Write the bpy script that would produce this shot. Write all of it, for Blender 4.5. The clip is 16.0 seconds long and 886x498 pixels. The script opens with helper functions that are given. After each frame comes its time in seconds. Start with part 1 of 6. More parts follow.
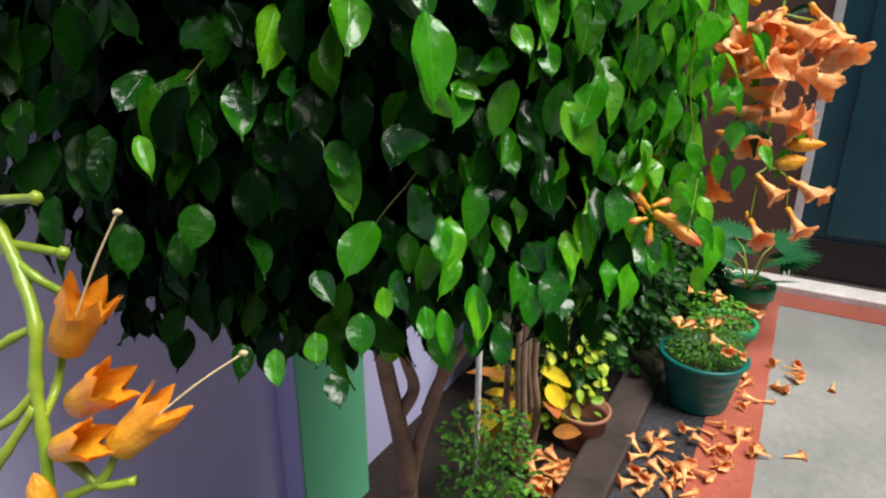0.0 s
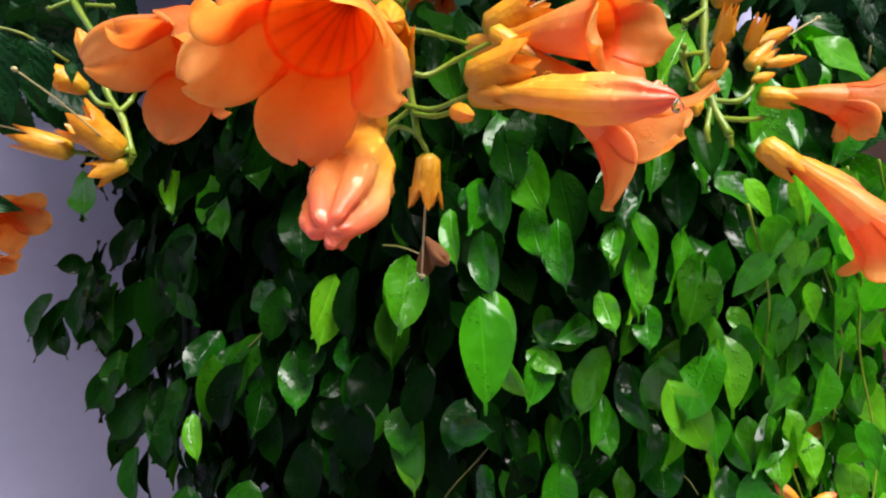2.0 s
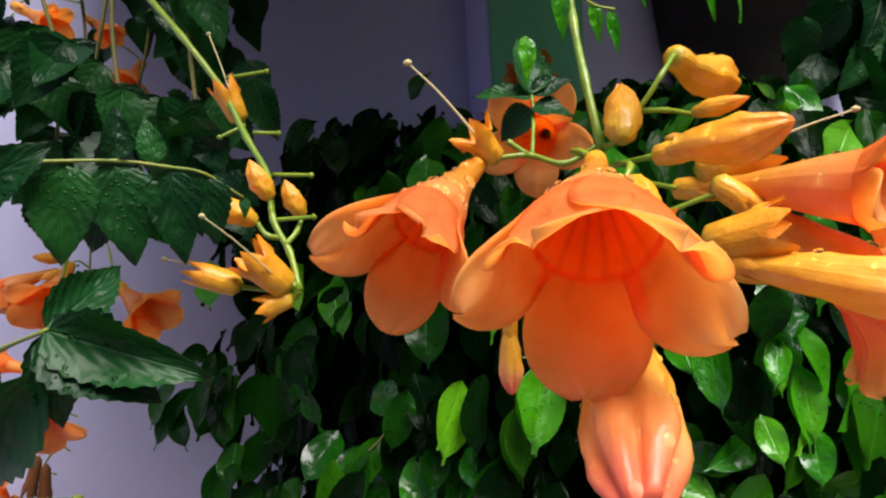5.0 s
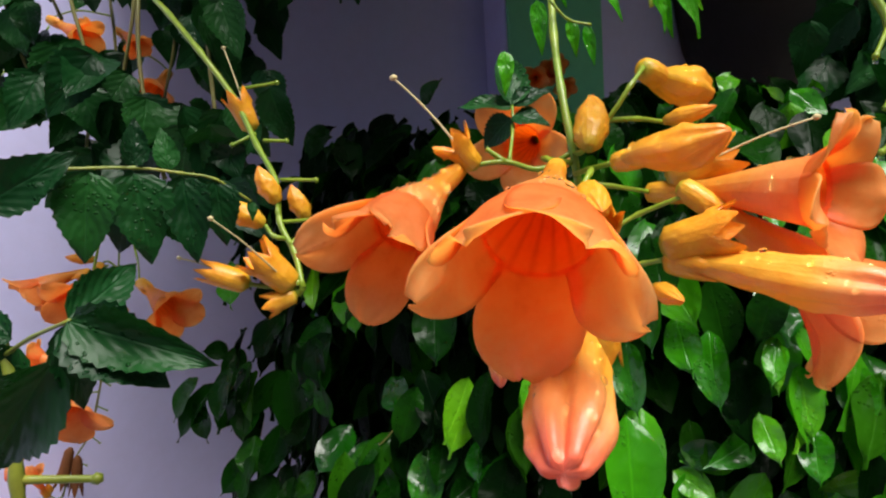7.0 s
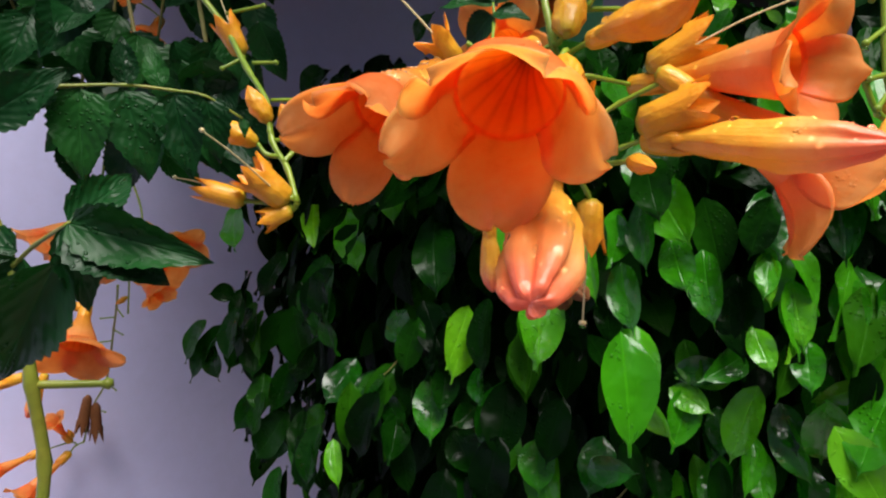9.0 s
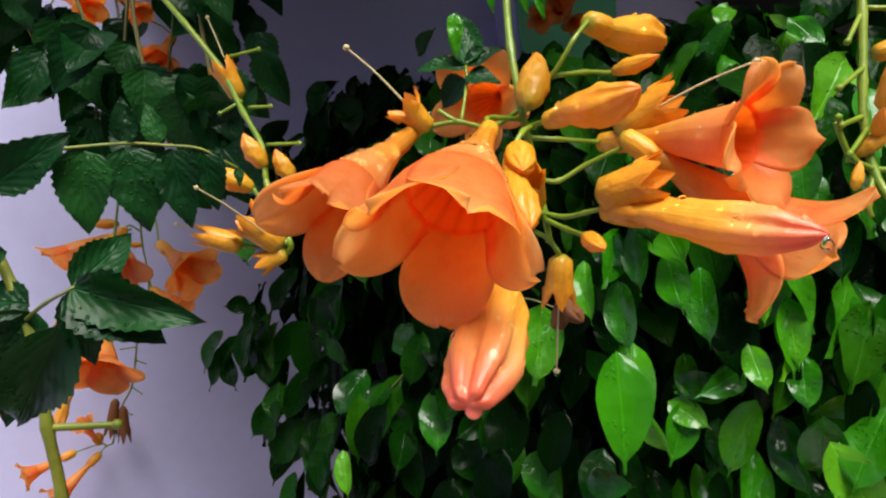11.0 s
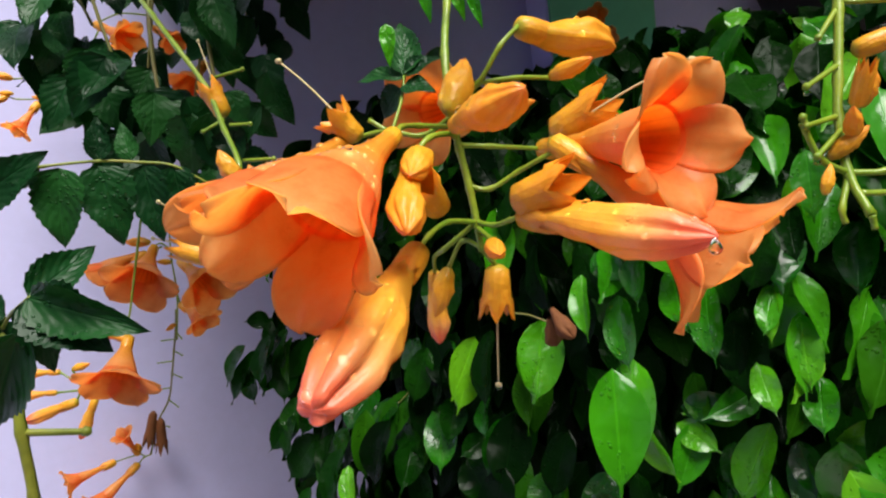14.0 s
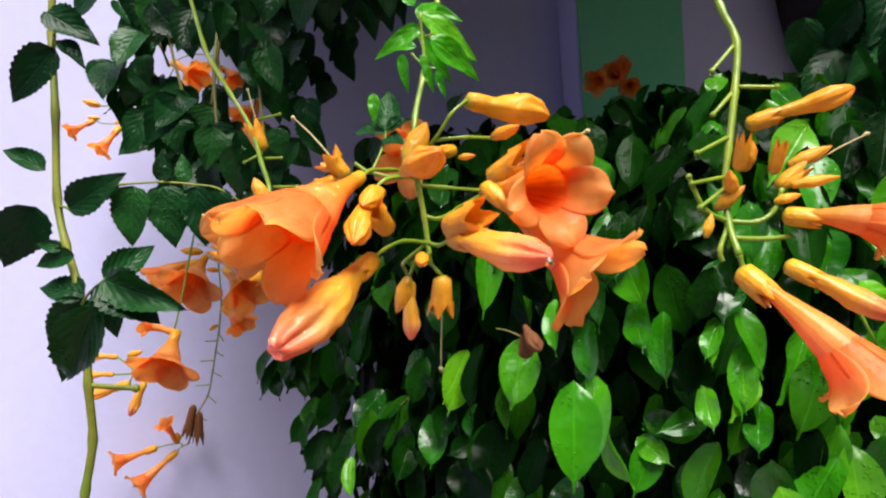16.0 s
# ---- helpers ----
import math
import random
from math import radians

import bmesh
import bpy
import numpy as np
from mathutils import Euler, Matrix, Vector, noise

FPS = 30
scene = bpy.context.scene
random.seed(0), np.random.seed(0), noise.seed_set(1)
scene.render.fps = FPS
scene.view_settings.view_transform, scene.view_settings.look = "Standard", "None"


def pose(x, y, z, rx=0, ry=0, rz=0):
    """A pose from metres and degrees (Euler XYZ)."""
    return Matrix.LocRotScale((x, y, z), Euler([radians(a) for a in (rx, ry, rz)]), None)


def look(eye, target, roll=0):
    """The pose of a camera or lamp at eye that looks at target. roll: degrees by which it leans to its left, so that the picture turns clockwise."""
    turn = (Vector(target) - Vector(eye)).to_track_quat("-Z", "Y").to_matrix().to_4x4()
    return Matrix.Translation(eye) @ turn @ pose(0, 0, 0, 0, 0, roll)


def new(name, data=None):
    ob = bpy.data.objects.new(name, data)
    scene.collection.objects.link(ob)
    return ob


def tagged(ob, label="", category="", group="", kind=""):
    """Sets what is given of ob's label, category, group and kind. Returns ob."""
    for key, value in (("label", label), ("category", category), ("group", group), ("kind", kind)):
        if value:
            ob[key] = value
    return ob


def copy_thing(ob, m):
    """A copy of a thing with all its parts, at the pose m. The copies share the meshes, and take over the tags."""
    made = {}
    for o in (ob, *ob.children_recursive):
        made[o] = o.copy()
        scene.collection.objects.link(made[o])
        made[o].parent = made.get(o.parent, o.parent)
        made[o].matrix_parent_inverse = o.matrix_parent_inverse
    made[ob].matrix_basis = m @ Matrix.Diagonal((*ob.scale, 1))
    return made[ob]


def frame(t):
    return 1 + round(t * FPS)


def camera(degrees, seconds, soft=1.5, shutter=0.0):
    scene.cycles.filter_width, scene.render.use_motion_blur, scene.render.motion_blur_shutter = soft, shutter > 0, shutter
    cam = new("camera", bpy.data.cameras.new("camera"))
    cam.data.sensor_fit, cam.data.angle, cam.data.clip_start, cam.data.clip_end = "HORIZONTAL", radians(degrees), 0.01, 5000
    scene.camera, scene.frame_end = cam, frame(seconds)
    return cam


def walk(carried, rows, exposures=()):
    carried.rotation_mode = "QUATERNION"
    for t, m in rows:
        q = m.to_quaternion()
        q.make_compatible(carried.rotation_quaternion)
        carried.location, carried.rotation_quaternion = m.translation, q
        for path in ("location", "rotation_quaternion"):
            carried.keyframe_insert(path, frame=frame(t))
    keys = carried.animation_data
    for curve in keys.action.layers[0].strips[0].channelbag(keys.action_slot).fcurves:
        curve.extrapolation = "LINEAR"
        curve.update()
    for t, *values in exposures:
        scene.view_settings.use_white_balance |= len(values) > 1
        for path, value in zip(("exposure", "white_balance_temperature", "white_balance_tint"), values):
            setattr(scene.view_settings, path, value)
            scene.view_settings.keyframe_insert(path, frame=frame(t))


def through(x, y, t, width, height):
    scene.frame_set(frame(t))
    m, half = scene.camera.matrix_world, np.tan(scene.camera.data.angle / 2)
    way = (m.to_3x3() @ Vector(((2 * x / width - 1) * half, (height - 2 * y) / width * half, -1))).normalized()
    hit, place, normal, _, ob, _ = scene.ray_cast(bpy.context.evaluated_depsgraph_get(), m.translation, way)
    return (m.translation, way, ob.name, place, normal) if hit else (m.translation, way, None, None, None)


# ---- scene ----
cam = camera(71.0, 16.0, 2.2)
PATH = [
    (0, (0.0001, -0.0031, 1.5960), (0.0097, 1.8771, 0.9143), 0.22),
    (0.5, (0.0663, 0.0503, 1.6358), (-0.1538, 1.9371, 1.0103), -1.38),
    (1, (0.1143, 0.1008, 1.6837), (-0.3054, 1.9812, 1.1471), -2.49),
    (1.5, (0.1482, 0.1313, 1.7240), (-0.4127, 1.9987, 1.2789), -3.07),
    (2, (0.1164, 0.1591, 1.7586), (-0.4689, 2.0332, 1.3773), -3.12),
    (2.5, (0.0754, 0.1806, 1.7770), (-0.5221, 2.0590, 1.4388), -3.36),
    (3, (0.0605, 0.1667, 1.7986), (-0.5437, 2.0518, 1.5136), -3.49),
    (3.5, (0.0656, 0.1948, 1.8151), (-0.5824, 2.0714, 1.5730), -3.52),
    (4, (0.0518, 0.1899, 1.8193), (-0.6754, 2.0423, 1.6190), -3.45),
    (4.5, (0.0636, 0.1745, 1.8157), (-0.7250, 2.0004, 1.6055), -3.39),
    (5, (0.0535, 0.1733, 1.8045), (-0.7552, 1.9927, 1.6160), -3.21),
    (7.5, (0.0861, 0.1535, 1.8042), (-0.8162, 1.9299, 1.6302), -3.61),
    (8, (0.0903, 0.1466, 1.8060), (-0.8246, 1.9168, 1.6343), -3.90),
    (8.5, (0.0966, 0.1466, 1.7936), (-0.8269, 1.9086, 1.5871), -4.08),
    (8.7, (0.0914, 0.1538, 1.7719), (-0.8133, 1.9186, 1.5130), -4.86),
    (10.8, (0.1155, 0.1566, 1.8100), (-0.8467, 1.8725, 1.4493), -6.48),
    (11, (0.1203, 0.1587, 1.8095), (-0.8556, 1.8702, 1.4652), -6.52),
    (11.5, (0.1352, 0.1703, 1.8084), (-0.8579, 1.8747, 1.4788), -6.67),
    (12, (0.1454, 0.1781, 1.8068), (-0.8775, 1.8688, 1.4978), -6.99),
    (12.5, (0.1495, 0.1850, 1.8050), (-0.9057, 1.8593, 1.5165), -7.22),
    (13, (0.1559, 0.1877, 1.8024), (-0.9264, 1.8470, 1.5280), -7.37),
    (13.5, (0.1675, 0.1855, 1.8023), (-0.9450, 1.8261, 1.5367), -7.57),
    (14, (0.1709, 0.1931, 1.7968), (-0.9686, 1.8161, 1.5369), -7.58),
    (14.5, (0.1874, 0.1850, 1.7967), (-0.9770, 1.7918, 1.5470), -7.70),
    (15, (0.2255, 0.1902, 1.7899), (-0.9563, 1.7859, 1.5512), -7.28),
    (15.5, (0.2455, 0.1749, 1.7937), (-0.9589, 1.7573, 1.5806), -6.78),
    (16, (0.2734, 0.1444, 1.7927), (-0.9905, 1.6877, 1.6484), -4.53),
]
walk(cam, [(t, look(eye, target, roll)) for t, eye, target, roll in PATH],
     [(0.0, 2.3), (1.5, 2.48), (3.5, 2.42), (5.0, 2.34), (8.0, 2.26), (11.0, 2.2), (13.5, 2.28), (15.0, 2.38), (16.0, 2.5)])

# ---- world and light ----
world = bpy.data.worlds.new("overcast_sky")
scene.world = world
world.use_nodes = True
wn = world.node_tree.nodes
sky = wn.new("ShaderNodeTexSky")
sky.sky_type, sky.sun_disc = "NISHITA", False
sky.sun_elevation, sky.sun_rotation = radians(66), radians(116)
sky.air_density, sky.dust_density, sky.ozone_density = 1.0, 4.0, 1.0
world.node_tree.links.new(sky.outputs[0], wn["Background"].inputs[0])
wn["Background"].inputs[1].default_value = 0.013
sun = new("sun", bpy.data.lights.new("sun", "SUN"))
sun.data.energy, sun.data.angle, sun.data.color = 1.5, radians(38), (1.0, 0.97, 0.92)
sun.matrix_world = look((1.9, -0.95, 4.8), (0, 0, 0))

# ---- material helpers ----


class Nodes:
    """A small node-graph builder round one material."""

    def __init__(self, name):
        self.mat = bpy.data.materials.new(name)
        self.mat.use_nodes = True
        self.tree = self.mat.node_tree
        self.bsdf = self.tree.nodes["Principled BSDF"]
        self.out = self.tree.nodes["Material Output"]

    def add(self, kind, **values):
        node = self.tree.nodes.new(kind)
        for key, value in values.items():
            node.inputs[key].default_value = value
        return node

    def link(self, a, b):
        self.tree.links.new(a, b)

    def noise(self, scale, detail=4.0, rough=0.55, coords="Object"):
        tex = self.add("ShaderNodeTexNoise", Scale=scale, Detail=detail, Roughness=rough)
        self.link(self.coord(coords), tex.inputs["Vector"])
        return tex.outputs["Fac"]

    def coord(self, which="Object"):
        return self.add("ShaderNodeTexCoord").outputs[which]

    def ramp(self, fac, stops):
        node = self.add("ShaderNodeValToRGB")
        el = node.color_ramp.elements
        while len(el) < len(stops):
            el.new(0.5)
        for e, (pos, col) in zip(el, stops):
            e.position, e.color = pos, (*col, 1)
        self.link(fac, node.inputs[0])
        return node.outputs[0]

    def mix(self, fac, a, b, mode="MIX"):
        node = self.tree.nodes.new("ShaderNodeMix")
        node.data_type, node.blend_type = "RGBA", mode
        for socket, value in ((node.inputs[0], fac), (node.inputs[6], a), (node.inputs[7], b)):
            if hasattr(value, "is_linked"):
                self.link(value, socket)
            elif isinstance(value, tuple):
                socket.default_value = (*value, 1)
            else:
                socket.default_value = value
        return node.outputs[2]

    def math(self, op, a, b=0.0, c=0.0):
        node = self.tree.nodes.new("ShaderNodeMath")
        node.operation = op
        for socket, value in zip(node.inputs, (a, b, c)):
            if hasattr(value, "is_linked"):
                self.link(value, socket)
            else:
                socket.default_value = value
        return node.outputs[0]

    def bump(self, height, strength=0.3, distance=0.001, after=None):
        node = self.add("ShaderNodeBump", Strength=strength, Distance=distance)
        self.link(height, node.inputs["Height"])
        if after is not None:
            self.link(after, node.inputs["Normal"])
        self.link(node.outputs[0], self.bsdf.inputs["Normal"])
        return node.outputs[0]

    def set(self, color=None, rough=None, spec=None, coat=None, metal=None):
        for key, value in (("Base Color", color), ("Roughness", rough), ("Specular IOR Level", spec), ("Coat Weight", coat), ("Metallic", metal)):
            if value is None:
                continue
            if hasattr(value, "is_linked"):
                self.link(value, self.bsdf.inputs[key])
            else:
                self.bsdf.inputs[key].default_value = (*value, 1) if isinstance(value, tuple) else value
        return self

    def glow_through(self, color, share):
        """Thin living tissue: part of the light passes through it."""
        thin = self.add("ShaderNodeBsdfTranslucent")
        if hasattr(color, "is_linked"):
            self.link(color, thin.inputs[0])
        else:
            thin.inputs[0].default_value = (*color, 1)
        both = self.add("ShaderNodeMixShader")
        both.inputs[0].default_value = share
        self.link(self.bsdf.outputs[0], both.inputs[1])
        self.link(thin.outputs[0], both.inputs[2])
        self.link(both.outputs[0], self.out.inputs[0])
        return self


def random_value(n, island):
    if island:
        return n.add("ShaderNodeNewGeometry").outputs["Random Per Island"]
    return n.add("ShaderNodeObjectInfo").outputs["Random"]


def leaf_material(name, stops, island=False, wet=0.1, veins=26.0, drops=True, through=0.22, rough=0.3, ribbing=0.1, spec=0.15):
    """Leaf tissue in the leaf's own coordinates (u across, v along), so that grain and beads suit its size."""
    n = Nodes(name)
    rnd = random_value(n, island)
    col = n.ramp(rnd, stops)
    uv = n.add("ShaderNodeSeparateXYZ")
    n.link(n.coord("UV"), uv.inputs[0])
    own = n.add("ShaderNodeCombineXYZ")
    n.link(n.math("MULTIPLY", uv.outputs[0], 0.5), own.inputs[0])
    n.link(uv.outputs[1], own.inputs[1])
    n.link(n.math("MULTIPLY", rnd, 57.0), own.inputs[2])

    def grain(scale, detail):
        tex = n.add("ShaderNodeTexNoise", Scale=scale, Detail=detail)
        n.link(own.outputs[0], tex.inputs["Vector"])
        return tex.outputs["Fac"]

    across = n.math("ABSOLUTE", n.math("SUBTRACT", uv.outputs[0], 0.5))
    rib = n.math("SMOOTH_MIN", n.math("MULTIPLY", across, 26.0), 1.0, 0.3)
    col = n.mix(n.math("SUBTRACT", 1.0, rib), col, n.mix(1.0, col, (1.5, 1.35, 1.5), "MULTIPLY"))
    col = n.mix(1.0, col, n.ramp(grain(2.6, 3.0), [(0.3, (0.80, 0.84, 0.8)), (0.7, (1.15, 1.1, 1.1))]), "MULTIPLY")
    n.set(color=col, rough=n.ramp(grain(4.0, 2.0), [(0.3, (rough,) * 3), (0.75, (rough + 0.16,) * 3)]), spec=spec, coat=wet)
    n.bsdf.inputs["Coat Roughness"].default_value = 0.08
    side = n.math("ADD", n.math("MULTIPLY", uv.outputs[1], veins), n.math("MULTIPLY", across, -veins * 0.8))
    ridge = n.math("MULTIPLY", n.math("SINE", side), ribbing)
    swell = n.math("MULTIPLY", grain(3.2, 2.0), 6.5)
    first = n.bump(n.math("ADD", n.math("ADD", ridge, rib), swell), 0.40, 0.0016)
    if drops:
        cell = n.add("ShaderNodeTexVoronoi", Scale=17.0)
        n.link(own.outputs[0], cell.inputs["Vector"])
        dome = n.ramp(cell.outputs["Distance"], [(0.0, (1, 1, 1)), (0.22, (0.7, 0.7, 0.7)), (0.33, (0, 0, 0))])
        gate = n.ramp(grain(2.4, 1.0), [(0.49, (0, 0, 0)), (0.53, (1, 1, 1))])
        n.bump(n.mix(1.0, dome, gate, "MULTIPLY"), 1.0, 0.0014, first)
    n.glow_through(n.mix(1.0, col, (1.1, 1.8, 0.4), "MULTIPLY"), through)
    return n.mat


# Near-black tones put the shade of the bush's gaps into the leaf mass.
GAP_SHADE_TONES = [(0.0, (0.001, 0.007, 0.001)), (0.5, (0.002, 0.016, 0.001)), (0.85, (0.006, 0.045, 0.002)), (1.0, (0.025, 0.12, 0.003))]
FRESH_TONES = [(0.0, (0.030, 0.23, 0.004)), (0.6, (0.065, 0.32, 0.006)), (1.0, (0.15, 0.45, 0.010))]
VINE_TONES = [(0.0, (0.003, 0.020, 0.006)), (0.5, (0.006, 0.040, 0.010)), (1.0, (0.014, 0.075, 0.014))]
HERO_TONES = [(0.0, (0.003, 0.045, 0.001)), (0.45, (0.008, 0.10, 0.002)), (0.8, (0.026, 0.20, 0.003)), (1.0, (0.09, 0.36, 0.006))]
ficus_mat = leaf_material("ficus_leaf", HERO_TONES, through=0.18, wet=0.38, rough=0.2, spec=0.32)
ficus_mass_mat = leaf_material("ficus_foliage", GAP_SHADE_TONES, island=True, through=0.06, wet=0.02, spec=0.04, rough=0.25)
# Young leaf colour, which also paints the bush's lit right side.
fresh_lit_mass_mat = leaf_material("ficus_young_lit_foliage", [(0.0, (0.008, 0.09, 0.002)), (0.5, (0.034, 0.23, 0.004)), (1.0, (0.11, 0.36, 0.010))], island=True, through=0.3, wet=0.35, spec=0.3, rough=0.22)
# Darker leaf copy: paints the shade on the bush's left half into the colour.
left_shade_mat = leaf_material("ficus_left_shade_leaf", [(0.0, (0.0025, 0.022, 0.001)), (0.6, (0.005, 0.046, 0.002)), (1.0, (0.017, 0.10, 0.004))], through=0.1, wet=0.06, spec=0.12, rough=0.22)
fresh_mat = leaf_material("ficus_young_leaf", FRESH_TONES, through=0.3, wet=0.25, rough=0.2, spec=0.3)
vine_mat = leaf_material("vine_leaflet", VINE_TONES, wet=0.04, veins=42.0, rough=0.28, ribbing=0.2, through=0.10, spec=0.13)


def petal_material(name, stops, streaks, through):
    """Corolla tissue: the colour runs from the tube's base (v = 0) to the lobe's rim (v = 1)."""
    n = Nodes(name)
    uv = n.add("ShaderNodeSeparateXYZ")
    n.link(n.coord("UV"), uv.inputs[0])
    col = n.ramp(uv.outputs[1], stops)
    stripe = n.math("POWER", n.math("ABSOLUTE", n.math("SINE", n.math("MULTIPLY", uv.outputs[0], 47.0))), 6.0)
    inward = n.ramp(uv.outputs[1], [(0.3, (1, 1, 1)), (0.62, (0, 0, 0))])
    col = n.mix(n.mix(1.0, n.math("MULTIPLY", stripe, streaks), inward, "MULTIPLY"), col, (0.45, 0.03, 0.008))
    blot = n.ramp(n.noise(7.0, 6.0, 0.68), [(0.28, (0.92, 0.76, 0.66)), (0.5, (1.0, 1.0, 1.0)), (0.72, (1.04, 1.16, 1.35))])
    col = n.mix(1.0, col, blot, "MULTIPLY")
    tint = n.ramp(n.add("ShaderNodeObjectInfo").outputs["Random"], [(0.0, (0.95, 0.88, 0.85)), (1.0, (1.05, 1.08, 1.0))])
    col = n.mix(1.0, col, tint, "MULTIPLY")
    n.set(color=col, rough=n.ramp(n.noise(14.0, 4.0), [(0.3, (0.30,) * 3), (0.7, (0.52,) * 3)]), spec=0.4, coat=0.25)
    n.bsdf.inputs["Coat Roughness"].default_value = 0.15
    fine = n.bump(n.math("ADD", n.noise(9.0, 5.0, 0.6), n.math("MULTIPLY", stripe, 0.12)), 0.42, 0.0020)
    cell = n.add("ShaderNodeTexVoronoi", Scale=38.0)
    n.link(n.coord("Object"), cell.inputs["Vector"])
    dome = n.ramp(cell.outputs["Distance"], [(0.0, (1, 1, 1)), (0.3, (0.5, 0.5, 0.5)), (0.36, (0, 0, 0))])
    gate = n.ramp(n.noise(5.0, 1.0), [(0.60, (0, 0, 0)), (0.64, (1, 1, 1))])
    n.bump(n.mix(1.0, dome, gate, "MULTIPLY"), 0.6, 0.0014, fine)
    n.glow_through(col, through)
    return n.mat


lobe_mat = petal_material("petal", [(0.0, (0.80, 0.14, 0.012)), (0.22, (0.90, 0.20, 0.02)), (0.38, (0.95, 0.28, 0.04)), (0.50, (0.98, 0.45, 0.12)), (1.0, (0.99, 0.60, 0.25))], 0.30, 0.80)
tube_mat = petal_material("tube_skin", [(0.0, (0.72, 0.36, 0.02)), (0.3, (0.92, 0.48, 0.06)), (0.55, (0.97, 0.52, 0.15)), (0.75, (0.97, 0.43, 0.11))], 0.0, 0.6)
bud_mat = petal_material("bud_skin", [(0.0, (0.70, 0.34, 0.015)), (0.45, (0.93, 0.45, 0.05)), (0.60, (0.95, 0.42, 0.12)), (0.76, (0.90, 0.22, 0.10)), (1.0, (0.86, 0.15, 0.09))], 0.0, 0.3)
young_bud_mat = petal_material("young_bud_skin", [(0.0, (0.55, 0.36, 0.02)), (0.35, (0.86, 0.42, 0.022)), (0.8, (0.92, 0.40, 0.035)), (1.0, (0.88, 0.28, 0.05))], 0.0, 0.3)
calyx_mat = petal_material("calyx_skin", [(0.0, (0.42, 0.36, 0.02)), (0.2, (0.78, 0.40, 0.02)), (1.0, (0.90, 0.35, 0.02))], 0.0, 0.2)

# Paler petals: fallen flowers' own colour, and brighter light painted on the far bunch.
pale_lit_lobe_mat = petal_material("pale_lit_petal", [(0.0, (0.93, 0.42, 0.10)), (0.5, (0.96, 0.44, 0.14)), (1.0, (0.98, 0.60, 0.28))], 0.1, 0.4)
pale_lit_tube_mat = petal_material("pale_lit_tube_skin", [(0.0, (0.91, 0.50, 0.11)), (0.5, (0.97, 0.60, 0.24)), (1.0, (0.98, 0.62, 0.30))], 0.0, 0.4)


def simple_material(name, a, b, scale, rough, bump=0.2, depth=0.002, spec=0.4, coat=0.0, fine=6.0, grain=0.2):
    n = Nodes(name)
    big = n.noise(scale, 5.0)
    small = n.noise(scale * fine, 6.0, 0.65)
    col = n.mix(n.ramp(big, [(0.3, (0, 0, 0)), (0.7, (1, 1, 1))]), a, b)
    col = n.mix(1.0, col, n.ramp(small, [(0.25, (1 - grain,) * 3), (0.75, (1 + 0.7 * grain,) * 3)]), "MULTIPLY")
    n.set(color=col, rough=n.ramp(small, [(0.2, (rough * 0.75,) * 3), (0.8, (min(1, rough * 1.2),) * 3)]), spec=spec, coat=coat)
    n.bump(n.math("ADD", n.math("MULTIPLY", big, 0.6), small), bump, depth)
    return n.mat


water = Nodes("water")
water.set(color=(1.0, 1.0, 1.0), rough=0.02)
water.bsdf.inputs["Transmission Weight"].default_value, water.bsdf.inputs["IOR"].default_value = 1.0, 1.33
water_mat = water.mat
stem_mat = simple_material("green_stem", (0.12, 0.22, 0.010), (0.24, 0.31, 0.020), 40.0, 0.4, coat=0.2)
dark_stem_mat = simple_material("ageing_stem", (0.16, 0.19, 0.03), (0.22, 0.17, 0.06), 30.0, 0.5)
shoot_stem_mat = simple_material("green_brown_stem", (0.13, 0.20, 0.015), (0.24, 0.24, 0.03), 30.0, 0.45)
style_mat = simple_material("style", (0.55, 0.45, 0.22), (0.62, 0.50, 0.25), 80.0, 0.5)
dry_mat = simple_material("dry_bract", (0.10, 0.03, 0.008), (0.20, 0.07, 0.015), 60.0, 0.8)
bark_mat = simple_material("grey_brown_bark", (0.15, 0.09, 0.055), (0.30, 0.20, 0.13), 14.0, 0.85, 0.6, 0.006)
wall_mat = simple_material("lavender_wall_paint", (0.54, 0.53, 0.82), (0.60, 0.59, 0.87), 1.3, 0.8, 0.06, 0.001, fine=30.0, grain=0.05)
pillar_mat = simple_material("green_pillar_paint", (0.14, 0.52, 0.28), (0.17, 0.58, 0.32), 2.0, 0.55, 0.1, 0.002, fine=20.0, grain=0.08)
soil_mat = simple_material("wet_soil", (0.018, 0.012, 0.008), (0.038, 0.025, 0.017), 9.0, 0.8, 0.9, 0.015)
screed_mat = simple_material("worn_grey_screed", (0.17, 0.175, 0.165), (0.25, 0.25, 0.235), 1.8, 0.45, 0.15, 0.002, coat=0.2, fine=14.0)
red_mat = simple_material("red_oxide_floor", (0.27, 0.065, 0.04), (0.34, 0.10, 0.07), 3.0, 0.32, 0.12, 0.002, coat=0.3, fine=12.0)
black_mat = simple_material("black_oxide_floor", (0.022, 0.024, 0.028), (0.05, 0.05, 0.055), 3.0, 0.28, 0.12, 0.002, coat=0.3, fine=12.0)
kerb_mat = simple_material("dark_brown_kerb", (0.028, 0.020, 0.018), (0.055, 0.040, 0.036), 5.0, 0.45, 0.3, 0.003, coat=0.2, fine=9.0)
teal_mat = simple_material("dark_teal_paint", (0.004, 0.05, 0.07), (0.008, 0.075, 0.095), 3.0, 0.4, 0.15, 0.002)
white_mat = simple_material("off_white_paint", (0.62, 0.58, 0.54), (0.74, 0.71, 0.67), 6.0, 0.6, 0.15, 0.002)
brown_wall_mat = simple_material("brown_wall_paint", (0.10, 0.05, 0.035), (0.15, 0.08, 0.055), 2.0, 0.7, 0.2, 0.003)
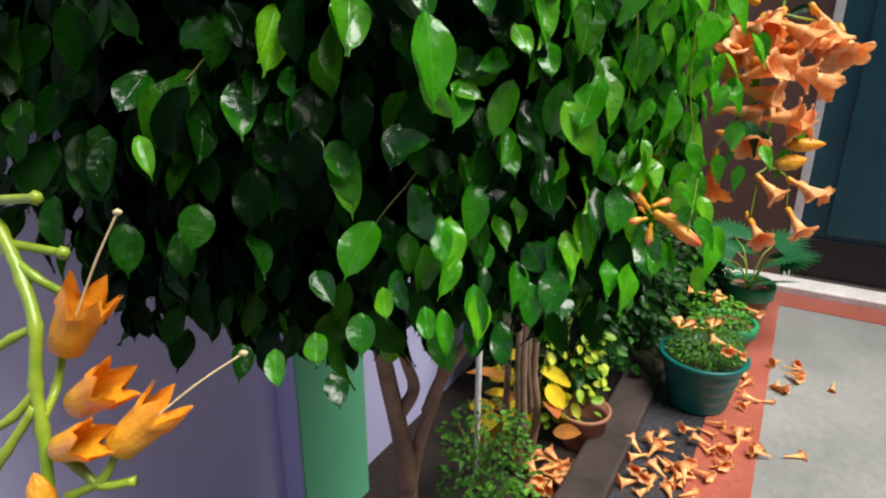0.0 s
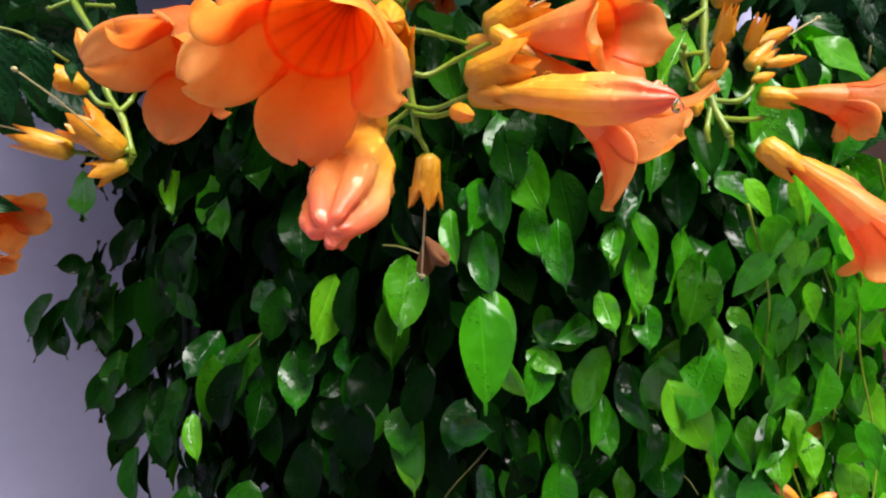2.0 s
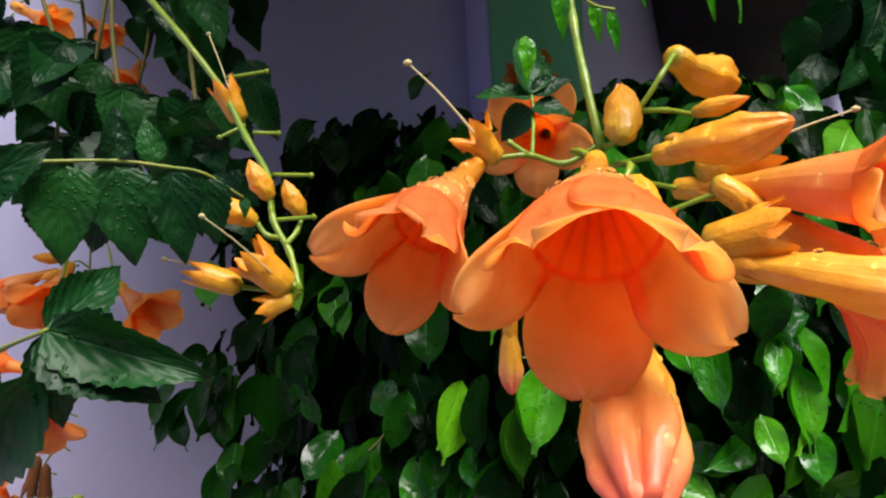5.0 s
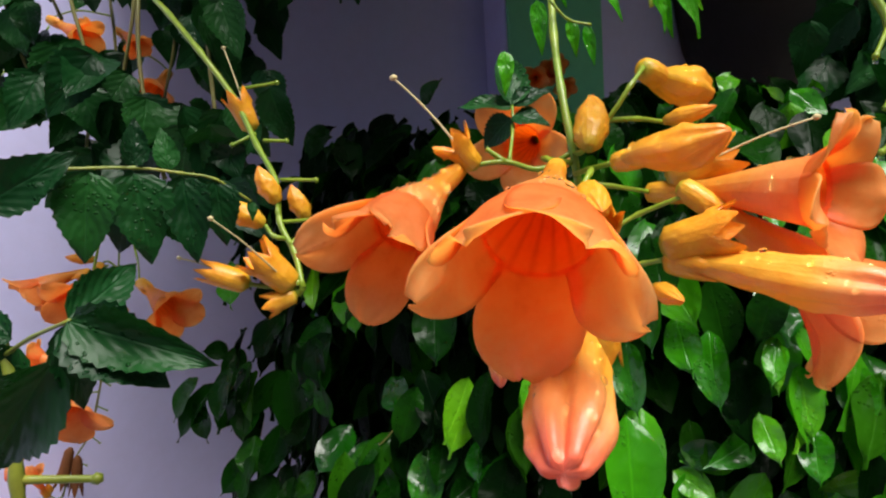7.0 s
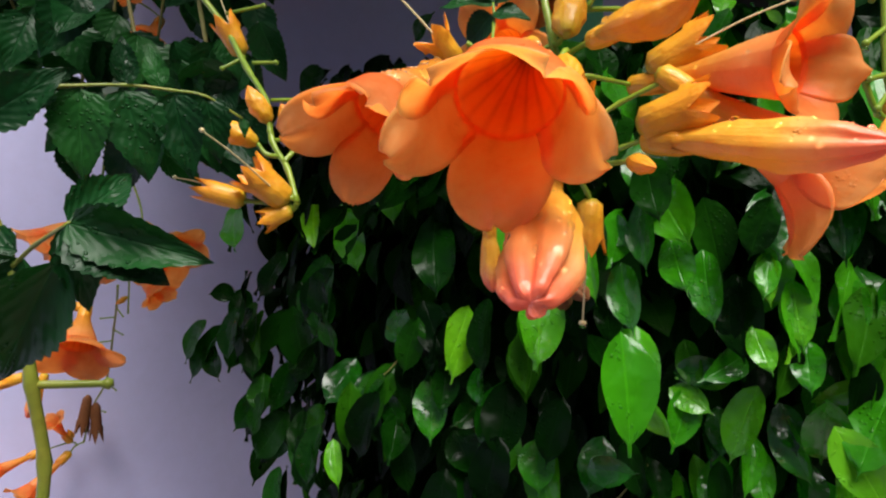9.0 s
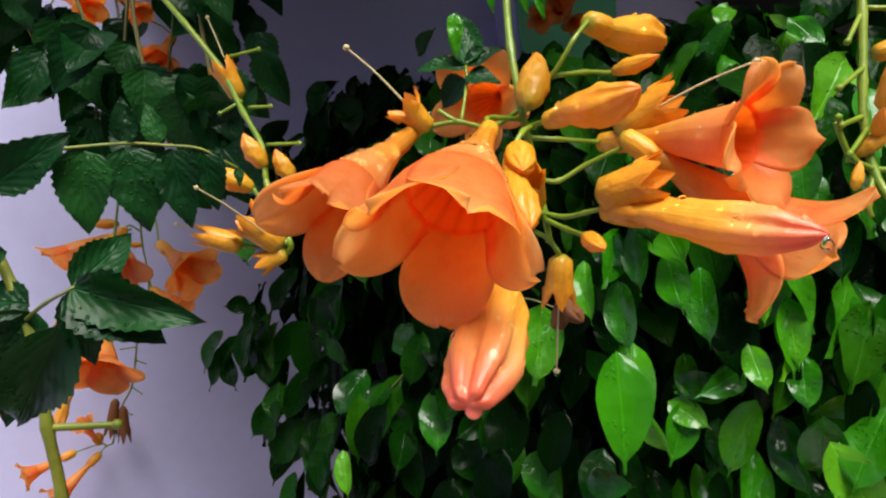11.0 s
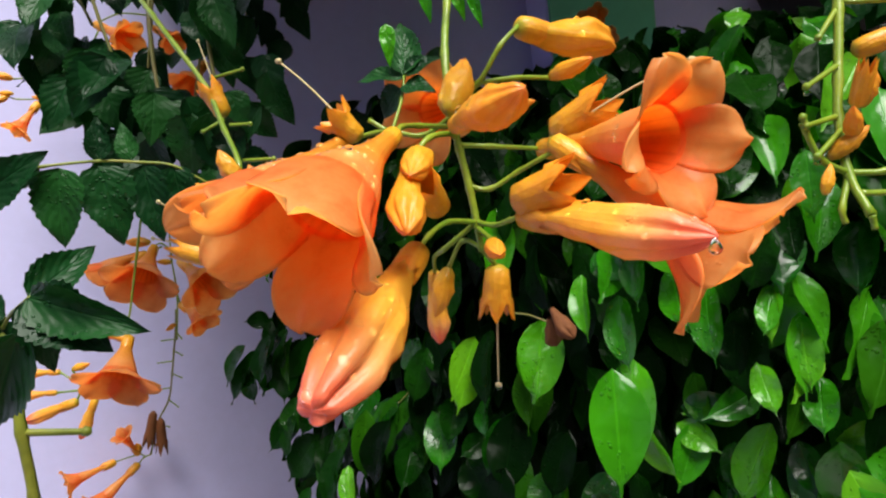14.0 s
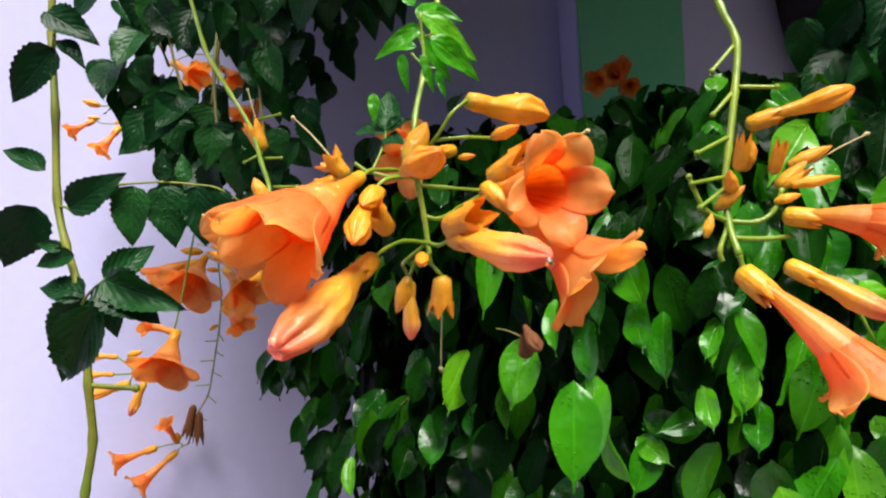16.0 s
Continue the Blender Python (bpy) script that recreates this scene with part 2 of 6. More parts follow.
dark_wood_mat = simple_material("dark_wood", (0.006, 0.004, 0.004), (0.014, 0.009, 0.007), 8.0, 0.6, 0.3, 0.003)
teal_pot_mat = simple_material("teal_plastic", (0.0, 0.085, 0.075), (0.004, 0.115, 0.10), 9.0, 0.35, 0.1, 0.001)
green_pot_mat = simple_material("green_plastic", (0.012, 0.21, 0.075), (0.02, 0.26, 0.10), 9.0, 0.35, 0.1, 0.001)
clay_mat = simple_material("terracotta", (0.26, 0.10, 0.06), (0.34, 0.15, 0.09), 12.0, 0.8, 0.3, 0.002)
palm_mat = leaf_material("palm_leaf", [(0.0, (0.012, 0.09, 0.035)), (1.0, (0.03, 0.16, 0.05))], wet=0.1, veins=3.0, drops=False)
yellow_leaf_mat = leaf_material("croton_leaf", [(0.0, (0.75, 0.50, 0.02)), (0.55, (0.60, 0.45, 0.03)), (0.75, (0.40, 0.17, 0.04)), (1.0, (0.45, 0.12, 0.05))], island=True, wet=0.1, drops=False)
lime_leaf_mat = leaf_material("lime_leaf", [(0.0, (0.10, 0.26, 0.02)), (0.5, (0.28, 0.40, 0.03)), (1.0, (0.50, 0.52, 0.06))], island=True, wet=0.1, drops=False)
small_green_mat = leaf_material("small_green_leaf", [(0.0, (0.02, 0.07, 0.010)), (0.6, (0.05, 0.15, 0.015)), (1.0, (0.10, 0.30, 0.03))], island=True, wet=0.1, drops=False)

fine_green_mat = leaf_material("fine_green_leaf", [(0.0, (0.04, 0.16, 0.015)), (1.0, (0.14, 0.38, 0.03))], island=True, drops=False)
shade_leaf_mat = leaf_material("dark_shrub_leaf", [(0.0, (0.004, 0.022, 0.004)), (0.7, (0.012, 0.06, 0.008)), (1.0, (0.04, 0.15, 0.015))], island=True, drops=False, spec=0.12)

# ---- mesh helpers ----


def part(name, bm, material, parent=None, label=""):
    """Link a bmesh as one mesh object, under a thing or a part."""
    mesh = bpy.data.meshes.new(name)
    bm.to_mesh(mesh)
    bm.free()
    return mesh_part(name, mesh, material, parent, label)


def mesh_part(name, mesh, material, parent=None, label=""):
    if material is not None and not mesh.materials:
        mesh.materials.append(material)
    ob = new(name, mesh)
    ob.parent = parent
    if label:
        tagged(ob, label)
    return ob


def thing(name, place, label, category, group="", kind=""):
    ob = new(name)
    ob.matrix_basis = Matrix.Translation(place)
    ob.empty_display_size = 0.05
    return tagged(ob, label, category, group, kind)


def smooth(bm):
    for f in bm.faces:
        f.smooth = True
    return bm


def box(bm, lo, hi, m=Matrix.Identity(4), bevel=0.0):
    made = bmesh.ops.create_cube(bm, size=1.0)
    size = [b - a for a, b in zip(lo, hi)]
    mid = [(a + b) / 2 for a, b in zip(lo, hi)]
    bmesh.ops.transform(bm, matrix=m @ Matrix.Translation(mid) @ Matrix.Diagonal((*size, 1)), verts=made["verts"])
    if bevel:
        edges = list({e for v in made["verts"] for e in v.link_edges})
        bmesh.ops.bevel(bm, geom=edges, offset=bevel, segments=2, affect="EDGES", profile=0.5)
    return bm


def spline(points, steps=6):
    """A Catmull-Rom line through the points."""
    pts = [Vector(p) for p in points]
    pts = [2 * pts[0] - pts[1], *pts, 2 * pts[-1] - pts[-2]]
    out = []
    for a, b, c, d in zip(pts, pts[1:], pts[2:], pts[3:]):
        for i in range(steps):
            t = i / steps
            out.append(0.5 * (2 * b + (c - a) * t + (2 * a - 5 * b + 4 * c - d) * t * t + (3 * b - a - 3 * c + d) * t ** 3))
    return out + [pts[-2]]


def tube(bm, points, r0, r1, segs=7, steps=5, knots=0.0, straight=False):
    """A tapered tube along a line; knots swells it at every given point."""
    line = [Vector(p) for p in points] if straight else spline(points, steps)
    rings, side = [], None
    for i, p in enumerate(line):
        ahead = (line[min(i + 1, len(line) - 1)] - line[max(i - 1, 0)]).normalized()
        side = ahead.orthogonal() if side is None else side - ahead * side.dot(ahead)
        side.normalize()
        up = ahead.cross(side)
        r = r0 + (r1 - r0) * i / (len(line) - 1)
        if knots and i % steps == 0:
            r *= 1 + knots
        rings.append([bm.verts.new(p + r * (side * math.cos(a) + up * math.sin(a))) for a in [2 * math.pi * k / segs for k in range(segs)]])
    for a, b in zip(rings, rings[1:]):
        for k in range(segs):
            bm.faces.new((a[k], a[(k + 1) % segs], b[(k + 1) % segs], b[k]))
    bm.faces.new(list(reversed(rings[0])))
    bm.faces.new(rings[-1])
    return smooth(bm)


def lathe(bm, profile, segs=24, wobble=lambda a, i: 1.0, closed=True):
    """Turn (radius, height) pairs round z."""
    rings = [[bm.verts.new((r * wobble(2 * math.pi * k / segs, i) * math.cos(2 * math.pi * k / segs), r * wobble(2 * math.pi * k / segs, i) * math.sin(2 * math.pi * k / segs), z)) for k in range(segs)] for i, (r, z) in enumerate(profile)]
    for a, b in zip(rings, rings[1:]):
        for k in range(segs):
            bm.faces.new((a[k], a[(k + 1) % segs], b[(k + 1) % segs], b[k]))
    if closed:
        bm.faces.new(list(reversed(rings[0])))
        bm.faces.new(rings[-1])
    return smooth(bm)


def aim(base, tip, face=(0, -1, 0), roll=0.0):
    """A pose at base whose y axis runs to the tip and whose z axis turns towards face."""
    y = (Vector(tip) - Vector(base)).normalized()
    z = Vector(face) - y * Vector(face).dot(y)
    z = z.normalized() if z.length > 1e-4 else y.orthogonal().normalized()
    x = y.cross(z)
    m = Matrix((x, y, z)).transposed().to_4x4()
    return Matrix.Translation(base) @ m @ pose(0, 0, 0, 0, roll, 0)


def aim_z(base, tip, roll=0.0):
    """A pose at base whose z axis runs to the tip."""
    turn = (Vector(tip) - Vector(base)).to_track_quat("Z", "Y").to_matrix().to_4x4()
    return Matrix.Translation(base) @ turn @ pose(0, 0, 0, 0, 0, roll)


def leaf_grid(width, length, outline, rows=9, fold=0.16, bow=0.12, wave=0.0, saw=0.0):
    """Vertices, faces and UVs of one leaf along y, its face towards z."""
    verts, uvs, faces = [], [], []
    cols = (-1.0, -0.55, 0.0, 0.55, 1.0)
    for i in range(rows + 1):
        v = i / rows
        half = width / 2 * outline(v)
        for c in cols:
            edge = 1 + (saw * (1 if i % 2 else -1) if abs(c) == 1 else 0)
            x = c * half * edge
            z = fold * (0.4 * abs(x) + 1.1 * x * x / max(half, 0.05 * width)) - bow * length * v * v + wave * width * math.sin(v * 9 + 2 * c) * abs(c)
            verts.append((x, v * length, z))
            uvs.append((0.5 + c / 2, v))
    k = len(cols)
    for i in range(rows):
        for j in range(k - 1):
            faces.append((i * k + j, i * k + j + 1, (i + 1) * k + j + 1, (i + 1) * k + j))
    return verts, faces, uvs


def mesh_from(name, verts, faces, uvs, material=None):
    mesh = bpy.data.meshes.new(name)
    mesh.from_pydata(verts, [], faces)
    layer = mesh.uv_layers.new(name="UVMap")
    idx = np.empty(len(mesh.loops), dtype=np.int32)
    mesh.loops.foreach_get("vertex_index", idx)
    layer.data.foreach_set("uv", np.asarray(uvs, dtype=np.float32)[idx].ravel())
    mesh.polygons.foreach_set("use_smooth", [True] * len(mesh.polygons))
    if material:
        mesh.materials.append(material)
    return mesh


def scatter_mesh(name, grids, poses, material):
    """One mesh of many leaves: at each pose one of the leaf grids, picked at random."""
    verts, faces, uvs = [], [], []
    rnd = random.Random(7)
    count = 0
    arrays = [np.c_[np.asarray(g[0]), np.ones(len(g[0]))] for g in grids]
    for m in poses:
        i = rnd.randrange(len(grids))
        verts.append((arrays[i] @ np.asarray(m).T)[:, :3])
        faces.extend([tuple(a + count for a in f) for f in grids[i][1]])
        uvs.extend(grids[i][2])
        count += len(grids[i][0])
    return mesh_from(name, np.concatenate(verts).tolist(), faces, uvs, material)


def ficus_outline(v):
    body = math.sin(math.pi * min(1, v / 0.9) ** 0.95) ** 0.62 if v < 0.9 else 0.0
    tip = 0.15 * (1 - (v - 0.8) / 0.2) if v > 0.8 else 0.0
    return max(body, tip, 0.02)


def vine_outline(v):
    return max(math.sin(math.pi * min(1.0, v) ** 0.66) ** 0.75 * (1 - 0.35 * v * v), 0.015)


def oval_outline(v):
    return max(math.sin(math.pi * v) ** 0.6, 0.03)


# ---- setting: courtyard corner with a lavender wall, a planting strip and an oxide floor ----
U, N = Vector((0.5, 0.866, 0)).normalized(), Vector((0.866, -0.5, 0)).normalized()
ROOM = Matrix.Translation(N * -1.245) @ Matrix((U, -N, Vector((0, 0, 1)))).transposed().to_4x4()   # x along the wall, -y out of it


def at(a, d, z):
    """The place a metres along the wall, d metres out of it, z metres up."""
    return ROOM @ Vector((a, -d, z))


def slab(name, lo, hi, material, label, category, kind="structure", bevel=0.0):
    ob = part(name, box(bmesh.new(), (lo[0], -hi[1], lo[2]), (hi[0], -lo[1], hi[2]), bevel=bevel), material)
    ob.matrix_basis = ROOM
    return tagged(ob, label, category, "", kind)


slab("ground", (-60, -60, -0.5), (60, 60, -0.10), soil_mat, "dark wet bare earth under the yard", "ground")
slab("planting_strip", (-4.0, 0.0, -0.10), (4.27, 0.718, -0.035), soil_mat, "dark wet soil strip along the wall", "soil")
slab("kerb", (-4.0, 0.718, -0.10), (4.20, 0.88, 0.05), kerb_mat, "dark brown smooth cement kerb beside the planting strip", "kerb", bevel=0.012)
slab("floor_black_band", (-4.0, 0.88, -0.10), (4.20, 1.106, 0.0), black_mat, "black oxide floor band, wet and shiny", "floor")
slab("floor_red_band", (-4.0, 1.106, -0.10), (4.20, 1.32, 0.004), red_mat, "red oxide floor border strewn with fallen flowers", "floor")
slab("floor_end_band", (3.98, 1.32, -0.10), (4.20, 6.0, 0.004), red_mat, "red oxide floor border before the door step", "floor")
slab("floor", (-4.0, 1.32, -0.10), (3.98, 6.0, 0.0), screed_mat, "worn grey cement floor with faint stains", "floor")
slab("door_step", (4.20, 0.0, -0.10), (4.40, 6.0, 0.05), white_mat, "whitewashed low step under the door wall", "step", bevel=0.01)
slab("wall_lavender", (-4.0, -0.22, -0.10), (4.40, 0.0, 3.2), wall_mat, "lavender painted plaster wall with a grey bloom", "wall")
slab("wall_end", (4.40, -0.22, -0.10), (4.62, 1.30, 3.2), brown_wall_mat, "dark brown painted wall beside the door", "wall")
slab("wall_end_lintel", (4.40, 1.30, 2.35), (4.62, 6.0, 3.2), brown_wall_mat, "dark brown painted wall over the door", "wall")
slab("pillar_core", (1.158, 0.0, -0.10), (1.488, 0.080, 3.2), wall_mat, "lavender painted pillar sides standing out of the wall", "pillar", bevel=0.004)
slab("pillar", (1.162, 0.080, -0.10), (1.484, 0.088, 3.2), pillar_mat, "sea green painted pillar front on the lavender wall", "pillar", bevel=0.003)

door = thing("door_1", at(4.45, 2.2, 0.05), "dark teal painted door with a white frame edge, shut", "door", kind="structure")
door.matrix_basis = ROOM @ Matrix.Translation((4.45, -1.30, 0.05))
part("door_leaf", box(bmesh.new(), (0.02, -1.7, 0.0), (0.07, -0.05, 2.3), bevel=0.004), teal_mat, door)
part("door_panel", box(bmesh.new(), (0.0, -0.8, 0.30), (0.02, -0.2, 2.1), bevel=0.006), teal_mat, door)
part("door_panel", box(bmesh.new(), (0.0, -1.55, 0.30), (0.02, -0.95, 2.1), bevel=0.006), teal_mat, door)
part("door_frame", box(bmesh.new(), (-0.06, -0.05, 0.0), (0.05, 0.0, 2.3), bevel=0.004), white_mat, door, "white painted door frame edge")
part("door_kick_board", box(bmesh.new(), (-0.006, -1.7, 0.0), (0.02, -0.05, 0.26), bevel=0.003), dark_wood_mat, door, "black kick board at the foot")
# Unseen walls added to cut low sky light; the dark coat limits bounce.
slab("wall_house", (-4.22, 5.2, -0.10), (4.62, 5.42, 3.4), teal_mat, "plain dark teal wall, unseen, added to cut low sky light", "wall")
slab("wall_left", (-4.22, -0.22, -0.10), (-4.0, 5.2, 3.4), wall_mat, "plain lavender wall added out of view to cut low sky light", "wall")
slab("wall_end_far", (4.40, 3.0, -0.10), (4.62, 6.0, 2.35), teal_mat, "dark teal painted wall past the door", "wall")
# Unseen slab, added and sized to darken the wall and the bush's top.
slab("wall_eave", (0.30, 0.0, 2.46), (3.3, 1.05, 2.56), white_mat, "plain cement slab added out of view to shade the wall", "eave", bevel=0.006)

# ---- ficus bush ----
CENTRE, RADII = Vector((-0.135, 1.12, 1.512)), Vector((0.54, 0.42, 0.432))
TURN_BUSH = Matrix.Rotation(radians(9), 3, "Z")
FICUS_GRIDS = [leaf_grid(w, 1.0, ficus_outline, 10, f, b, wv) for w, f, b, wv in ((0.46, 0.25, 0.16, 0.06), (0.53, 0.12, 0.07, 0.09), (0.42, 0.40, 0.22, 0.07), (0.50, 0.08, 0.12, 0.11))]
FICUS_MESHES = [mesh_from("ficus_leaf", *g, ficus_mat) for g in FICUS_GRIDS]
LEFT_SHADE_MESHES = [mesh_from("ficus_left_shade_leaf", *g, left_shade_mat) for g in FICUS_GRIDS]
YOUNG_MESHES = [mesh_from("ficus_young_leaf", *g, fresh_mat) for g in FICUS_GRIDS]
bush = thing("ficus_tree", (-0.10, 1.52, -0.035), "dense clipped ficus with glossy wet green leaves by the wall", "tree")
bush_at = bush.matrix_basis.inverted()
leaf_random = random.Random(11)


def bush_leaf(base, tip, width=0.55, tone=0, lean=(0.25, -1, 0.45)):
    """One leaf of the bush from its stalk to its drip tip; tone 1 is young and light, also used to brighten the lit
    side.
    """
    length = (Vector(tip) - Vector(base)).length
    i = leaf_random.randrange(4)
    # Towards -x more leaves take the darker copy with the shade painted in.
    ob = mesh_part("leaf", (YOUNG_MESHES if tone else LEFT_SHADE_MESHES if leaf_random.random() * 0.3 < -0.06 - base[0] else FICUS_MESHES)[i], None, bush)
    j = [leaf_random.uniform(-0.5, 0.5) for _ in range(3)]
    ob.matrix_basis = bush_at @ aim(base, tip, [a + b for a, b in zip(lean, j)], leaf_random.uniform(-32, 32)) @ Matrix.Diagonal((length * width / 0.52, length, length, 1))
    return ob


bush_leaf((-0.182, 0.735, 1.608), (-0.186, 0.688, 1.545), 0.51, 1)
bush_leaf((-0.101, 0.736, 1.635), (-0.097, 0.691, 1.566), 0.55)
bush_leaf((-0.048, 0.718, 1.683), (-0.040, 0.680, 1.637), 0.44, 1)
bush_leaf((-0.021, 0.743, 1.708), (-0.021, 0.699, 1.664), 0.61, 1)
bush_leaf((-0.024, 0.741, 1.659), (-0.012, 0.701, 1.601), 0.52)
bush_leaf((0.098, 0.787, 1.716), (0.112, 0.743, 1.665), 0.68)
bush_leaf((0.002, 0.774, 1.734), (0.035, 0.733, 1.675), 0.70, 1)
bush_leaf((-0.016, 0.685, 1.609), (0.002, 0.641, 1.516), 0.54, 1)
bush_leaf((0.028, 0.770, 1.529), (0.021, 0.729, 1.479), 0.59, 1)
bush_leaf((0.074, 0.797, 1.539), (0.025, 0.755, 1.536), 0.43, 1)
bush_leaf((0.046, 0.807, 1.484), (0.051, 0.772, 1.449), 0.54)
bush_leaf((0.106, 0.811, 1.495), (0.128, 0.772, 1.437), 0.56)
bush_leaf((0.149, 0.827, 1.513), (0.159, 0.787, 1.452), 0.50, 1)
bush_leaf((0.179, 0.839, 1.581), (0.176, 0.793, 1.513), 0.45, 1)
bush_leaf((0.161, 0.813, 1.631), (0.168, 0.775, 1.584), 0.57, 1)
bush_leaf((0.118, 0.777, 1.637), (0.125, 0.736, 1.576), 0.42, 1)
bush_leaf((0.097, 0.766, 1.663), (0.099, 0.729, 1.625), 0.40, 1)
bush_leaf((0.137, 0.816, 1.747), (0.136, 0.765, 1.688), 0.48, 1)
bush_leaf((0.239, 0.870, 1.488), (0.236, 0.838, 1.448), 0.46, 1)
bush_leaf((0.317, 0.895, 1.566), (0.316, 0.861, 1.509), 0.49)
bush_leaf((0.332, 0.928, 1.490), (0.328, 0.892, 1.421), 0.42, 1)
bush_leaf((0.146, 0.853, 1.409), (0.150, 0.785, 1.354), 0.57)
bush_leaf((0.202, 0.846, 1.393), (0.201, 0.784, 1.363), 0.64, 1)
bush_leaf((0.191, 0.820, 1.354), (0.208, 0.791, 1.280), 0.49, 1)
bush_leaf((0.000, 0.814, 1.423), (0.003, 0.768, 1.366), 0.66)
bush_leaf((-0.122, 0.756, 1.458), (-0.107, 0.713, 1.388), 0.58, 1)
bush_leaf((-0.207, 0.751, 1.449), (-0.194, 0.707, 1.377), 0.58)
bush_leaf((-0.032, 0.734, 1.412), (-0.016, 0.690, 1.347), 0.56)
bush_leaf((-0.078, 0.703, 1.374), (-0.114, 0.651, 1.324), 0.71, 1)
bush_leaf((0.003, 0.747, 1.347), (0.012, 0.711, 1.292), 0.58, 1)
bush_leaf((0.095, 0.859, 1.369), (0.046, 0.805, 1.346), 0.69)
bush_leaf((0.027, 0.821, 1.434), (0.048, 0.773, 1.371), 0.38)
bush_leaf((0.106, 0.834, 1.369), (0.108, 0.782, 1.337), 0.41, 1)
bush_leaf((-0.394, 0.777, 1.662), (-0.398, 0.720, 1.565), 0.52)
bush_leaf((-0.233, 0.770, 1.706), (-0.215, 0.717, 1.627), 0.56)
bush_leaf((-0.302, 0.799, 1.767), (-0.282, 0.755, 1.706), 0.71)
bush_leaf((-0.375, 0.797, 1.722), (-0.332, 0.745, 1.647), 0.43, 1)
bush_leaf((-0.414, 0.789, 1.726), (-0.391, 0.740, 1.679), 0.55, 1)
bush_leaf((-0.554, 0.791, 1.728), (-0.519, 0.739, 1.680), 0.54, 1)
bush_leaf((-0.315, 0.650, 1.485), (-0.295, 0.618, 1.450), 0.49, 1)
bush_leaf((-0.294, 0.714, 1.540), (-0.288, 0.672, 1.486), 0.67)
bush_leaf((-0.270, 0.711, 1.494), (-0.263, 0.673, 1.451), 0.61)
bush_leaf((-0.396, 0.732, 1.482), (-0.414, 0.679, 1.401), 0.54)
bush_leaf((-0.363, 0.679, 1.380), (-0.349, 0.644, 1.327), 0.64)
bush_leaf((-0.148, 0.752, 1.747), (-0.129, 0.701, 1.668), 0.42, 1)
bush_leaf((-0.102, 0.820, 1.781), (-0.040, 0.788, 1.743), 0.68, 1)
bush_leaf((-0.269, 0.666, 1.406), (-0.269, 0.631, 1.361), 0.78)
bush_leaf((-0.489, 0.743, 1.489), (-0.519, 0.695, 1.446), 0.60)
bush_leaf((-0.233, 0.726, 1.534), (-0.218, 0.685, 1.474), 0.51)
bush_leaf((-0.519, 0.754, 1.622), (-0.503, 0.715, 1.574), 0.61)
bush_leaf((-0.554, 0.741, 1.574), (-0.598, 0.698, 1.506), 0.39)
bush_leaf((-0.577, 0.732, 1.554), (-0.535, 0.700, 1.512), 0.45)
bush_leaf((-0.489, 0.783, 1.431), (-0.511, 0.736, 1.385), 0.65)
bush_leaf((-0.450, 0.703, 1.405), (-0.443, 0.665, 1.348), 0.59)
bush_leaf((-0.506, 0.746, 1.566), (-0.480, 0.708, 1.519), 0.67)
bush_leaf((-0.450, 0.752, 1.528), (-0.456, 0.707, 1.470), 0.57)
bush_leaf((-0.156, 0.738, 1.525), (-0.168, 0.695, 1.475), 0.55)
bush_leaf((0.002, 0.846, 1.760), (0.031, 0.816, 1.730), 0.90)
bush_leaf((0.177, 0.837, 1.745), (0.184, 0.791, 1.695), 0.73)
bush_leaf((0.193, 0.835, 1.704), (0.233, 0.804, 1.670), 0.58, 1)
bush_leaf((0.162, 0.823, 1.706), (0.157, 0.774, 1.655), 0.60)
bush_leaf((0.265, 0.890, 1.694), (0.255, 0.842, 1.632), 0.59)
bush_leaf((0.285, 0.872, 1.689), (0.291, 0.838, 1.626), 0.49)
bush_leaf((0.213, 0.842, 1.668), (0.226, 0.805, 1.617), 0.55)
bush_leaf((0.274, 0.853, 1.624), (0.263, 0.851, 1.594), 0.72)
bush_leaf((0.129, 0.789, 1.578), (0.131, 0.752, 1.538), 0.56)
bush_leaf((0.086, 0.755, 1.597), (0.101, 0.723, 1.565), 0.53)
bush_leaf((0.046, 0.771, 1.665), (0.052, 0.729, 1.602), 0.50)
bush_leaf((0.017, 0.770, 1.678), (0.033, 0.734, 1.630), 0.57)
bush_leaf((0.371, 0.896, 1.565), (0.380, 0.861, 1.511), 0.38, 1)
bush_leaf((0.367, 0.888, 1.410), (0.374, 0.847, 1.334), 0.33, 1)
bush_leaf((0.265, 0.866, 1.407), (0.258, 0.798, 1.394), 0.54, 1)
bush_leaf((0.320, 0.886, 1.435), (0.314, 0.853, 1.387), 0.43, 1)
bush_leaf((0.285, 0.888, 1.522), (0.279, 0.856, 1.478), 0.50)
bush_leaf((0.272, 0.891, 1.500), (0.262, 0.852, 1.451), 0.41, 1)
bush_leaf((0.348, 0.912, 1.455), (0.357, 0.883, 1.411), 0.48)
bush_leaf((-0.182, 0.728, 1.502), (-0.194, 0.696, 1.494), 0.88)
bush_leaf((-0.056, 0.697, 1.468), (-0.010, 0.683, 1.477), 0.72)
bush_leaf((-0.156, 0.758, 1.478), (-0.163, 0.712, 1.415), 0.57)
bush_leaf((-0.228, 0.700, 1.360), (-0.194, 0.659, 1.324), 0.66)
bush_leaf((0.051, 0.784, 1.326), (0.063, 0.758, 1.286), 0.78)
bush_leaf((0.122, 0.810, 1.312), (0.144, 0.778, 1.276), 0.89)
bush_leaf((0.161, 0.818, 1.318), (0.151, 0.777, 1.270), 0.61)
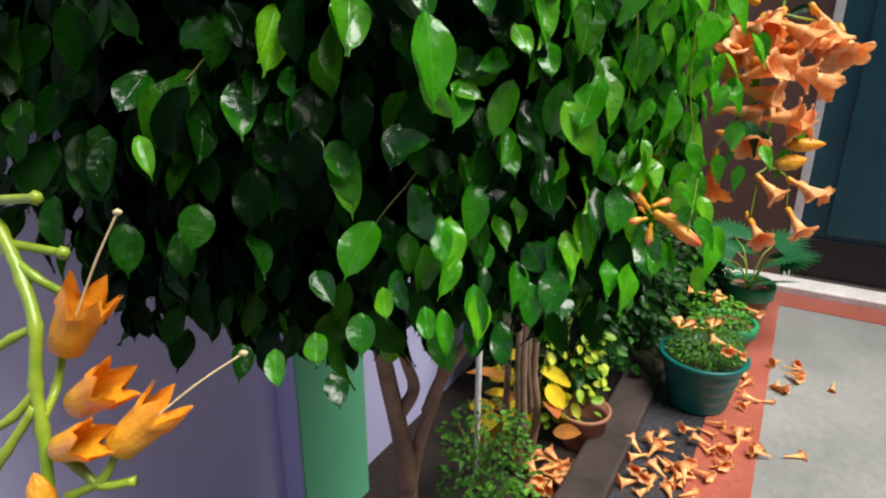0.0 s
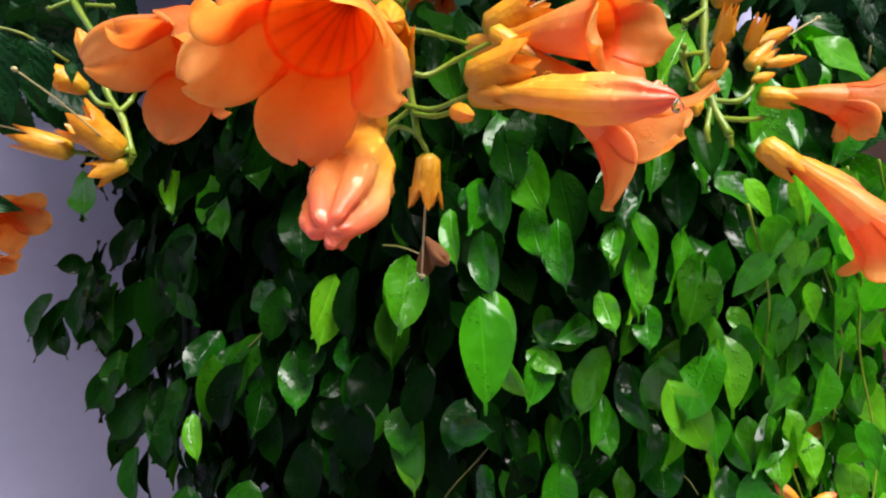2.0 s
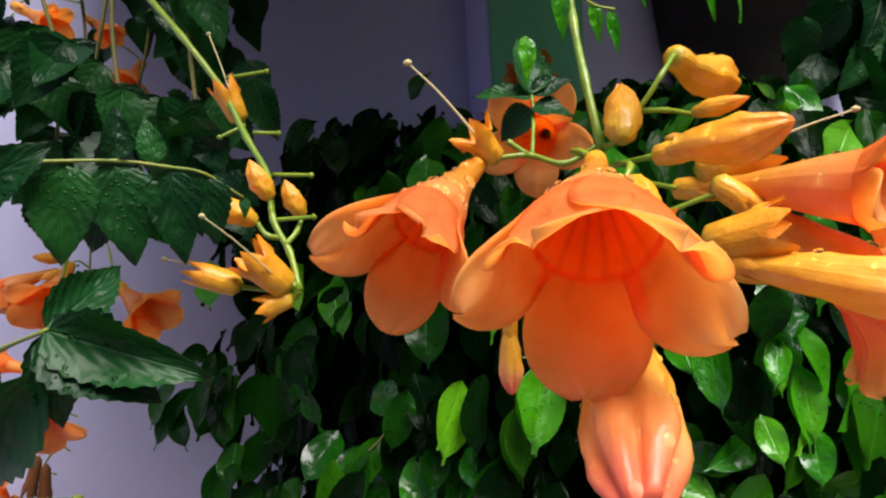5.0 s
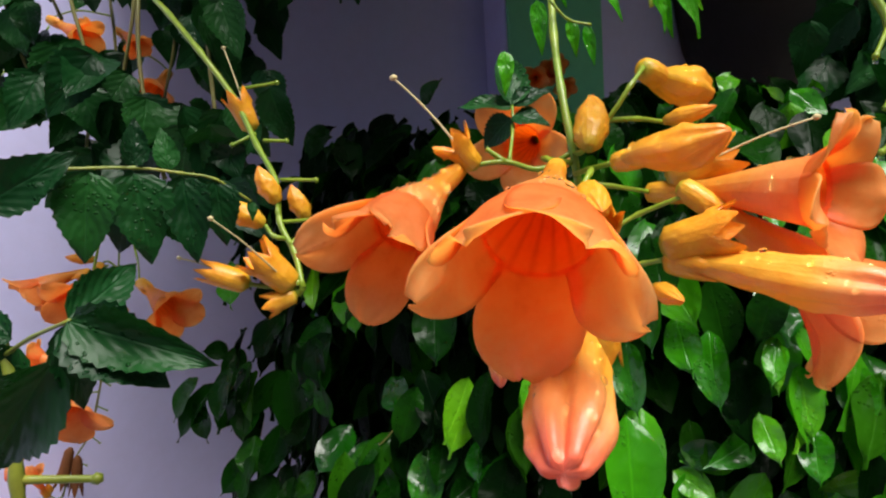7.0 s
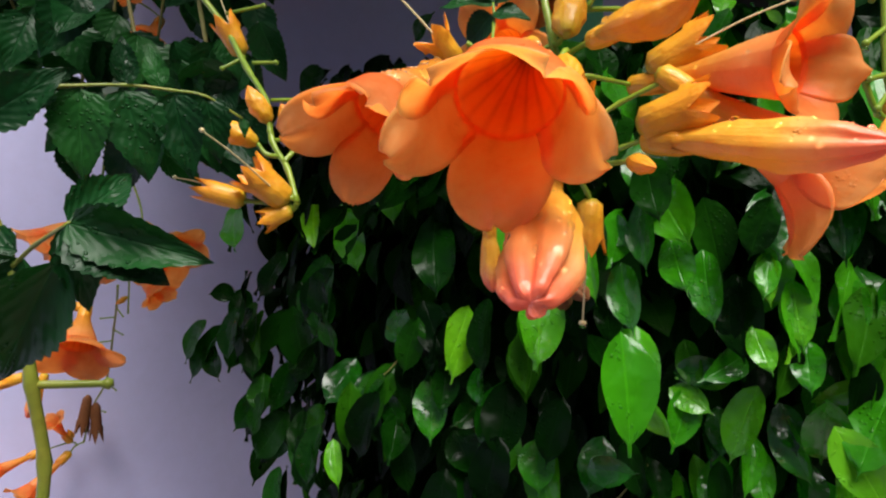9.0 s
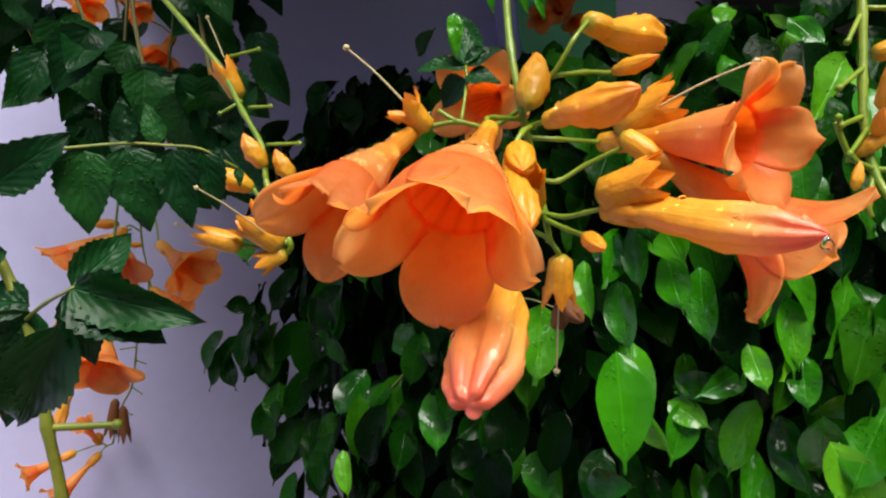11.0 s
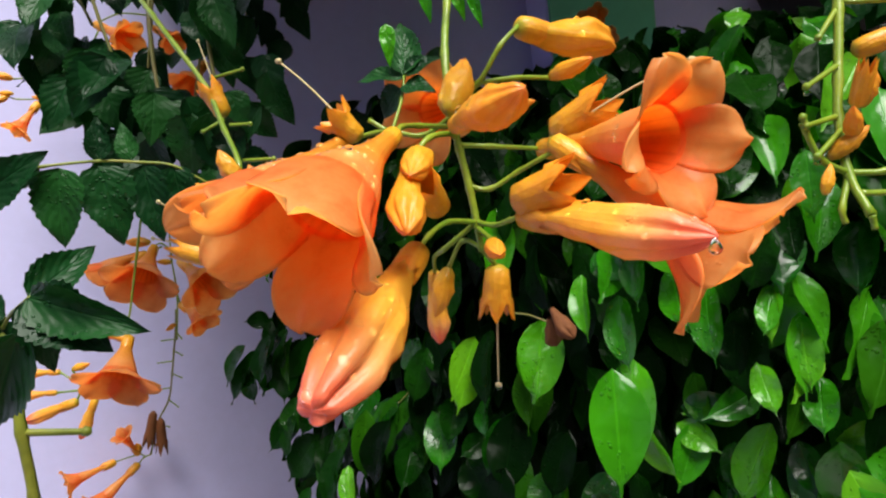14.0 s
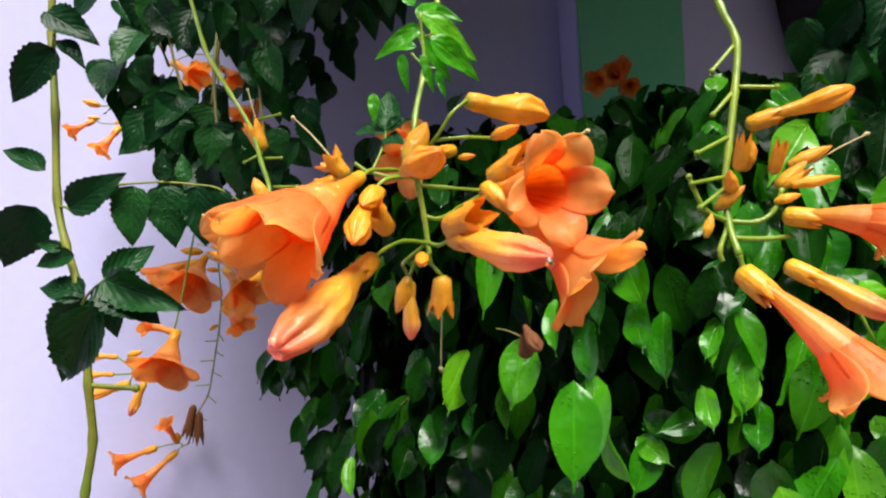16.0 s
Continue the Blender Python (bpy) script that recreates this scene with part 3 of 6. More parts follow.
bush_leaf((-0.047, 0.734, 1.485), (-0.056, 0.692, 1.439), 0.57)
bush_leaf((-0.016, 0.977, 1.899), (0.023, 0.949, 1.846), 0.59)
bush_leaf((0.037, 0.950, 1.874), (0.079, 0.929, 1.830), 0.50, 1)
bush_leaf((-0.069, 0.970, 1.895), (-0.078, 0.912, 1.852), 0.81)
bush_leaf((0.097, 0.939, 1.831), (0.149, 0.936, 1.802), 0.83)
bush_leaf((-0.023, 0.723, 1.602), (0.009, 0.701, 1.545), 0.55)
bush_leaf((0.079, 0.789, 1.560), (0.050, 0.736, 1.551), 0.59)
bush_leaf((0.020, 0.768, 1.656), (0.043, 0.744, 1.621), 0.54)
bush_leaf((0.112, 0.778, 1.675), (0.145, 0.756, 1.613), 0.39, 1)
bush_leaf((0.167, 0.831, 1.579), (0.172, 0.792, 1.523), 0.50, 1)
bush_leaf((0.143, 0.831, 1.511), (0.171, 0.809, 1.466), 0.63, 1)
bush_leaf((0.108, 0.810, 1.505), (0.122, 0.780, 1.466), 0.62)
bush_leaf((0.053, 0.810, 1.495), (0.058, 0.776, 1.456), 0.62)
bush_leaf((-0.124, 0.749, 1.464), (-0.113, 0.714, 1.421), 0.80, 1)
bush_leaf((-0.217, 0.738, 1.467), (-0.182, 0.719, 1.428), 0.93)
bush_leaf((-0.279, 0.730, 1.545), (-0.296, 0.676, 1.496), 0.53)
bush_leaf((-0.297, 0.716, 1.527), (-0.258, 0.697, 1.479), 0.51)
bush_leaf((-0.368, 0.694, 1.476), (-0.372, 0.647, 1.419), 0.55)
bush_leaf((-0.488, 0.739, 1.511), (-0.476, 0.704, 1.470), 0.71)
bush_leaf((-0.423, 0.756, 1.543), (-0.421, 0.717, 1.511), 0.74)
bush_leaf((-0.504, 0.722, 1.604), (-0.498, 0.678, 1.548), 0.54)
bush_leaf((-0.488, 0.740, 1.608), (-0.477, 0.702, 1.565), 0.61)
bush_leaf((-0.336, 0.736, 1.543), (-0.352, 0.683, 1.505), 0.62)
bush_leaf((-0.211, 0.723, 1.548), (-0.201, 0.688, 1.512), 0.74)
bush_leaf((-0.171, 0.728, 1.550), (-0.167, 0.692, 1.522), 0.72)
bush_leaf((-0.040, 0.736, 1.701), (-0.013, 0.713, 1.680), 0.81)
bush_leaf((-0.183, 0.793, 1.770), (-0.165, 0.749, 1.707), 0.46, 1)
bush_leaf((-0.234, 0.749, 1.610), (-0.225, 0.711, 1.558), 0.59)
bush_leaf((-0.287, 0.753, 1.600), (-0.265, 0.726, 1.568), 0.89)
bush_leaf((-0.386, 0.833, 1.886), (-0.351, 0.795, 1.828), 0.47)
bush_leaf((-0.415, 0.833, 1.902), (-0.413, 0.792, 1.861), 0.62)
bush_leaf((-0.289, 0.868, 1.918), (-0.256, 0.850, 1.944), 0.59)
bush_leaf((0.122, 0.940, 1.895), (0.155, 0.915, 1.858), 0.49)
bush_leaf((0.062, 0.925, 1.864), (0.067, 0.886, 1.833), 0.55, 1)
bush_leaf((-0.066, 0.989, 1.880), (-0.067, 0.942, 1.821), 0.50)
bush_leaf((0.150, 0.917, 1.809), (0.098, 0.872, 1.819), 0.43, 1)
bush_leaf((0.063, 0.960, 1.922), (0.056, 0.924, 1.900), 0.63)
bush_leaf((-0.415, 0.770, 1.638), (-0.382, 0.736, 1.568), 0.58)
bush_leaf((-0.181, 0.732, 1.615), (-0.192, 0.691, 1.557), 0.47, 1)
bush_leaf((-0.519, 0.744, 1.581), (-0.514, 0.705, 1.523), 0.65)
bush_leaf((-0.571, 0.729, 1.584), (-0.599, 0.699, 1.533), 0.62)
bush_leaf((-0.535, 0.752, 1.618), (-0.547, 0.720, 1.622), 0.85)
bush_leaf((-0.287, 0.716, 1.538), (-0.310, 0.677, 1.513), 0.77)
bush_leaf((0.101, 0.762, 1.662), (0.095, 0.728, 1.631), 0.47, 1)
bush_leaf((0.118, 0.773, 1.634), (0.125, 0.740, 1.581), 0.48, 1)
bush_leaf((0.186, 0.836, 1.573), (0.171, 0.795, 1.518), 0.53, 1)
bush_leaf((0.016, 0.769, 1.544), (0.072, 0.760, 1.553), 0.56)
bush_leaf((0.012, 0.765, 1.529), (0.052, 0.747, 1.515), 0.68)
bush_leaf((-0.117, 0.766, 1.455), (-0.108, 0.707, 1.377), 0.45, 1)
bush_leaf((-0.129, 0.654, 1.199), (-0.116, 0.619, 1.171), 0.68)
bush_leaf((-0.199, 0.662, 1.226), (-0.191, 0.626, 1.193), 0.61)
bush_leaf((-0.095, 0.674, 1.269), (-0.092, 0.637, 1.228), 0.72)
bush_leaf((-0.068, 0.683, 1.298), (-0.063, 0.648, 1.271), 0.56, 1)
bush_leaf((-0.018, 0.694, 1.268), (-0.014, 0.659, 1.235), 0.51, 1)
bush_leaf((0.003, 0.697, 1.263), (0.010, 0.658, 1.214), 0.43, 1)
bush_leaf((0.044, 0.723, 1.243), (0.042, 0.686, 1.196), 0.48)
bush_leaf((0.083, 0.754, 1.218), (0.082, 0.715, 1.164), 0.49)
bush_leaf((-0.052, 0.690, 1.318), (-0.043, 0.650, 1.278), 0.58)
bush_leaf((-0.150, 0.692, 1.316), (-0.125, 0.655, 1.290), 0.70)
bush_leaf((-0.239, 0.666, 1.232), (-0.232, 0.629, 1.202), 0.71)
bush_leaf((0.122, 0.781, 1.265), (0.123, 0.737, 1.211), 0.59)
bush_leaf((0.164, 0.785, 1.247), (0.166, 0.751, 1.221), 0.88)
bush_leaf((-0.150, 0.669, 1.245), (-0.145, 0.635, 1.218), 0.76)
bush_leaf((0.312, 0.898, 1.568), (0.314, 0.860, 1.518), 0.47)
bush_leaf((0.350, 0.924, 1.512), (0.318, 0.881, 1.439), 0.34, 1)
bush_leaf((0.200, 0.821, 1.358), (0.198, 0.783, 1.282), 0.39, 1)
bush_leaf((0.200, 0.837, 1.592), (0.170, 0.786, 1.530), 0.33, 1)
bush_leaf((0.127, 0.782, 1.613), (0.118, 0.739, 1.571), 0.43, 1)
bush_leaf((0.166, 0.820, 1.650), (0.157, 0.766, 1.585), 0.36, 1)
bush_leaf((-0.011, 0.727, 1.603), (-0.007, 0.667, 1.521), 0.51, 1)
bush_leaf((-0.101, 0.742, 1.632), (-0.096, 0.687, 1.566), 0.53)
bush_leaf((0.230, 0.793, 1.294), (0.228, 0.753, 1.249), 0.49, 1)
bush_leaf((0.266, 0.856, 1.448), (0.243, 0.779, 1.406), 0.44)
bush_leaf((0.281, 0.816, 1.339), (0.282, 0.763, 1.271), 0.49)
bush_leaf((0.056, 0.810, 1.442), (0.042, 0.761, 1.396), 0.48, 1)
bush_leaf((0.023, 0.724, 1.325), (0.000, 0.684, 1.281), 0.42, 1)
bush_leaf((0.311, 0.881, 1.473), (0.279, 0.843, 1.419), 0.45)
bush_leaf((0.048, 0.727, 1.273), (0.050, 0.686, 1.216), 0.48, 1)
bush_leaf((0.052, 0.815, 1.428), (0.057, 0.768, 1.392), 0.40, 1)
bush_leaf((0.165, 0.818, 1.440), (0.150, 0.765, 1.408), 0.47, 1)
bush_leaf((0.103, 0.780, 1.296), (0.102, 0.737, 1.245), 0.55)
bush_leaf((0.084, 0.798, 1.475), (0.082, 0.750, 1.432), 0.43, 1)
bush_leaf((0.044, 0.730, 1.282), (0.051, 0.688, 1.225), 0.53)
bush_leaf((0.083, 0.811, 1.458), (0.095, 0.762, 1.415), 0.48, 1)
bush_leaf((0.164, 0.789, 1.287), (0.141, 0.745, 1.225), 0.52)
bush_leaf((0.163, 0.803, 1.313), (0.187, 0.761, 1.266), 0.43)
bush_leaf((0.305, 0.803, 1.319), (0.283, 0.766, 1.278), 0.48, 1)
bush_leaf((0.308, 0.804, 1.319), (0.309, 0.765, 1.278), 0.48)
bush_leaf((0.290, 0.849, 1.426), (0.297, 0.813, 1.384), 0.49, 1)
bush_leaf((0.266, 0.863, 1.438), (0.255, 0.783, 1.390), 0.49)
bush_leaf((0.077, 0.819, 1.349), (0.091, 0.775, 1.312), 0.45)
bush_leaf((0.134, 0.818, 1.444), (0.131, 0.761, 1.400), 0.49)
bush_leaf((0.001, 0.811, 1.423), (0.008, 0.758, 1.373), 0.51, 1)
bush_leaf((0.054, 0.758, 1.298), (0.057, 0.720, 1.257), 0.46)
bush_leaf((0.014, 0.746, 1.368), (0.011, 0.696, 1.305), 0.52, 1)
bush_leaf((0.002, 0.737, 1.369), (0.001, 0.692, 1.321), 0.45, 1)
bush_leaf((0.247, 0.817, 1.394), (0.229, 0.773, 1.330), 0.52)
bush_leaf((0.175, 0.814, 1.329), (0.182, 0.770, 1.281), 0.53, 1)
bush_leaf((0.259, 0.787, 1.291), (0.246, 0.744, 1.231), 0.50, 1)
bush_leaf((0.214, 0.829, 1.385), (0.213, 0.776, 1.332), 0.46)

shell = random.Random(5)
INNER_GRIDS = [leaf_grid(w, 1.0, ficus_outline, 5, f, b) for w, f, b in ((0.54, 0.20, 0.10), (0.60, 0.10, 0.06))]


def shell_pose(low, high, size):
    """A drooping leaf in the bush's rounded outline; 1 is its skin and 0 its middle."""
    while True:
        q = Vector([shell.uniform(-1.06, 1.06) for _ in range(3)])
        lump = 1 + 0.09 * noise.noise(q * 2.2 + Vector((3, 1, 7)))
        level = (abs(q.x / lump) ** 3.3 + abs(q.y / lump) ** 2.2 + abs(q.z / lump) ** 3.3) ** (1 / 2.9)
        front = q.y < -0.35 and q.z < 0.55
        if low < level < high and q.y < 0.9 and (not front or shell.random() < ((0.27 if q.x > -0.15 else 0.16) if level > 0.72 else 1.0)):
            break
    d = Vector([math.copysign(abs(c) ** 1.8 / r, c) for c, r in zip(q, RADII)]).normalized()
    p = CENTRE + TURN_BUSH @ Vector([r * c for r, c in zip(RADII, q)])
    down = Vector((shell.gauss(0, 0.35), shell.gauss(0, 0.35), -1)) + 0.45 * d
    out = d + Vector((shell.gauss(0, 0.4), shell.gauss(0, 0.4), 0.4 + shell.gauss(0, 0.35)))
    length = size * shell.uniform(0.7, 1.15)
    return aim(p, p + down, out, shell.uniform(-25, 25)) @ Matrix.Diagonal((length * shell.uniform(0.9, 1.15), length, length, 1))


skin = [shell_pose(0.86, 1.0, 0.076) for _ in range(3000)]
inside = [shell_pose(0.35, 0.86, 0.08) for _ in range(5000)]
# Lighter young leaves; more of them towards +x also paints the lit side.
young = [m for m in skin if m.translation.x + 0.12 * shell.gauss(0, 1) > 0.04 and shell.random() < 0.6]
# The remaining skin and the inside carry the painted gap shade.
shaded_skin = [m for m in skin if m not in young]
for poses_, grids_, stuff_mat in ((shaded_skin, FICUS_GRIDS, ficus_mass_mat), (young, FICUS_GRIDS, fresh_lit_mass_mat), (inside, INNER_GRIDS, ficus_mass_mat)):
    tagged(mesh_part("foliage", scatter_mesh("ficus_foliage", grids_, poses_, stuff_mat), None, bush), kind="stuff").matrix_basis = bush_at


def bush_wood(name, lines, r0, r1, segs=9):
    for line in lines:
        part(name, tube(bmesh.new(), [bush_at @ Vector(p) for p in line], r0, r1, segs, 5), dark_stem_mat if name == "twig" else bark_mat, bush)


bush_wood("trunk", [[(-0.10, 1.52, -0.04), (-0.079, 1.249, 0.533), (-0.096, 1.236, 0.693), (-0.115, 1.208, 0.835), (-0.129, 1.158, 0.975), (-0.163, 1.159, 1.118)]], 0.026, 0.016)
bush_wood("limb", [[(-0.075, 1.239, 0.507), (-0.047, 1.243, 0.656), (-0.008, 1.239, 0.785), (0.023, 1.196, 0.955), (0.044, 1.178, 1.111)],
                   [(-0.099, 1.237, 0.724), (-0.059, 1.219, 0.813), (-0.075, 1.193, 0.901), (-0.096, 1.164, 1.024)],
                   [(-0.028, 1.244, 0.736), (0.012, 1.230, 0.851), (0.084, 1.201, 0.980), (0.138, 1.178, 1.094)]], 0.017, 0.010, 8)
bush_wood("twig", [[(-0.225, 0.722, 1.570), (-0.263, 0.734, 1.561), (-0.282, 0.717, 1.539), (-0.316, 0.686, 1.510)],
                   [(-0.010, 0.757, 1.448), (-0.040, 0.761, 1.407), (-0.082, 0.746, 1.357), (-0.087, 0.711, 1.325)],
                   [(0.146, 0.844, 1.371), (0.170, 0.814, 1.377), (0.184, 0.803, 1.363)],
                   [(0.232, 0.865, 1.520), (0.265, 0.882, 1.492), (0.274, 0.864, 1.499)],
                   [(-0.108, 0.690, 1.654), (-0.089, 0.687, 1.653), (-0.068, 0.688, 1.645)]], 0.0010, 0.0007, 5)


# ---- trumpet vine: flowers, buds, calyces ----


def ring_mesh(name, profile, segs, mats, wobble=lambda a, i: 1.0, tips=None, cap=False):
    """A turned skin with UVs: u round it, v along it."""
    verts, uvs, faces = [], [], []
    for i, (r, z) in enumerate(profile):
        for k in range(segs):
            a = 2 * math.pi * k / segs
            rr = r * wobble(a, i)
            verts.append((rr * math.cos(a), rr * math.sin(a), z + (tips(a) if tips and i == len(profile) - 1 else 0)))
            uvs.append((k / segs, i / (len(profile) - 1)))
    for i in range(len(profile) - 1):
        for k in range(segs):
            faces.append((i * segs + k, i * segs + (k + 1) % segs, (i + 1) * segs + (k + 1) % segs, (i + 1) * segs + k))
    if cap:
        faces.append(tuple((len(profile) - 1) * segs + k for k in range(segs)))
    return verts, faces, uvs


def lobe_ring(angles=(126, 54, -18, -90, 198), reach=0.27, half=0.2, start=0.4, end=1.3, droop=0.0):
    """Five like lobes: bearing in degrees, length, half width, and lean from the axis at foot and rim in radians."""
    return [(a, reach, half, start, end + droop * max(0.0, -math.sin(radians(a)))) for a in angles]


def corolla_mesh(seed, mouth, depth, lobes, sag=0.0, slant=0.0, oval=0.0):
    """A trumpet one unit long along z, its upper side towards y: a double-walled funnel and five broad, rounded, overlapping
    lobes with thickness. slant draws the upper side of the mouth forward,
    oval makes the mouth broader than high."""
    rnd = random.Random(seed)
    outer = [(0.045, 0.03), (0.052, 0.12)] + [(max(0.055, mouth * r), depth * z) for r, z in ((0.28, 0.28), (0.48, 0.46), (0.64, 0.58), (0.73, 0.67), (0.80, 0.74))]
    inner = [(max(r - 0.012, 0.02), z) for r, z in outer]
    squash = lambda a, i: 1 + (0.010 * math.cos(5 * a + 0.6) + 0.012 * math.cos(2 * a)) * i / 6
    verts, faces, uvs = ring_mesh("", outer, 25, None, squash)
    uvs = [(u, 0.75 * v) for u, v in uvs]
    slots = [0] * len(faces)
    iv, jf, iu = ring_mesh("", inner, 25, None, squash)
    o = len(verts)
    verts, uvs = verts + iv, uvs + [(u, 0.02 + 0.46 * v) for u, v in iu]
    faces += [tuple(o + k for k in reversed(f)) for f in jf]
    slots += [1] * len(jf)
    rows, cols = 13, 15
    for lobe, (degrees, long_, half_, first, last) in enumerate(lobes):
        a0 = radians(degrees) + rnd.uniform(-0.04, 0.04)
        long_, half_ = long_ * rnd.uniform(0.96, 1.05), half_ * rnd.uniform(0.97, 1.05)
        lift, phase, roll = (0.0, 0.014, 0.005, 0.018, 0.009)[lobe], rnd.uniform(0, 6), rnd.uniform(-0.05, 0.05)
        spine, r, z = [], 0.80 * mouth - 0.012, 0.74 * depth - 0.025
        for i in range(rows + 1):
            w = 1 - (1 - i / rows) ** 1.5
            step = long_ * (1 - (1 - (i + 1) / rows) ** 1.5 - w) if i < rows else 0.0
            ang = 0.45 + (first - 0.45) * min(1.0, w / 0.25) if w < 0.25 else first + (last - first) * ((w - 0.25) / 0.75) ** 1.2
            spine.append((r, z, ang))
            r, z = r + step * math.sin(ang), z + step * math.cos(ang)
        h0 = mouth * 0.68
        for skin in (0, 1):
            o = len(verts)
            for i, (r, z, ang) in enumerate(spine):
                w = 1 - (1 - i / rows) ** 1.5
                half = h0 + (half_ - h0) * math.sin(min(1.0, w / 0.5) * math.pi / 2) if w < 0.5 else half_ * max(0.0, 1 - ((w - 0.5) / 0.5) ** 2.1) ** 0.5
                half = max(half, 0.03)
                for j in range(cols):
                    c = -1 + 2 * j / (cols - 1)
                    a = a0 + c * half / (r + 0.02) + roll * w
                    radial = Vector((math.cos(a), math.sin(a), 0))
                    out = radial * math.cos(ang) - Vector((0, 0, math.sin(ang)))
                    ripple = 0.012 * math.sin(4 * c + phase) * w * w + 0.006 * math.sin(7 * w + phase + 2.5 * c) * w + 0.006 * math.sin(11 * c + 3 * phase) * w ** 4
                    edge = 0.012 * abs(c) ** 3 * w + 0.016 * max(0.0, w - 0.7) / 0.3
                    p = radial * r + Vector((0, 0, z)) + out * (lift * w + ripple + edge - 0.016 * (1 - abs(c)) ** 4 * w - 0.007 * skin)
                    verts.append(tuple(p))
                    uvs.append((lobe / 5 + c * 0.09, 0.46 + 0.54 * w))
            for i in range(rows):
                for j in range(cols - 1):
                    f = (o + i * cols + j, o + i * cols + j + 1, o + (i + 1) * cols + j + 1, o + (i + 1) * cols + j)
                    faces.append(f if skin else tuple(reversed(f)))
                    slots.append(1)
        top, under = len(verts) - 2 * cols * (rows + 1), len(verts) - cols * (rows + 1)
        rim = [i * cols for i in range(rows + 1)] + [rows * cols + j for j in range(1, cols)] + [i * cols + cols - 1 for i in range(rows - 1, -1, -1)]
        for p, q in zip(rim, rim[1:]):
            faces.append((top + p, under + p, under + q, top + q))
            slots.append(1)
    verts = [(x * (1 + oval * min(1.0, z / depth)), y * (1 - oval * min(1.0, z / depth)), z) for x, y, z in verts]
    verts = [(x, y, z + slant * y * min(1.0, max(0.0, z / depth)) ** 1.5) for x, y, z in verts]
    if sag:
        verts = [(x, y + sag * (0.25 - (min(z, 1.0) - 0.5) ** 2), z) for x, y, z in verts]
    mesh = mesh_from("corolla", verts, faces, uvs)
    mesh.materials.append(tube_mat)
    mesh.materials.append(lobe_mat)
    mesh.polygons.foreach_set("material_index", slots)
    return mesh


def bud_mesh(profile, hook, ridges, skin=bud_mat):
    """A closed flower one unit long, with the folded lobes showing as ridges at its tip."""
    steps = spline([(r, 0, z) for r, z in profile], 3)
    last = len(steps) - 1
    verts, faces, uvs = ring_mesh("", [(max(p.x, 0.006), p.z) for p in steps], 40, None, lambda a, i: 1 + 0.05 * math.cos(2 * a + 1) + 0.03 * math.cos(5 * a) - ridges * min(1.0, max(0.03, steps[i].z * 2.2 - 0.9)) * (1 - abs(math.sin(2.5 * a + 0.9 * steps[i].z))) ** 1.6, cap=True)
    crumple = [1 + 0.2 * noise.noise(Vector((5 * x, 5 * y, 6 * z + 9 * hook))) + 0.09 * noise.noise(Vector((16 * x, 16 * y, 14 * z))) for x, y, z in verts]
    verts = [(x * c + hook * z * z, y * c + 0.012 * math.sin(7 * z), z + 0.02 * (c - 1)) for (x, y, z), c in zip(verts, crumple)]
    return mesh_from("bud", verts, faces, uvs, skin)


LONG_BUD = ((0.045, 0.04), (0.06, 0.15), (0.085, 0.30), (0.115, 0.45), (0.14, 0.60), (0.145, 0.70), (0.128, 0.80), (0.09, 0.90), (0.045, 0.97), (0.0, 1.0))
BLUNT_BUD = ((0.045, 0.04), (0.06, 0.15), (0.085, 0.28), (0.12, 0.42), (0.155, 0.55), (0.175, 0.66), (0.165, 0.78), (0.135, 0.88), (0.10, 0.95), (0.07, 0.99), (0.0, 1.0))
SLIM_BUD = ((0.04, 0.04), (0.05, 0.2), (0.065, 0.4), (0.085, 0.55), (0.115, 0.7), (0.12, 0.8), (0.10, 0.9), (0.05, 0.97), (0.0, 1.0))
SHORT_BUD = ((0.08, 0.02), (0.15, 0.12), (0.20, 0.30), (0.215, 0.48), (0.185, 0.66), (0.12, 0.82), (0.055, 0.94), (0.0, 1.0))


def calyx_mesh(open_):
    """A five-toothed cup one unit long, with an inner wall."""
    verts, faces, uvs = [], [], []
    for skin in (1.0, 0.9):
        prof = [(0.10, 0.0), (0.24, 0.10), (0.27, 0.35), (0.27 + 0.05 * open_, 0.6), (0.27 + 0.16 * open_, 0.8)]
        o = len(verts)
        for i, (r, z) in enumerate(prof + [(0.25 + 0.30 * open_, 1.0)]):
            for k in range(20):
                a = 2 * math.pi * k / 20
                tooth = (k % 4) / 4
                up = abs(tooth - 0.5) * 2
                zz = z if i < 5 else 0.66 + 0.34 * up ** 0.9
                rr = r if i < 5 else prof[4][0] + (r - prof[4][0]) * up - 0.05 * (1 - up)
                verts.append((rr * skin * math.cos(a), rr * skin * math.sin(a), zz * (0.8 + 0.2 * up) if i == 4 else zz))
                uvs.append((k / 20, i / 5))
        for i in range(5):
            for k in range(20):
                f = (o + i * 20 + k, o + i * 20 + (k + 1) % 20, o + (i + 1) * 20 + (k + 1) % 20, o + (i + 1) * 20 + k)
                faces.append(f if skin == 1.0 else tuple(reversed(f)))
    faces.append(tuple(range(19, -1, -1)))
    return mesh_from("calyx", verts, faces, uvs, calyx_mat)


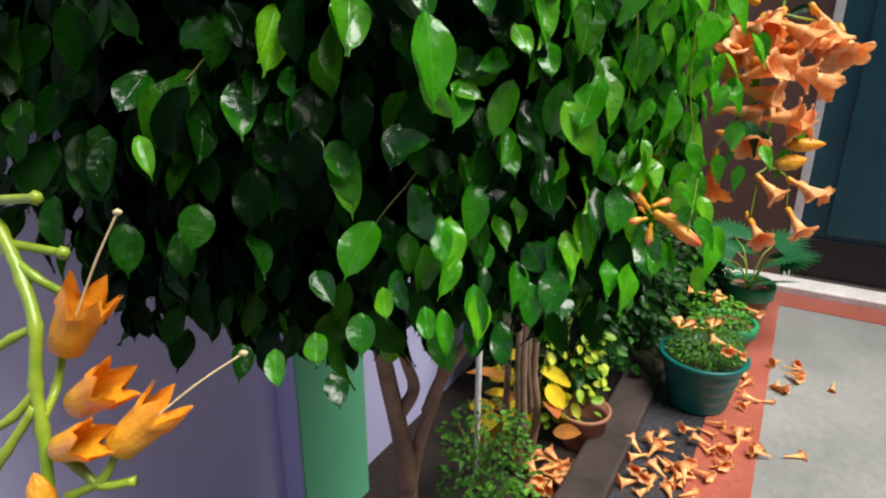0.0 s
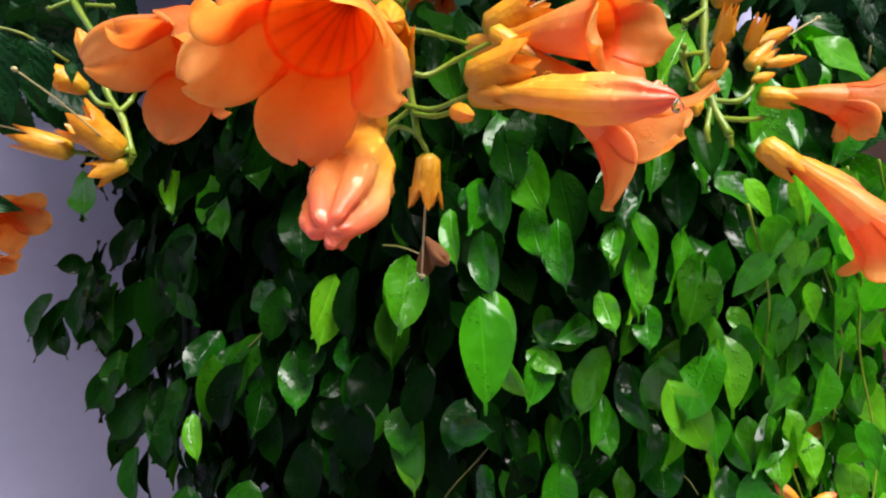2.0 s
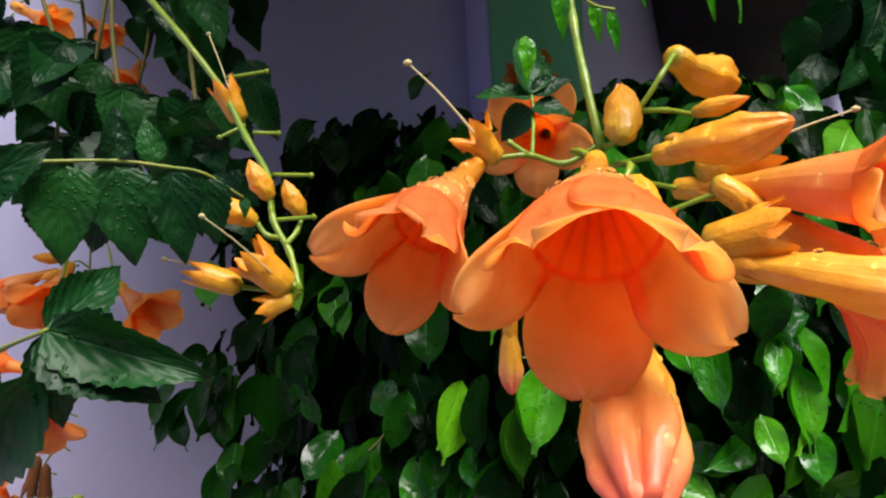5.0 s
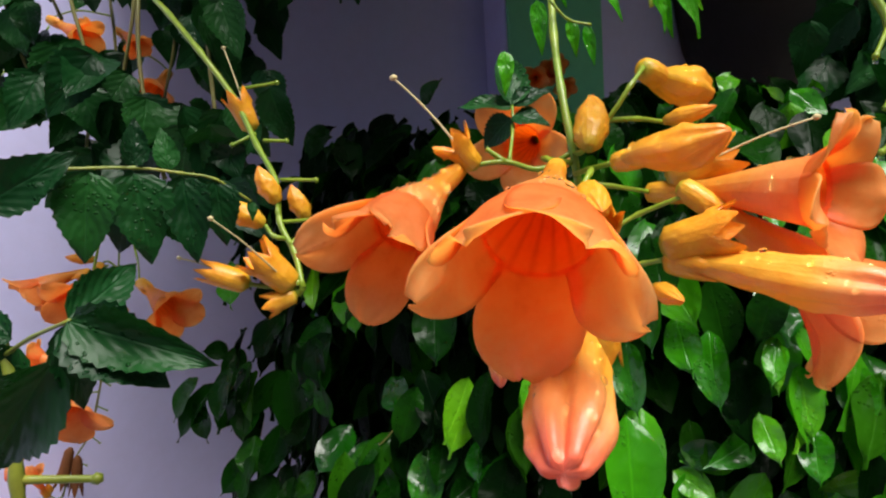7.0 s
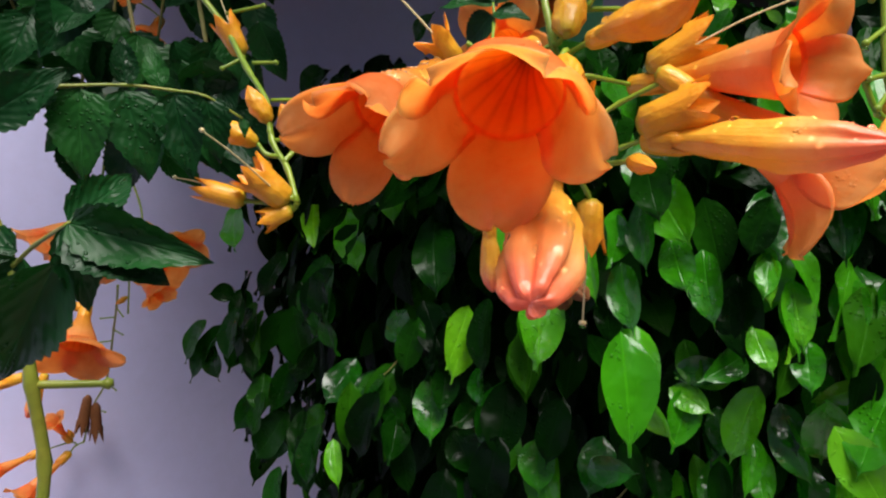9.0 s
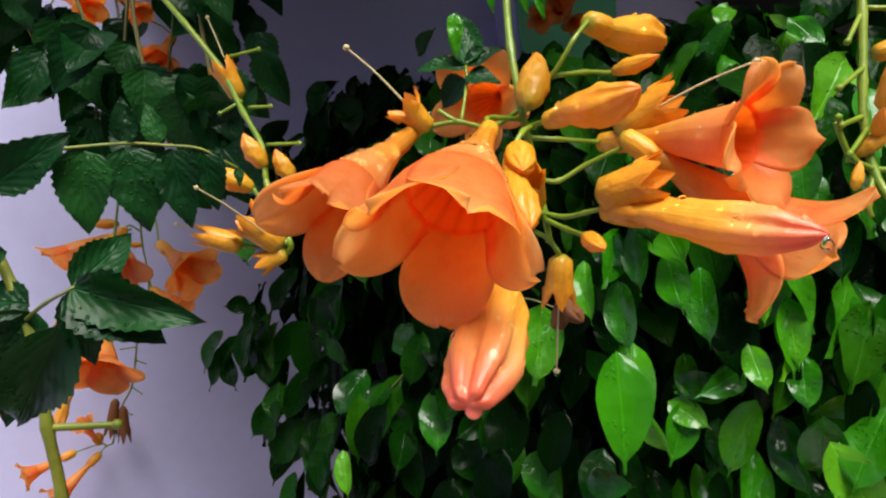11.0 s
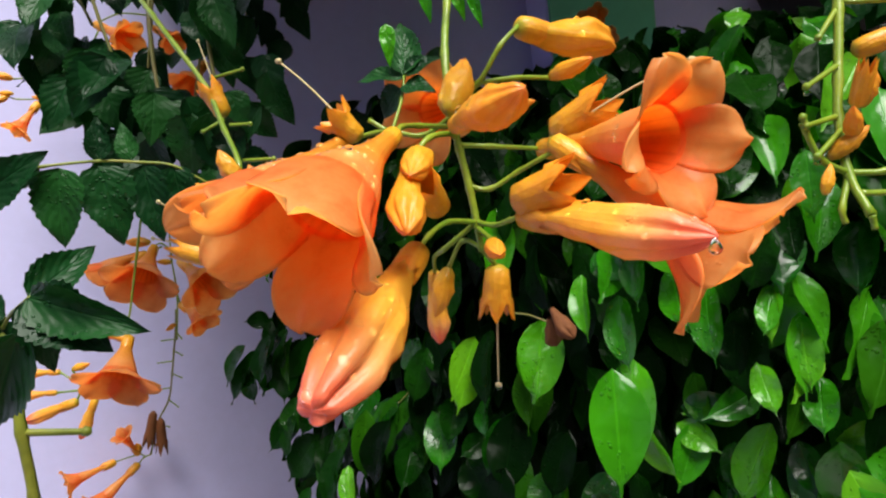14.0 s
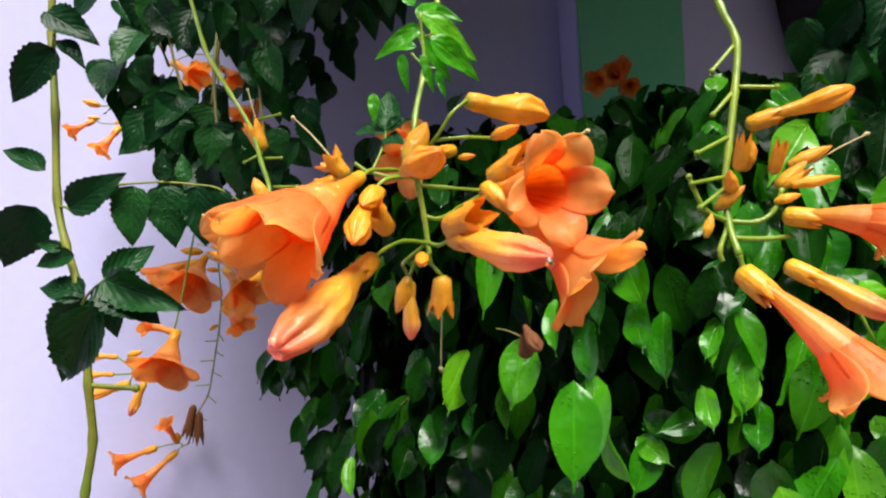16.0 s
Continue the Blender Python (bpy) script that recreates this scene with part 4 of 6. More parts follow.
COROLLAS = [corolla_mesh(3, 0.19, 0.90, lobe_ring(reach=0.40)), corolla_mesh(8, 0.18, 0.88, lobe_ring(reach=0.42, start=0.3, end=1.2, droop=0.3), 0.2, 0.3), corolla_mesh(14, 0.17, 0.88, lobe_ring(reach=0.38, half=0.18, end=1.1, droop=0.4), 0.3, 0.3),
            corolla_mesh(21, 0.18, 1.0, lobe_ring(reach=0.36, half=0.17, start=0.6, end=1.6)), corolla_mesh(30, 0.15, 0.90, lobe_ring(reach=0.37, half=0.17, start=0.35, end=1.3))]
BIG_TRUMPET = corolla_mesh(41, 0.250, 0.82, [(116, 0.47, 0.250, 0.14, 0.10), (44, 0.47, 0.250, 0.14, 0.14), (-26, 0.41, 0.190, 0.22, 0.55), (-98, 0.42, 0.200, 0.22, 0.50), (184, 0.39, 0.180, 0.22, 0.55)], 0.04, 0.0, 0.08)
SLIM_TRUMPET = corolla_mesh(52, 0.175, 0.84, [(112, 0.36, 0.150, 0.0, 0.15), (40, 0.36, 0.150, 0.05, 0.20), (-30, 0.37, 0.155, 0.25, 0.55), (-104, 0.40, 0.165, 0.20, 0.55), (168, 0.38, 0.155, 0.30, 0.65)], 0.05, 0.05)
FACING_TRUMPET = corolla_mesh(63, 0.200, 1.10, lobe_ring((114, 56, -10, -80, -164), 0.29, 0.170, 0.60, 1.35), 0.05)
FLAT_TRUMPET = corolla_mesh(74, 0.200, 0.98, lobe_ring((30, 98, 160, -130, -67), 0.40, 0.205, 0.45, 1.20), 0.06)
BUDS = [bud_mesh(LONG_BUD, 0.03, 0.42), bud_mesh(LONG_BUD, 0.12, 0.34, young_bud_mat), bud_mesh(SLIM_BUD, 0.08, 0.25, young_bud_mat), bud_mesh(SHORT_BUD, 0.05, 0.3, young_bud_mat), bud_mesh(BLUNT_BUD, -0.02, 0.5)]
PALE_COROLLAS = [m.copy() for m in COROLLAS]
for m in PALE_COROLLAS:
    m.materials[0], m.materials[1] = pale_lit_tube_mat, pale_lit_lobe_mat
CALYCES = [calyx_mesh(0.0), calyx_mesh(1.0), calyx_mesh(0.45)]


def placed(name, mesh, parent, world_pose):
    """A mesh under a thing or part that stands unrotated or not, put at a world pose."""
    ob = mesh_part(name, mesh, None, parent)
    chain, p = Matrix.Identity(4), parent
    while p:
        chain = p.matrix_basis @ chain
        p = p.parent
    ob.matrix_basis = chain.inverted() @ world_pose
    return ob


def flower(cluster, base, mouth, look_=0, roll=0.0, size=1.0, wide=1.0, calyx=True, pale=False):
    """An open trumpet from its stalk to the middle of its mouth; a size below zero gives its length in metres."""
    length = (Vector(mouth) - Vector(base)).length / 0.88 * size if size > 0 else -size
    m = aim_z(base, mouth, roll)
    ob = placed("flower", (PALE_COROLLAS if pale else COROLLAS)[look_], cluster, m @ Matrix.Diagonal((length * wide, length * wide, length, 1)))
    if calyx:
        c = min(0.026, length * 0.33)
        placed("calyx", CALYCES[0], ob, m @ Matrix.Diagonal((c * 1.05, c * 1.05, c, 1)))
    return ob


def trumpet(cluster, mesh, base, mouth, up=(0, 0, 1), wide=1.0, cup=0.024):
    """An open flower from its stalk to the middle of its rim, its upper side turned towards up."""
    z = (Vector(mouth) - Vector(base)).normalized()
    y = (Vector(up) - z * Vector(up).dot(z)).normalized()
    m = Matrix.Translation(base) @ Matrix((y.cross(z), y, z)).transposed().to_4x4()
    length = (Vector(mouth) - Vector(base)).length
    ob = placed("flower", mesh, cluster, m @ Matrix.Diagonal((length * wide, length * wide, length, 1)))
    placed("calyx", CALYCES[0], ob, m @ Matrix.Translation((0, 0, -0.004)) @ Matrix.Diagonal((cup * 0.85, cup * 0.85, cup, 1)))
    return ob


def bud(cluster, base, tip, look_=0, roll=0.0, fat=1.0, calyx=True):
    length = (Vector(tip) - Vector(base)).length
    m = aim_z(base, tip, roll)
    ob = placed("bud", BUDS[look_], cluster, m @ Matrix.Diagonal((length * fat, length * fat, length, 1)))
    if calyx:
        c = min(0.024, length * 0.36)
        placed("calyx", CALYCES[0], ob, m @ Matrix.Diagonal((c * 0.95, c * 0.95, c, 1)))
    return ob


def droplets(ob, count, seed, size=0.0011, high=True):
    """Rain beads that cling to a flower's skin."""
    rnd = random.Random(seed)
    mesh, m, p = ob.data, ob.matrix_basis.copy(), ob.parent
    while p:
        m, p = p.matrix_basis @ m, p.parent
    bm = bmesh.new()
    faces_ = [(m @ f.center, (m.to_3x3() @ f.normal).normalized(), f.area) for f in mesh.polygons if f.material_index == 0]
    faces_ = [f for f in faces_ if f[1].z > 0.1 or not high]
    for place_, up, _ in rnd.choices(faces_, [f[2] for f in faces_], k=count):
        r = size * rnd.choice((0.4, 0.5, 0.7, 0.7, 1.0, 1.5))
        turn = up.to_track_quat("Z", "Y").to_matrix().to_4x4()
        bmesh.ops.create_icosphere(bm, subdivisions=2, radius=r, matrix=Matrix.Translation(place_ + up * r * 0.25) @ turn @ Matrix.Diagonal((1, rnd.uniform(0.8, 1.2), 0.6, 1)))
    out = bpy.data.meshes.new("rain_bead")
    bm.transform(m.inverted())
    smooth(bm).to_mesh(out)
    bm.free()
    out.materials.append(water_mat)
    d = mesh_part("rain_bead", out, None, ob)
    d.visible_shadow = False
    tagged(d, kind="stuff")
    return d


def hanging_drop(cluster, place_, r=0.0026):
    """A drop of rain about to fall from a tip."""
    bm = bmesh.new()
    bmesh.ops.create_icosphere(bm, subdivisions=3, radius=r)
    for v in bm.verts:
        if v.co.z > 0:
            k = v.co.z / r
            v.co = (v.co.x * (1 - 0.55 * k), v.co.y * (1 - 0.55 * k), v.co.z * 1.5)
    mesh = bpy.data.meshes.new("rain_drop")
    smooth(bm).to_mesh(mesh)
    bm.free()
    mesh.materials.append(water_mat)
    placed("rain_drop", mesh, cluster, Matrix.Translation(Vector(place_) - Vector((0, 0, r * 0.8)))).visible_shadow = False


def spent(cluster, base, tip, style=None, open_=1, wide=1.0):
    """A calyx whose corolla has fallen, some with the long style still standing."""
    length = (Vector(tip) - Vector(base)).length
    m = aim_z(base, tip)
    ob = placed("empty_calyx", CALYCES[open_], cluster, m @ Matrix.Diagonal((length * wide, length * wide, length, 1)))
    if style is not None:
        bm = tube(bmesh.new(), [base, (Vector(base) * 0.4 + Vector(style) * 0.6) + Vector((0, 0, 0.002)), style], 0.0006, 0.00045, 5, 5)
        bmesh.ops.create_icosphere(bm, subdivisions=1, radius=0.0017, matrix=Matrix.Translation(style) @ Matrix.Diagonal((1.3, 0.7, 0.9, 1)))
        mesh = bpy.data.meshes.new("style")
        bm.transform((m @ Matrix.Diagonal((length * wide, length * wide, length, 1))).inverted())
        smooth(bm).to_mesh(mesh)
        bm.free()
        mesh_part("style", mesh, style_mat, ob)
    return ob


def stems(cluster, lines, r0, r1, material=None, name="stem", knots=0.25):
    for line in lines:
        bm = tube(bmesh.new(), line, r0, r1, 7, 5, knots)
        mesh = bpy.data.meshes.new(name)
        bm.to_mesh(mesh)
        bm.free()
        mesh.materials.append(material or stem_mat)
        placed(name, mesh, cluster, Matrix.Identity(4))


def stub(cluster, base, tip, r=0.0016, material=None):
    """A bare stalk with a swollen end where a flower has dropped."""
    b, t = Vector(base), Vector(tip)
    line = [b, b.lerp(t, 0.5), b.lerp(t, 0.82), t]
    bm = tube(bmesh.new(), line, r, r * 0.8, 7, 3)
    bmesh.ops.create_icosphere(bm, subdivisions=1, radius=r * 1.5, matrix=Matrix.Translation(t))
    mesh = bpy.data.meshes.new("stalk")
    smooth(bm).to_mesh(mesh)
    bm.free()
    mesh.materials.append(material or stem_mat)
    placed("stalk", mesh, cluster, Matrix.Identity(4))


LEAFLET_GRIDS = [leaf_grid(w, 1.0, vine_outline, 21, f, b, 0.05, 0.05) for w, f, b in ((0.62, 0.25, 0.14), (0.70, 0.15, 0.22), (0.58, 0.35, 0.08))]
LEAFLETS = [mesh_from("leaflet", *g, vine_mat) for g in LEAFLET_GRIDS]
LIGHT_LEAFLETS = [mesh_from("young_leaflet", *leaf_grid(w, 1.0, vine_outline, 10, f, b, 0.05), fresh_mat) for w, f, b in ((0.30, 0.25, 0.14), (0.36, 0.15, 0.25))]


def leaflet(plant, base, tip, face=(0.5, -1, 0.5), wide=1.0, light=False):
    length = (Vector(tip) - Vector(base)).length
    i = leaf_random.randrange(3)
    return placed("leaflet", LIGHT_LEAFLETS[i % 2] if light else LEAFLETS[i], plant, aim(base, tip, face, leaf_random.uniform(-12, 12)) @ Matrix.Diagonal((length * wide, length, length, 1)))


# ---- the main hanging cluster ----
main = thing("trumpet_flower_cluster", (0.0093, 0.4458, 1.8057), "wet orange trumpet flowers and buds hanging on a green stem", "flowers", "trumpet vine clusters")
stems(main, [[(-0.0540, 0.5980, 2.0892), (-0.0211, 0.5195, 1.9399), (-0.0088, 0.4827, 1.8828), (0.0001, 0.4598, 1.8511), (0.0074, 0.4478, 1.8228), (0.0104, 0.4461, 1.8039), (0.0141, 0.4449, 1.7849), (0.0165, 0.4434, 1.7686), (0.0184, 0.4421, 1.7551)]], 0.0021, 0.0017)
stems(main, [[(0.0080, 0.4470, 1.8150), (0.0000, 0.4300, 1.8170), (0.0070, 0.4080, 1.8160), (0.0160, 0.3920, 1.8120)], [(0.0074, 0.4478, 1.8200), (-0.0060, 0.4400, 1.8130), (-0.0194, 0.4306, 1.8173), (-0.0350, 0.4230, 1.8160)],
             [(-0.0194, 0.4306, 1.8173), (-0.0270, 0.4276, 1.8236)],
             [(0.0100, 0.4461, 1.8060), (0.0231, 0.4538, 1.8034), (0.0384, 0.4806, 1.7990)], [(0.0140, 0.4449, 1.7860), (0.0226, 0.4498, 1.7837), (0.0350, 0.4560, 1.7900), (0.0560, 0.4560, 1.7980)],
             [(0.0165, 0.4434, 1.7690), (0.0280, 0.4400, 1.7674), (0.0400, 0.4330, 1.7700), (0.0490, 0.4270, 1.7724)], [(0.0165, 0.4434, 1.7690), (0.0130, 0.4250, 1.7720), (0.0160, 0.4050, 1.7690), (0.0180, 0.3937, 1.7648)],
             [(0.0074, 0.4478, 1.8200), (0.0130, 0.4400, 1.8190), (0.0201, 0.4255, 1.8209)], [(0.0090, 0.4461, 1.8100), (0.0190, 0.4280, 1.8110), (0.0333, 0.4083, 1.8124)],
             [(0.0074, 0.4478, 1.8230), (0.0230, 0.4500, 1.8330), (0.0330, 0.4560, 1.8480), (0.0369, 0.4683, 1.8571)], [(0.0230, 0.4500, 1.8330), (0.0340, 0.4680, 1.8340), (0.0430, 0.4850, 1.8330)],
             [(0.0184, 0.4421, 1.7560), (0.0200, 0.4470, 1.7500), (0.0207, 0.4505, 1.7454)], [(0.0184, 0.4421, 1.7570), (0.0060, 0.4450, 1.7600), (-0.0050, 0.4470, 1.7469)],
             [(0.0165, 0.4434, 1.7690), (-0.0024, 0.4398, 1.7567), (-0.0300, 0.4700, 1.7480), (-0.0530, 0.5000, 1.7330)], [(0.0170, 0.4434, 1.7660), (0.0330, 0.4250, 1.7640), (0.0480, 0.4020, 1.7650)],
             [(0.0200, 0.4300, 1.8110), (0.0260, 0.4000, 1.8090), (0.0230, 0.3900, 1.8000)]], 0.0013, 0.0011)
f1 = trumpet(main, BIG_TRUMPET, (0.0160, 0.3890, 1.8110), (0.0282, 0.3100, 1.7762), (0.0, -0.4, 0.9), 1.0, 0.018)
droplets(f1, 45, 1, 0.0008)
droplets(f1, 6, 21, 0.0017)
f2 = trumpet(main, SLIM_TRUMPET, (-0.0380, 0.4200, 1.8145), (-0.0372, 0.3325, 1.7800), (0.0, -0.4, 0.9), 1.0, 0.018)
droplets(f2, 60, 2, 0.0009)
droplets(f2, 10, 22, 0.0019)
droplets(bud(main, (0.0180, 0.3937, 1.7648), (0.0393, 0.3080, 1.7335), 4, 40, 0.82), 50, 3)
bud(main, (0.0250, 0.3890, 1.8000), (0.0375, 0.3540, 1.7760), 1, 0, 1.05)
bud(main, (0.0260, 0.3950, 1.8030), (0.0350, 0.3700, 1.7950), 3, 0, 1.0)
trumpet(main, COROLLAS[3], (-0.0380, 0.5450, 1.8350), (-0.0290, 0.4720, 1.8270), (0, -0.2, 1), 1.05)
spent(main, (-0.0300, 0.4230, 1.8150), (-0.0400, 0.4140, 1.8300), (-0.0625, 0.4090, 1.8575))
droplets(bud(main, (0.0201, 0.4255, 1.8190), (0.0183, 0.4512, 1.8450), 3, 0, 0.95), 10, 8)
droplets(bud(main, (0.0333, 0.4083, 1.8124), (0.0723, 0.3841, 1.8155), 1, 30, 1.3), 14, 7)
droplets(bud(main, (0.0369, 0.4683, 1.8571), (0.0536, 0.5310, 1.8474), 1, 180, 1.1), 14, 9)
bud(main, (0.0430, 0.4850, 1.8330), (0.0672, 0.4800, 1.8375), 3, 0, 0.8)
bud(main, (0.0330, 0.4600, 1.8210), (0.0440, 0.4640, 1.8215), 3, 0, 0.9)
f3 = trumpet(main, FACING_TRUMPET, (0.0384, 0.4806, 1.7990), (0.1190, 0.4370, 1.7955), (0, 0, 1), 1.0)
droplets(f3, 30, 4)
droplets(bud(main, (0.0490, 0.4270, 1.7724), (0.1310, 0.3945, 1.7632), 0, 25, 0.80), 44, 5)
f4 = trumpet(main, FLAT_TRUMPET, (0.0550, 0.4580, 1.8000), (0.1270, 0.4600, 1.7410), (0.66, 0.0, 0.75))
droplets(f4, 30, 6)
spent(main, (0.0452, 0.4761, 1.8042), (0.0775, 0.4782, 1.8170), (0.1078, 0.4902, 1.8290), 2)
spent(main, (0.0480, 0.4240, 1.7780), (0.0785, 0.4230, 1.7850), None, 2)
spent(main, (0.0207, 0.4505, 1.7470), (0.0176, 0.4488, 1.7199), (0.0134, 0.4501, 1.6854), 2, 0.9)
bud(main, (0.0480, 0.4020, 1.7650), (0.0590, 0.3860, 1.7625), 3, 0, 0.9)
bud(main, (-0.0050, 0.4470, 1.7469), (-0.0130, 0.4400, 1.7225), 3, 0, 0.95)
bud(main, (-0.0530, 0.5000, 1.7350), (-0.0534, 0.4942, 1.6890), 0, 0, 1.0)
spent(main, (0.0300, 0.3954, 1.7800), (0.0340, 0.3760, 1.7950), None, 2, 0.9)
hanging_drop(main, (0.0393, 0.3080, 1.7335))
hanging_drop(main, (0.1310, 0.3945, 1.7632), 0.0022)
hanging_drop(main, (0.0134, 0.4501, 1.6854), 0.0016)
withered = thing("withered_flower", (-0.0521, 0.6706, 1.6494), "small brown withered flower caught on a bush leaf", "flower")
for a, b in (((-0.0586, 0.6684, 1.6654), (-0.0367, 0.6554, 1.6429)), ((-0.0604, 0.6670, 1.6583), (-0.0622, 0.6787, 1.6282))):
    ob = bud(withered, a, b, 0, 0, 1.7, False)
    ob.material_slots[0].link, ob.material_slots[0].material = "OBJECT", dry_mat
sprig = thing("vine_sprig", (-0.0232, 0.4557, 1.8451), "small dark green three-part vine leaf beside the flowers", "leaf")
stems(sprig, [[(-0.0180, 0.4330, 1.8170), (-0.0210, 0.4480, 1.8330), (-0.0232, 0.4557, 1.8451)]], 0.0009, 0.0007)
leaflet(sprig, (-0.0232, 0.4557, 1.8451), (-0.0482, 0.4470, 1.8510), (0.3, -0.8, 0.8), 0.75)
leaflet(sprig, (-0.0232, 0.4557, 1.8456), (-0.0327, 0.4725, 1.8776), (0.6, -1, 0.0), 0.9)
leaflet(sprig, (-0.0232, 0.4557, 1.8451), (-0.0060, 0.4650, 1.8530), (0.4, -0.8, 0.7), 1.1)
leaflet(sprig, (-0.0220, 0.4520, 1.8400), (-0.0040, 0.4520, 1.8370), (0.4, -0.6, 1.0), 1.1)
leaflet(sprig, (-0.0225, 0.4500, 1.8390), (-0.0384, 0.4500, 1.8256), (0.5, -1, 0.2), 1.2)

# ---- cluster with bare stalks on the right-hand stem ----
side = thing("trumpet_flower_cluster", (0.1551, 0.6080, 1.7999), "orange trumpet buds on a stem with bare green stalks", "flowers", "trumpet vine clusters")
stems(side, [[(0.1225, 0.6815, 2.0464), (0.1353, 0.6573, 1.9563), (0.1468, 0.6388, 1.9195), (0.1581, 0.6320, 1.8910), (0.1592, 0.6163, 1.8539), (0.1581, 0.5987, 1.8148), (0.1578, 0.5901, 1.7959), (0.1614, 0.5776, 1.7664), (0.1706, 0.5640, 1.7456)]], 0.0030, 0.0022)
for a, b in (((0.1571, 0.6310, 1.8891), (0.1474, 0.6074, 1.8697)), ((0.1601, 0.6175, 1.8576), (0.1841, 0.6248, 1.8539)), ((0.1582, 0.6155, 1.8540), (0.1503, 0.5940, 1.8383)), ((0.1577, 0.5991, 1.8224), (0.1450, 0.5739, 1.8129)),
             ((0.1575, 0.5899, 1.7959), (0.1451, 0.5590, 1.7932)), ((0.1451, 0.5590, 1.7932), (0.1437, 0.5582, 1.7976)), ((0.1590, 0.5840, 1.7884), (0.1490, 0.5611, 1.7773))):
    stub(side, a, b)
stems(side, [[(0.1614, 0.5776, 1.7664), (0.1502, 0.5685, 1.7750), (0.1442, 0.5647, 1.7902), (0.1426, 0.5637, 1.7948)], [(0.1614, 0.5776, 1.7664), (0.1769, 0.5842, 1.7652), (0.1855, 0.5922, 1.7715), (0.1899, 0.5974, 1.7854)],
             [(0.1654, 0.5735, 1.7556), (0.1823, 0.5880, 1.7537), (0.1936, 0.5978, 1.7543)], [(0.1614, 0.5774, 1.7646), (0.1583, 0.5668, 1.7491), (0.1595, 0.5672, 1.7417)], [(0.1706, 0.5640, 1.7456), (0.1719, 0.5645, 1.7384)]], 0.0018, 0.0015)
bud(side, (0.1648, 0.6191, 1.8300), (0.2283, 0.6439, 1.8479), 2, 0, 0.95)
bud(side, (0.1675, 0.5988, 1.7986), (0.1738, 0.5928, 1.8182), 3, 0, 1.1)
bud(side, (0.1530, 0.5776, 1.7743), (0.1717, 0.5818, 1.7892), 3, 0, 0.9)
bud(side, (0.1513, 0.5614, 1.7572), (0.1550, 0.5659, 1.7729), 3, 0, 0.9)
bud(side, (0.1911, 0.6128, 1.7999), (0.2153, 0.6282, 1.8106), 3, 0, 0.7)
bud(side, (0.1903, 0.6043, 1.7853), (0.2015, 0.6082, 1.7952), 3, 0, 0.8)
bud(side, (0.1942, 0.6012, 1.7868), (0.2207, 0.6130, 1.7903), 3, 0, 0.6)
bud(side, (0.1856, 0.5928, 1.7769), (0.2007, 0.5996, 1.7809), 3, 0, 0.9)
spent(side, (0.1850, 0.6063, 1.7857), (0.2005, 0.6210, 1.8005), (0.2322, 0.6445, 1.8167), 2, 0.7)
flower(side, (0.1897, 0.5955, 1.7681), (0.2496, 0.6027, 1.7569), 1, 30, 1.0, 1.0)
flower(side, (0.1800, 0.5236, 1.7422), (0.2422, 0.5114, 1.6857), 1, 10, 1.0, 0.8)
bud(side, (0.1915, 0.5879, 1.7372), (0.2520, 0.5872, 1.7035), 0, 0, 0.8)

spent(side, (0.1658, 0.5908, 1.7989), (0.1725, 0.5847, 1.8232), None, 0, 0.7)
spent(side, (0.1840, 0.6010, 1.7951), (0.1918, 0.5980, 1.8170), None, 0, 0.7)
bud(side, (0.1643, 0.5828, 1.7826), (0.1640, 0.5708, 1.7999), 3, 0, 1.0)
for p in ((0.1473, 0.6072, 1.8682), (0.1451, 0.5737, 1.8114), (0.1489, 0.5609, 1.7758)):
    hanging_drop(side, p, 0.0018)

# ---- cluster on the leaning stem before the wall ----
lean = thing("trumpet_flower_cluster", (-0.2219, 0.4931, 1.8448), "orange buds and spent calyces on a leaning green stem", "flowers", "trumpet vine clusters")
stems(lean, [[(-0.4400, 0.5650, 2.0825), (-0.3591, 0.5306, 1.9875), (-0.3197, 0.5162, 1.9541), (-0.2837, 0.5079, 1.9203), (-0.2509, 0.5053, 1.8815), (-0.2219, 0.4931, 1.8448), (-0.1991, 0.4827, 1.8192), (-0.1875, 0.4703, 1.7924), (-0.1727, 0.4643, 1.7738), (-0.1616, 0.4562, 1.7530)]], 0.0024, 0.0018)
for a, b in (((-0.2480, 0.5079, 1.8876), (-0.2235, 0.5204, 1.8909)), ((-0.2182, 0.4953, 1.8478), (-0.2038, 0.5026, 1.8467)), ((-0.2273, 0.4990, 1.8537), (-0.2370, 0.4854, 1.8460)), ((-0.1986, 0.4869, 1.8199), (-0.1755, 0.4948, 1.8182)), ((-0.1875, 0.4703, 1.7924), (-0.1640, 0.4780, 1.7930))):
    stub(lean, a, b, 0.0014)
spent(lean, (-0.2393, 0.5089, 1.8574), (-0.2508, 0.5057, 1.8858), (-0.2710, 0.5200, 1.9225), 2, 0.9)
bud(lean, (-0.1912, 0.4736, 1.8040), (-0.2015, 0.4705, 1.8290), 3, 0, 1.15)
bud(lean, (-0.1935, 0.4631, 1.7912), (-0.2155, 0.4495, 1.8080), 3, 0, 1.1)
bud(lean, (-0.1746, 0.4809, 1.7925), (-0.1830, 0.4788, 1.8160), 3, 0, 1.15)
spent(lean, (-0.1926, 0.4444, 1.7565), (-0.2207, 0.4311, 1.7683), (-0.2302, 0.4268, 1.7748), 0, 0.8)
spent(lean, (-0.1686, 0.4565, 1.7529), (-0.1878, 0.4420, 1.7780), (-0.1760, 0.4030, 1.7985), 2)
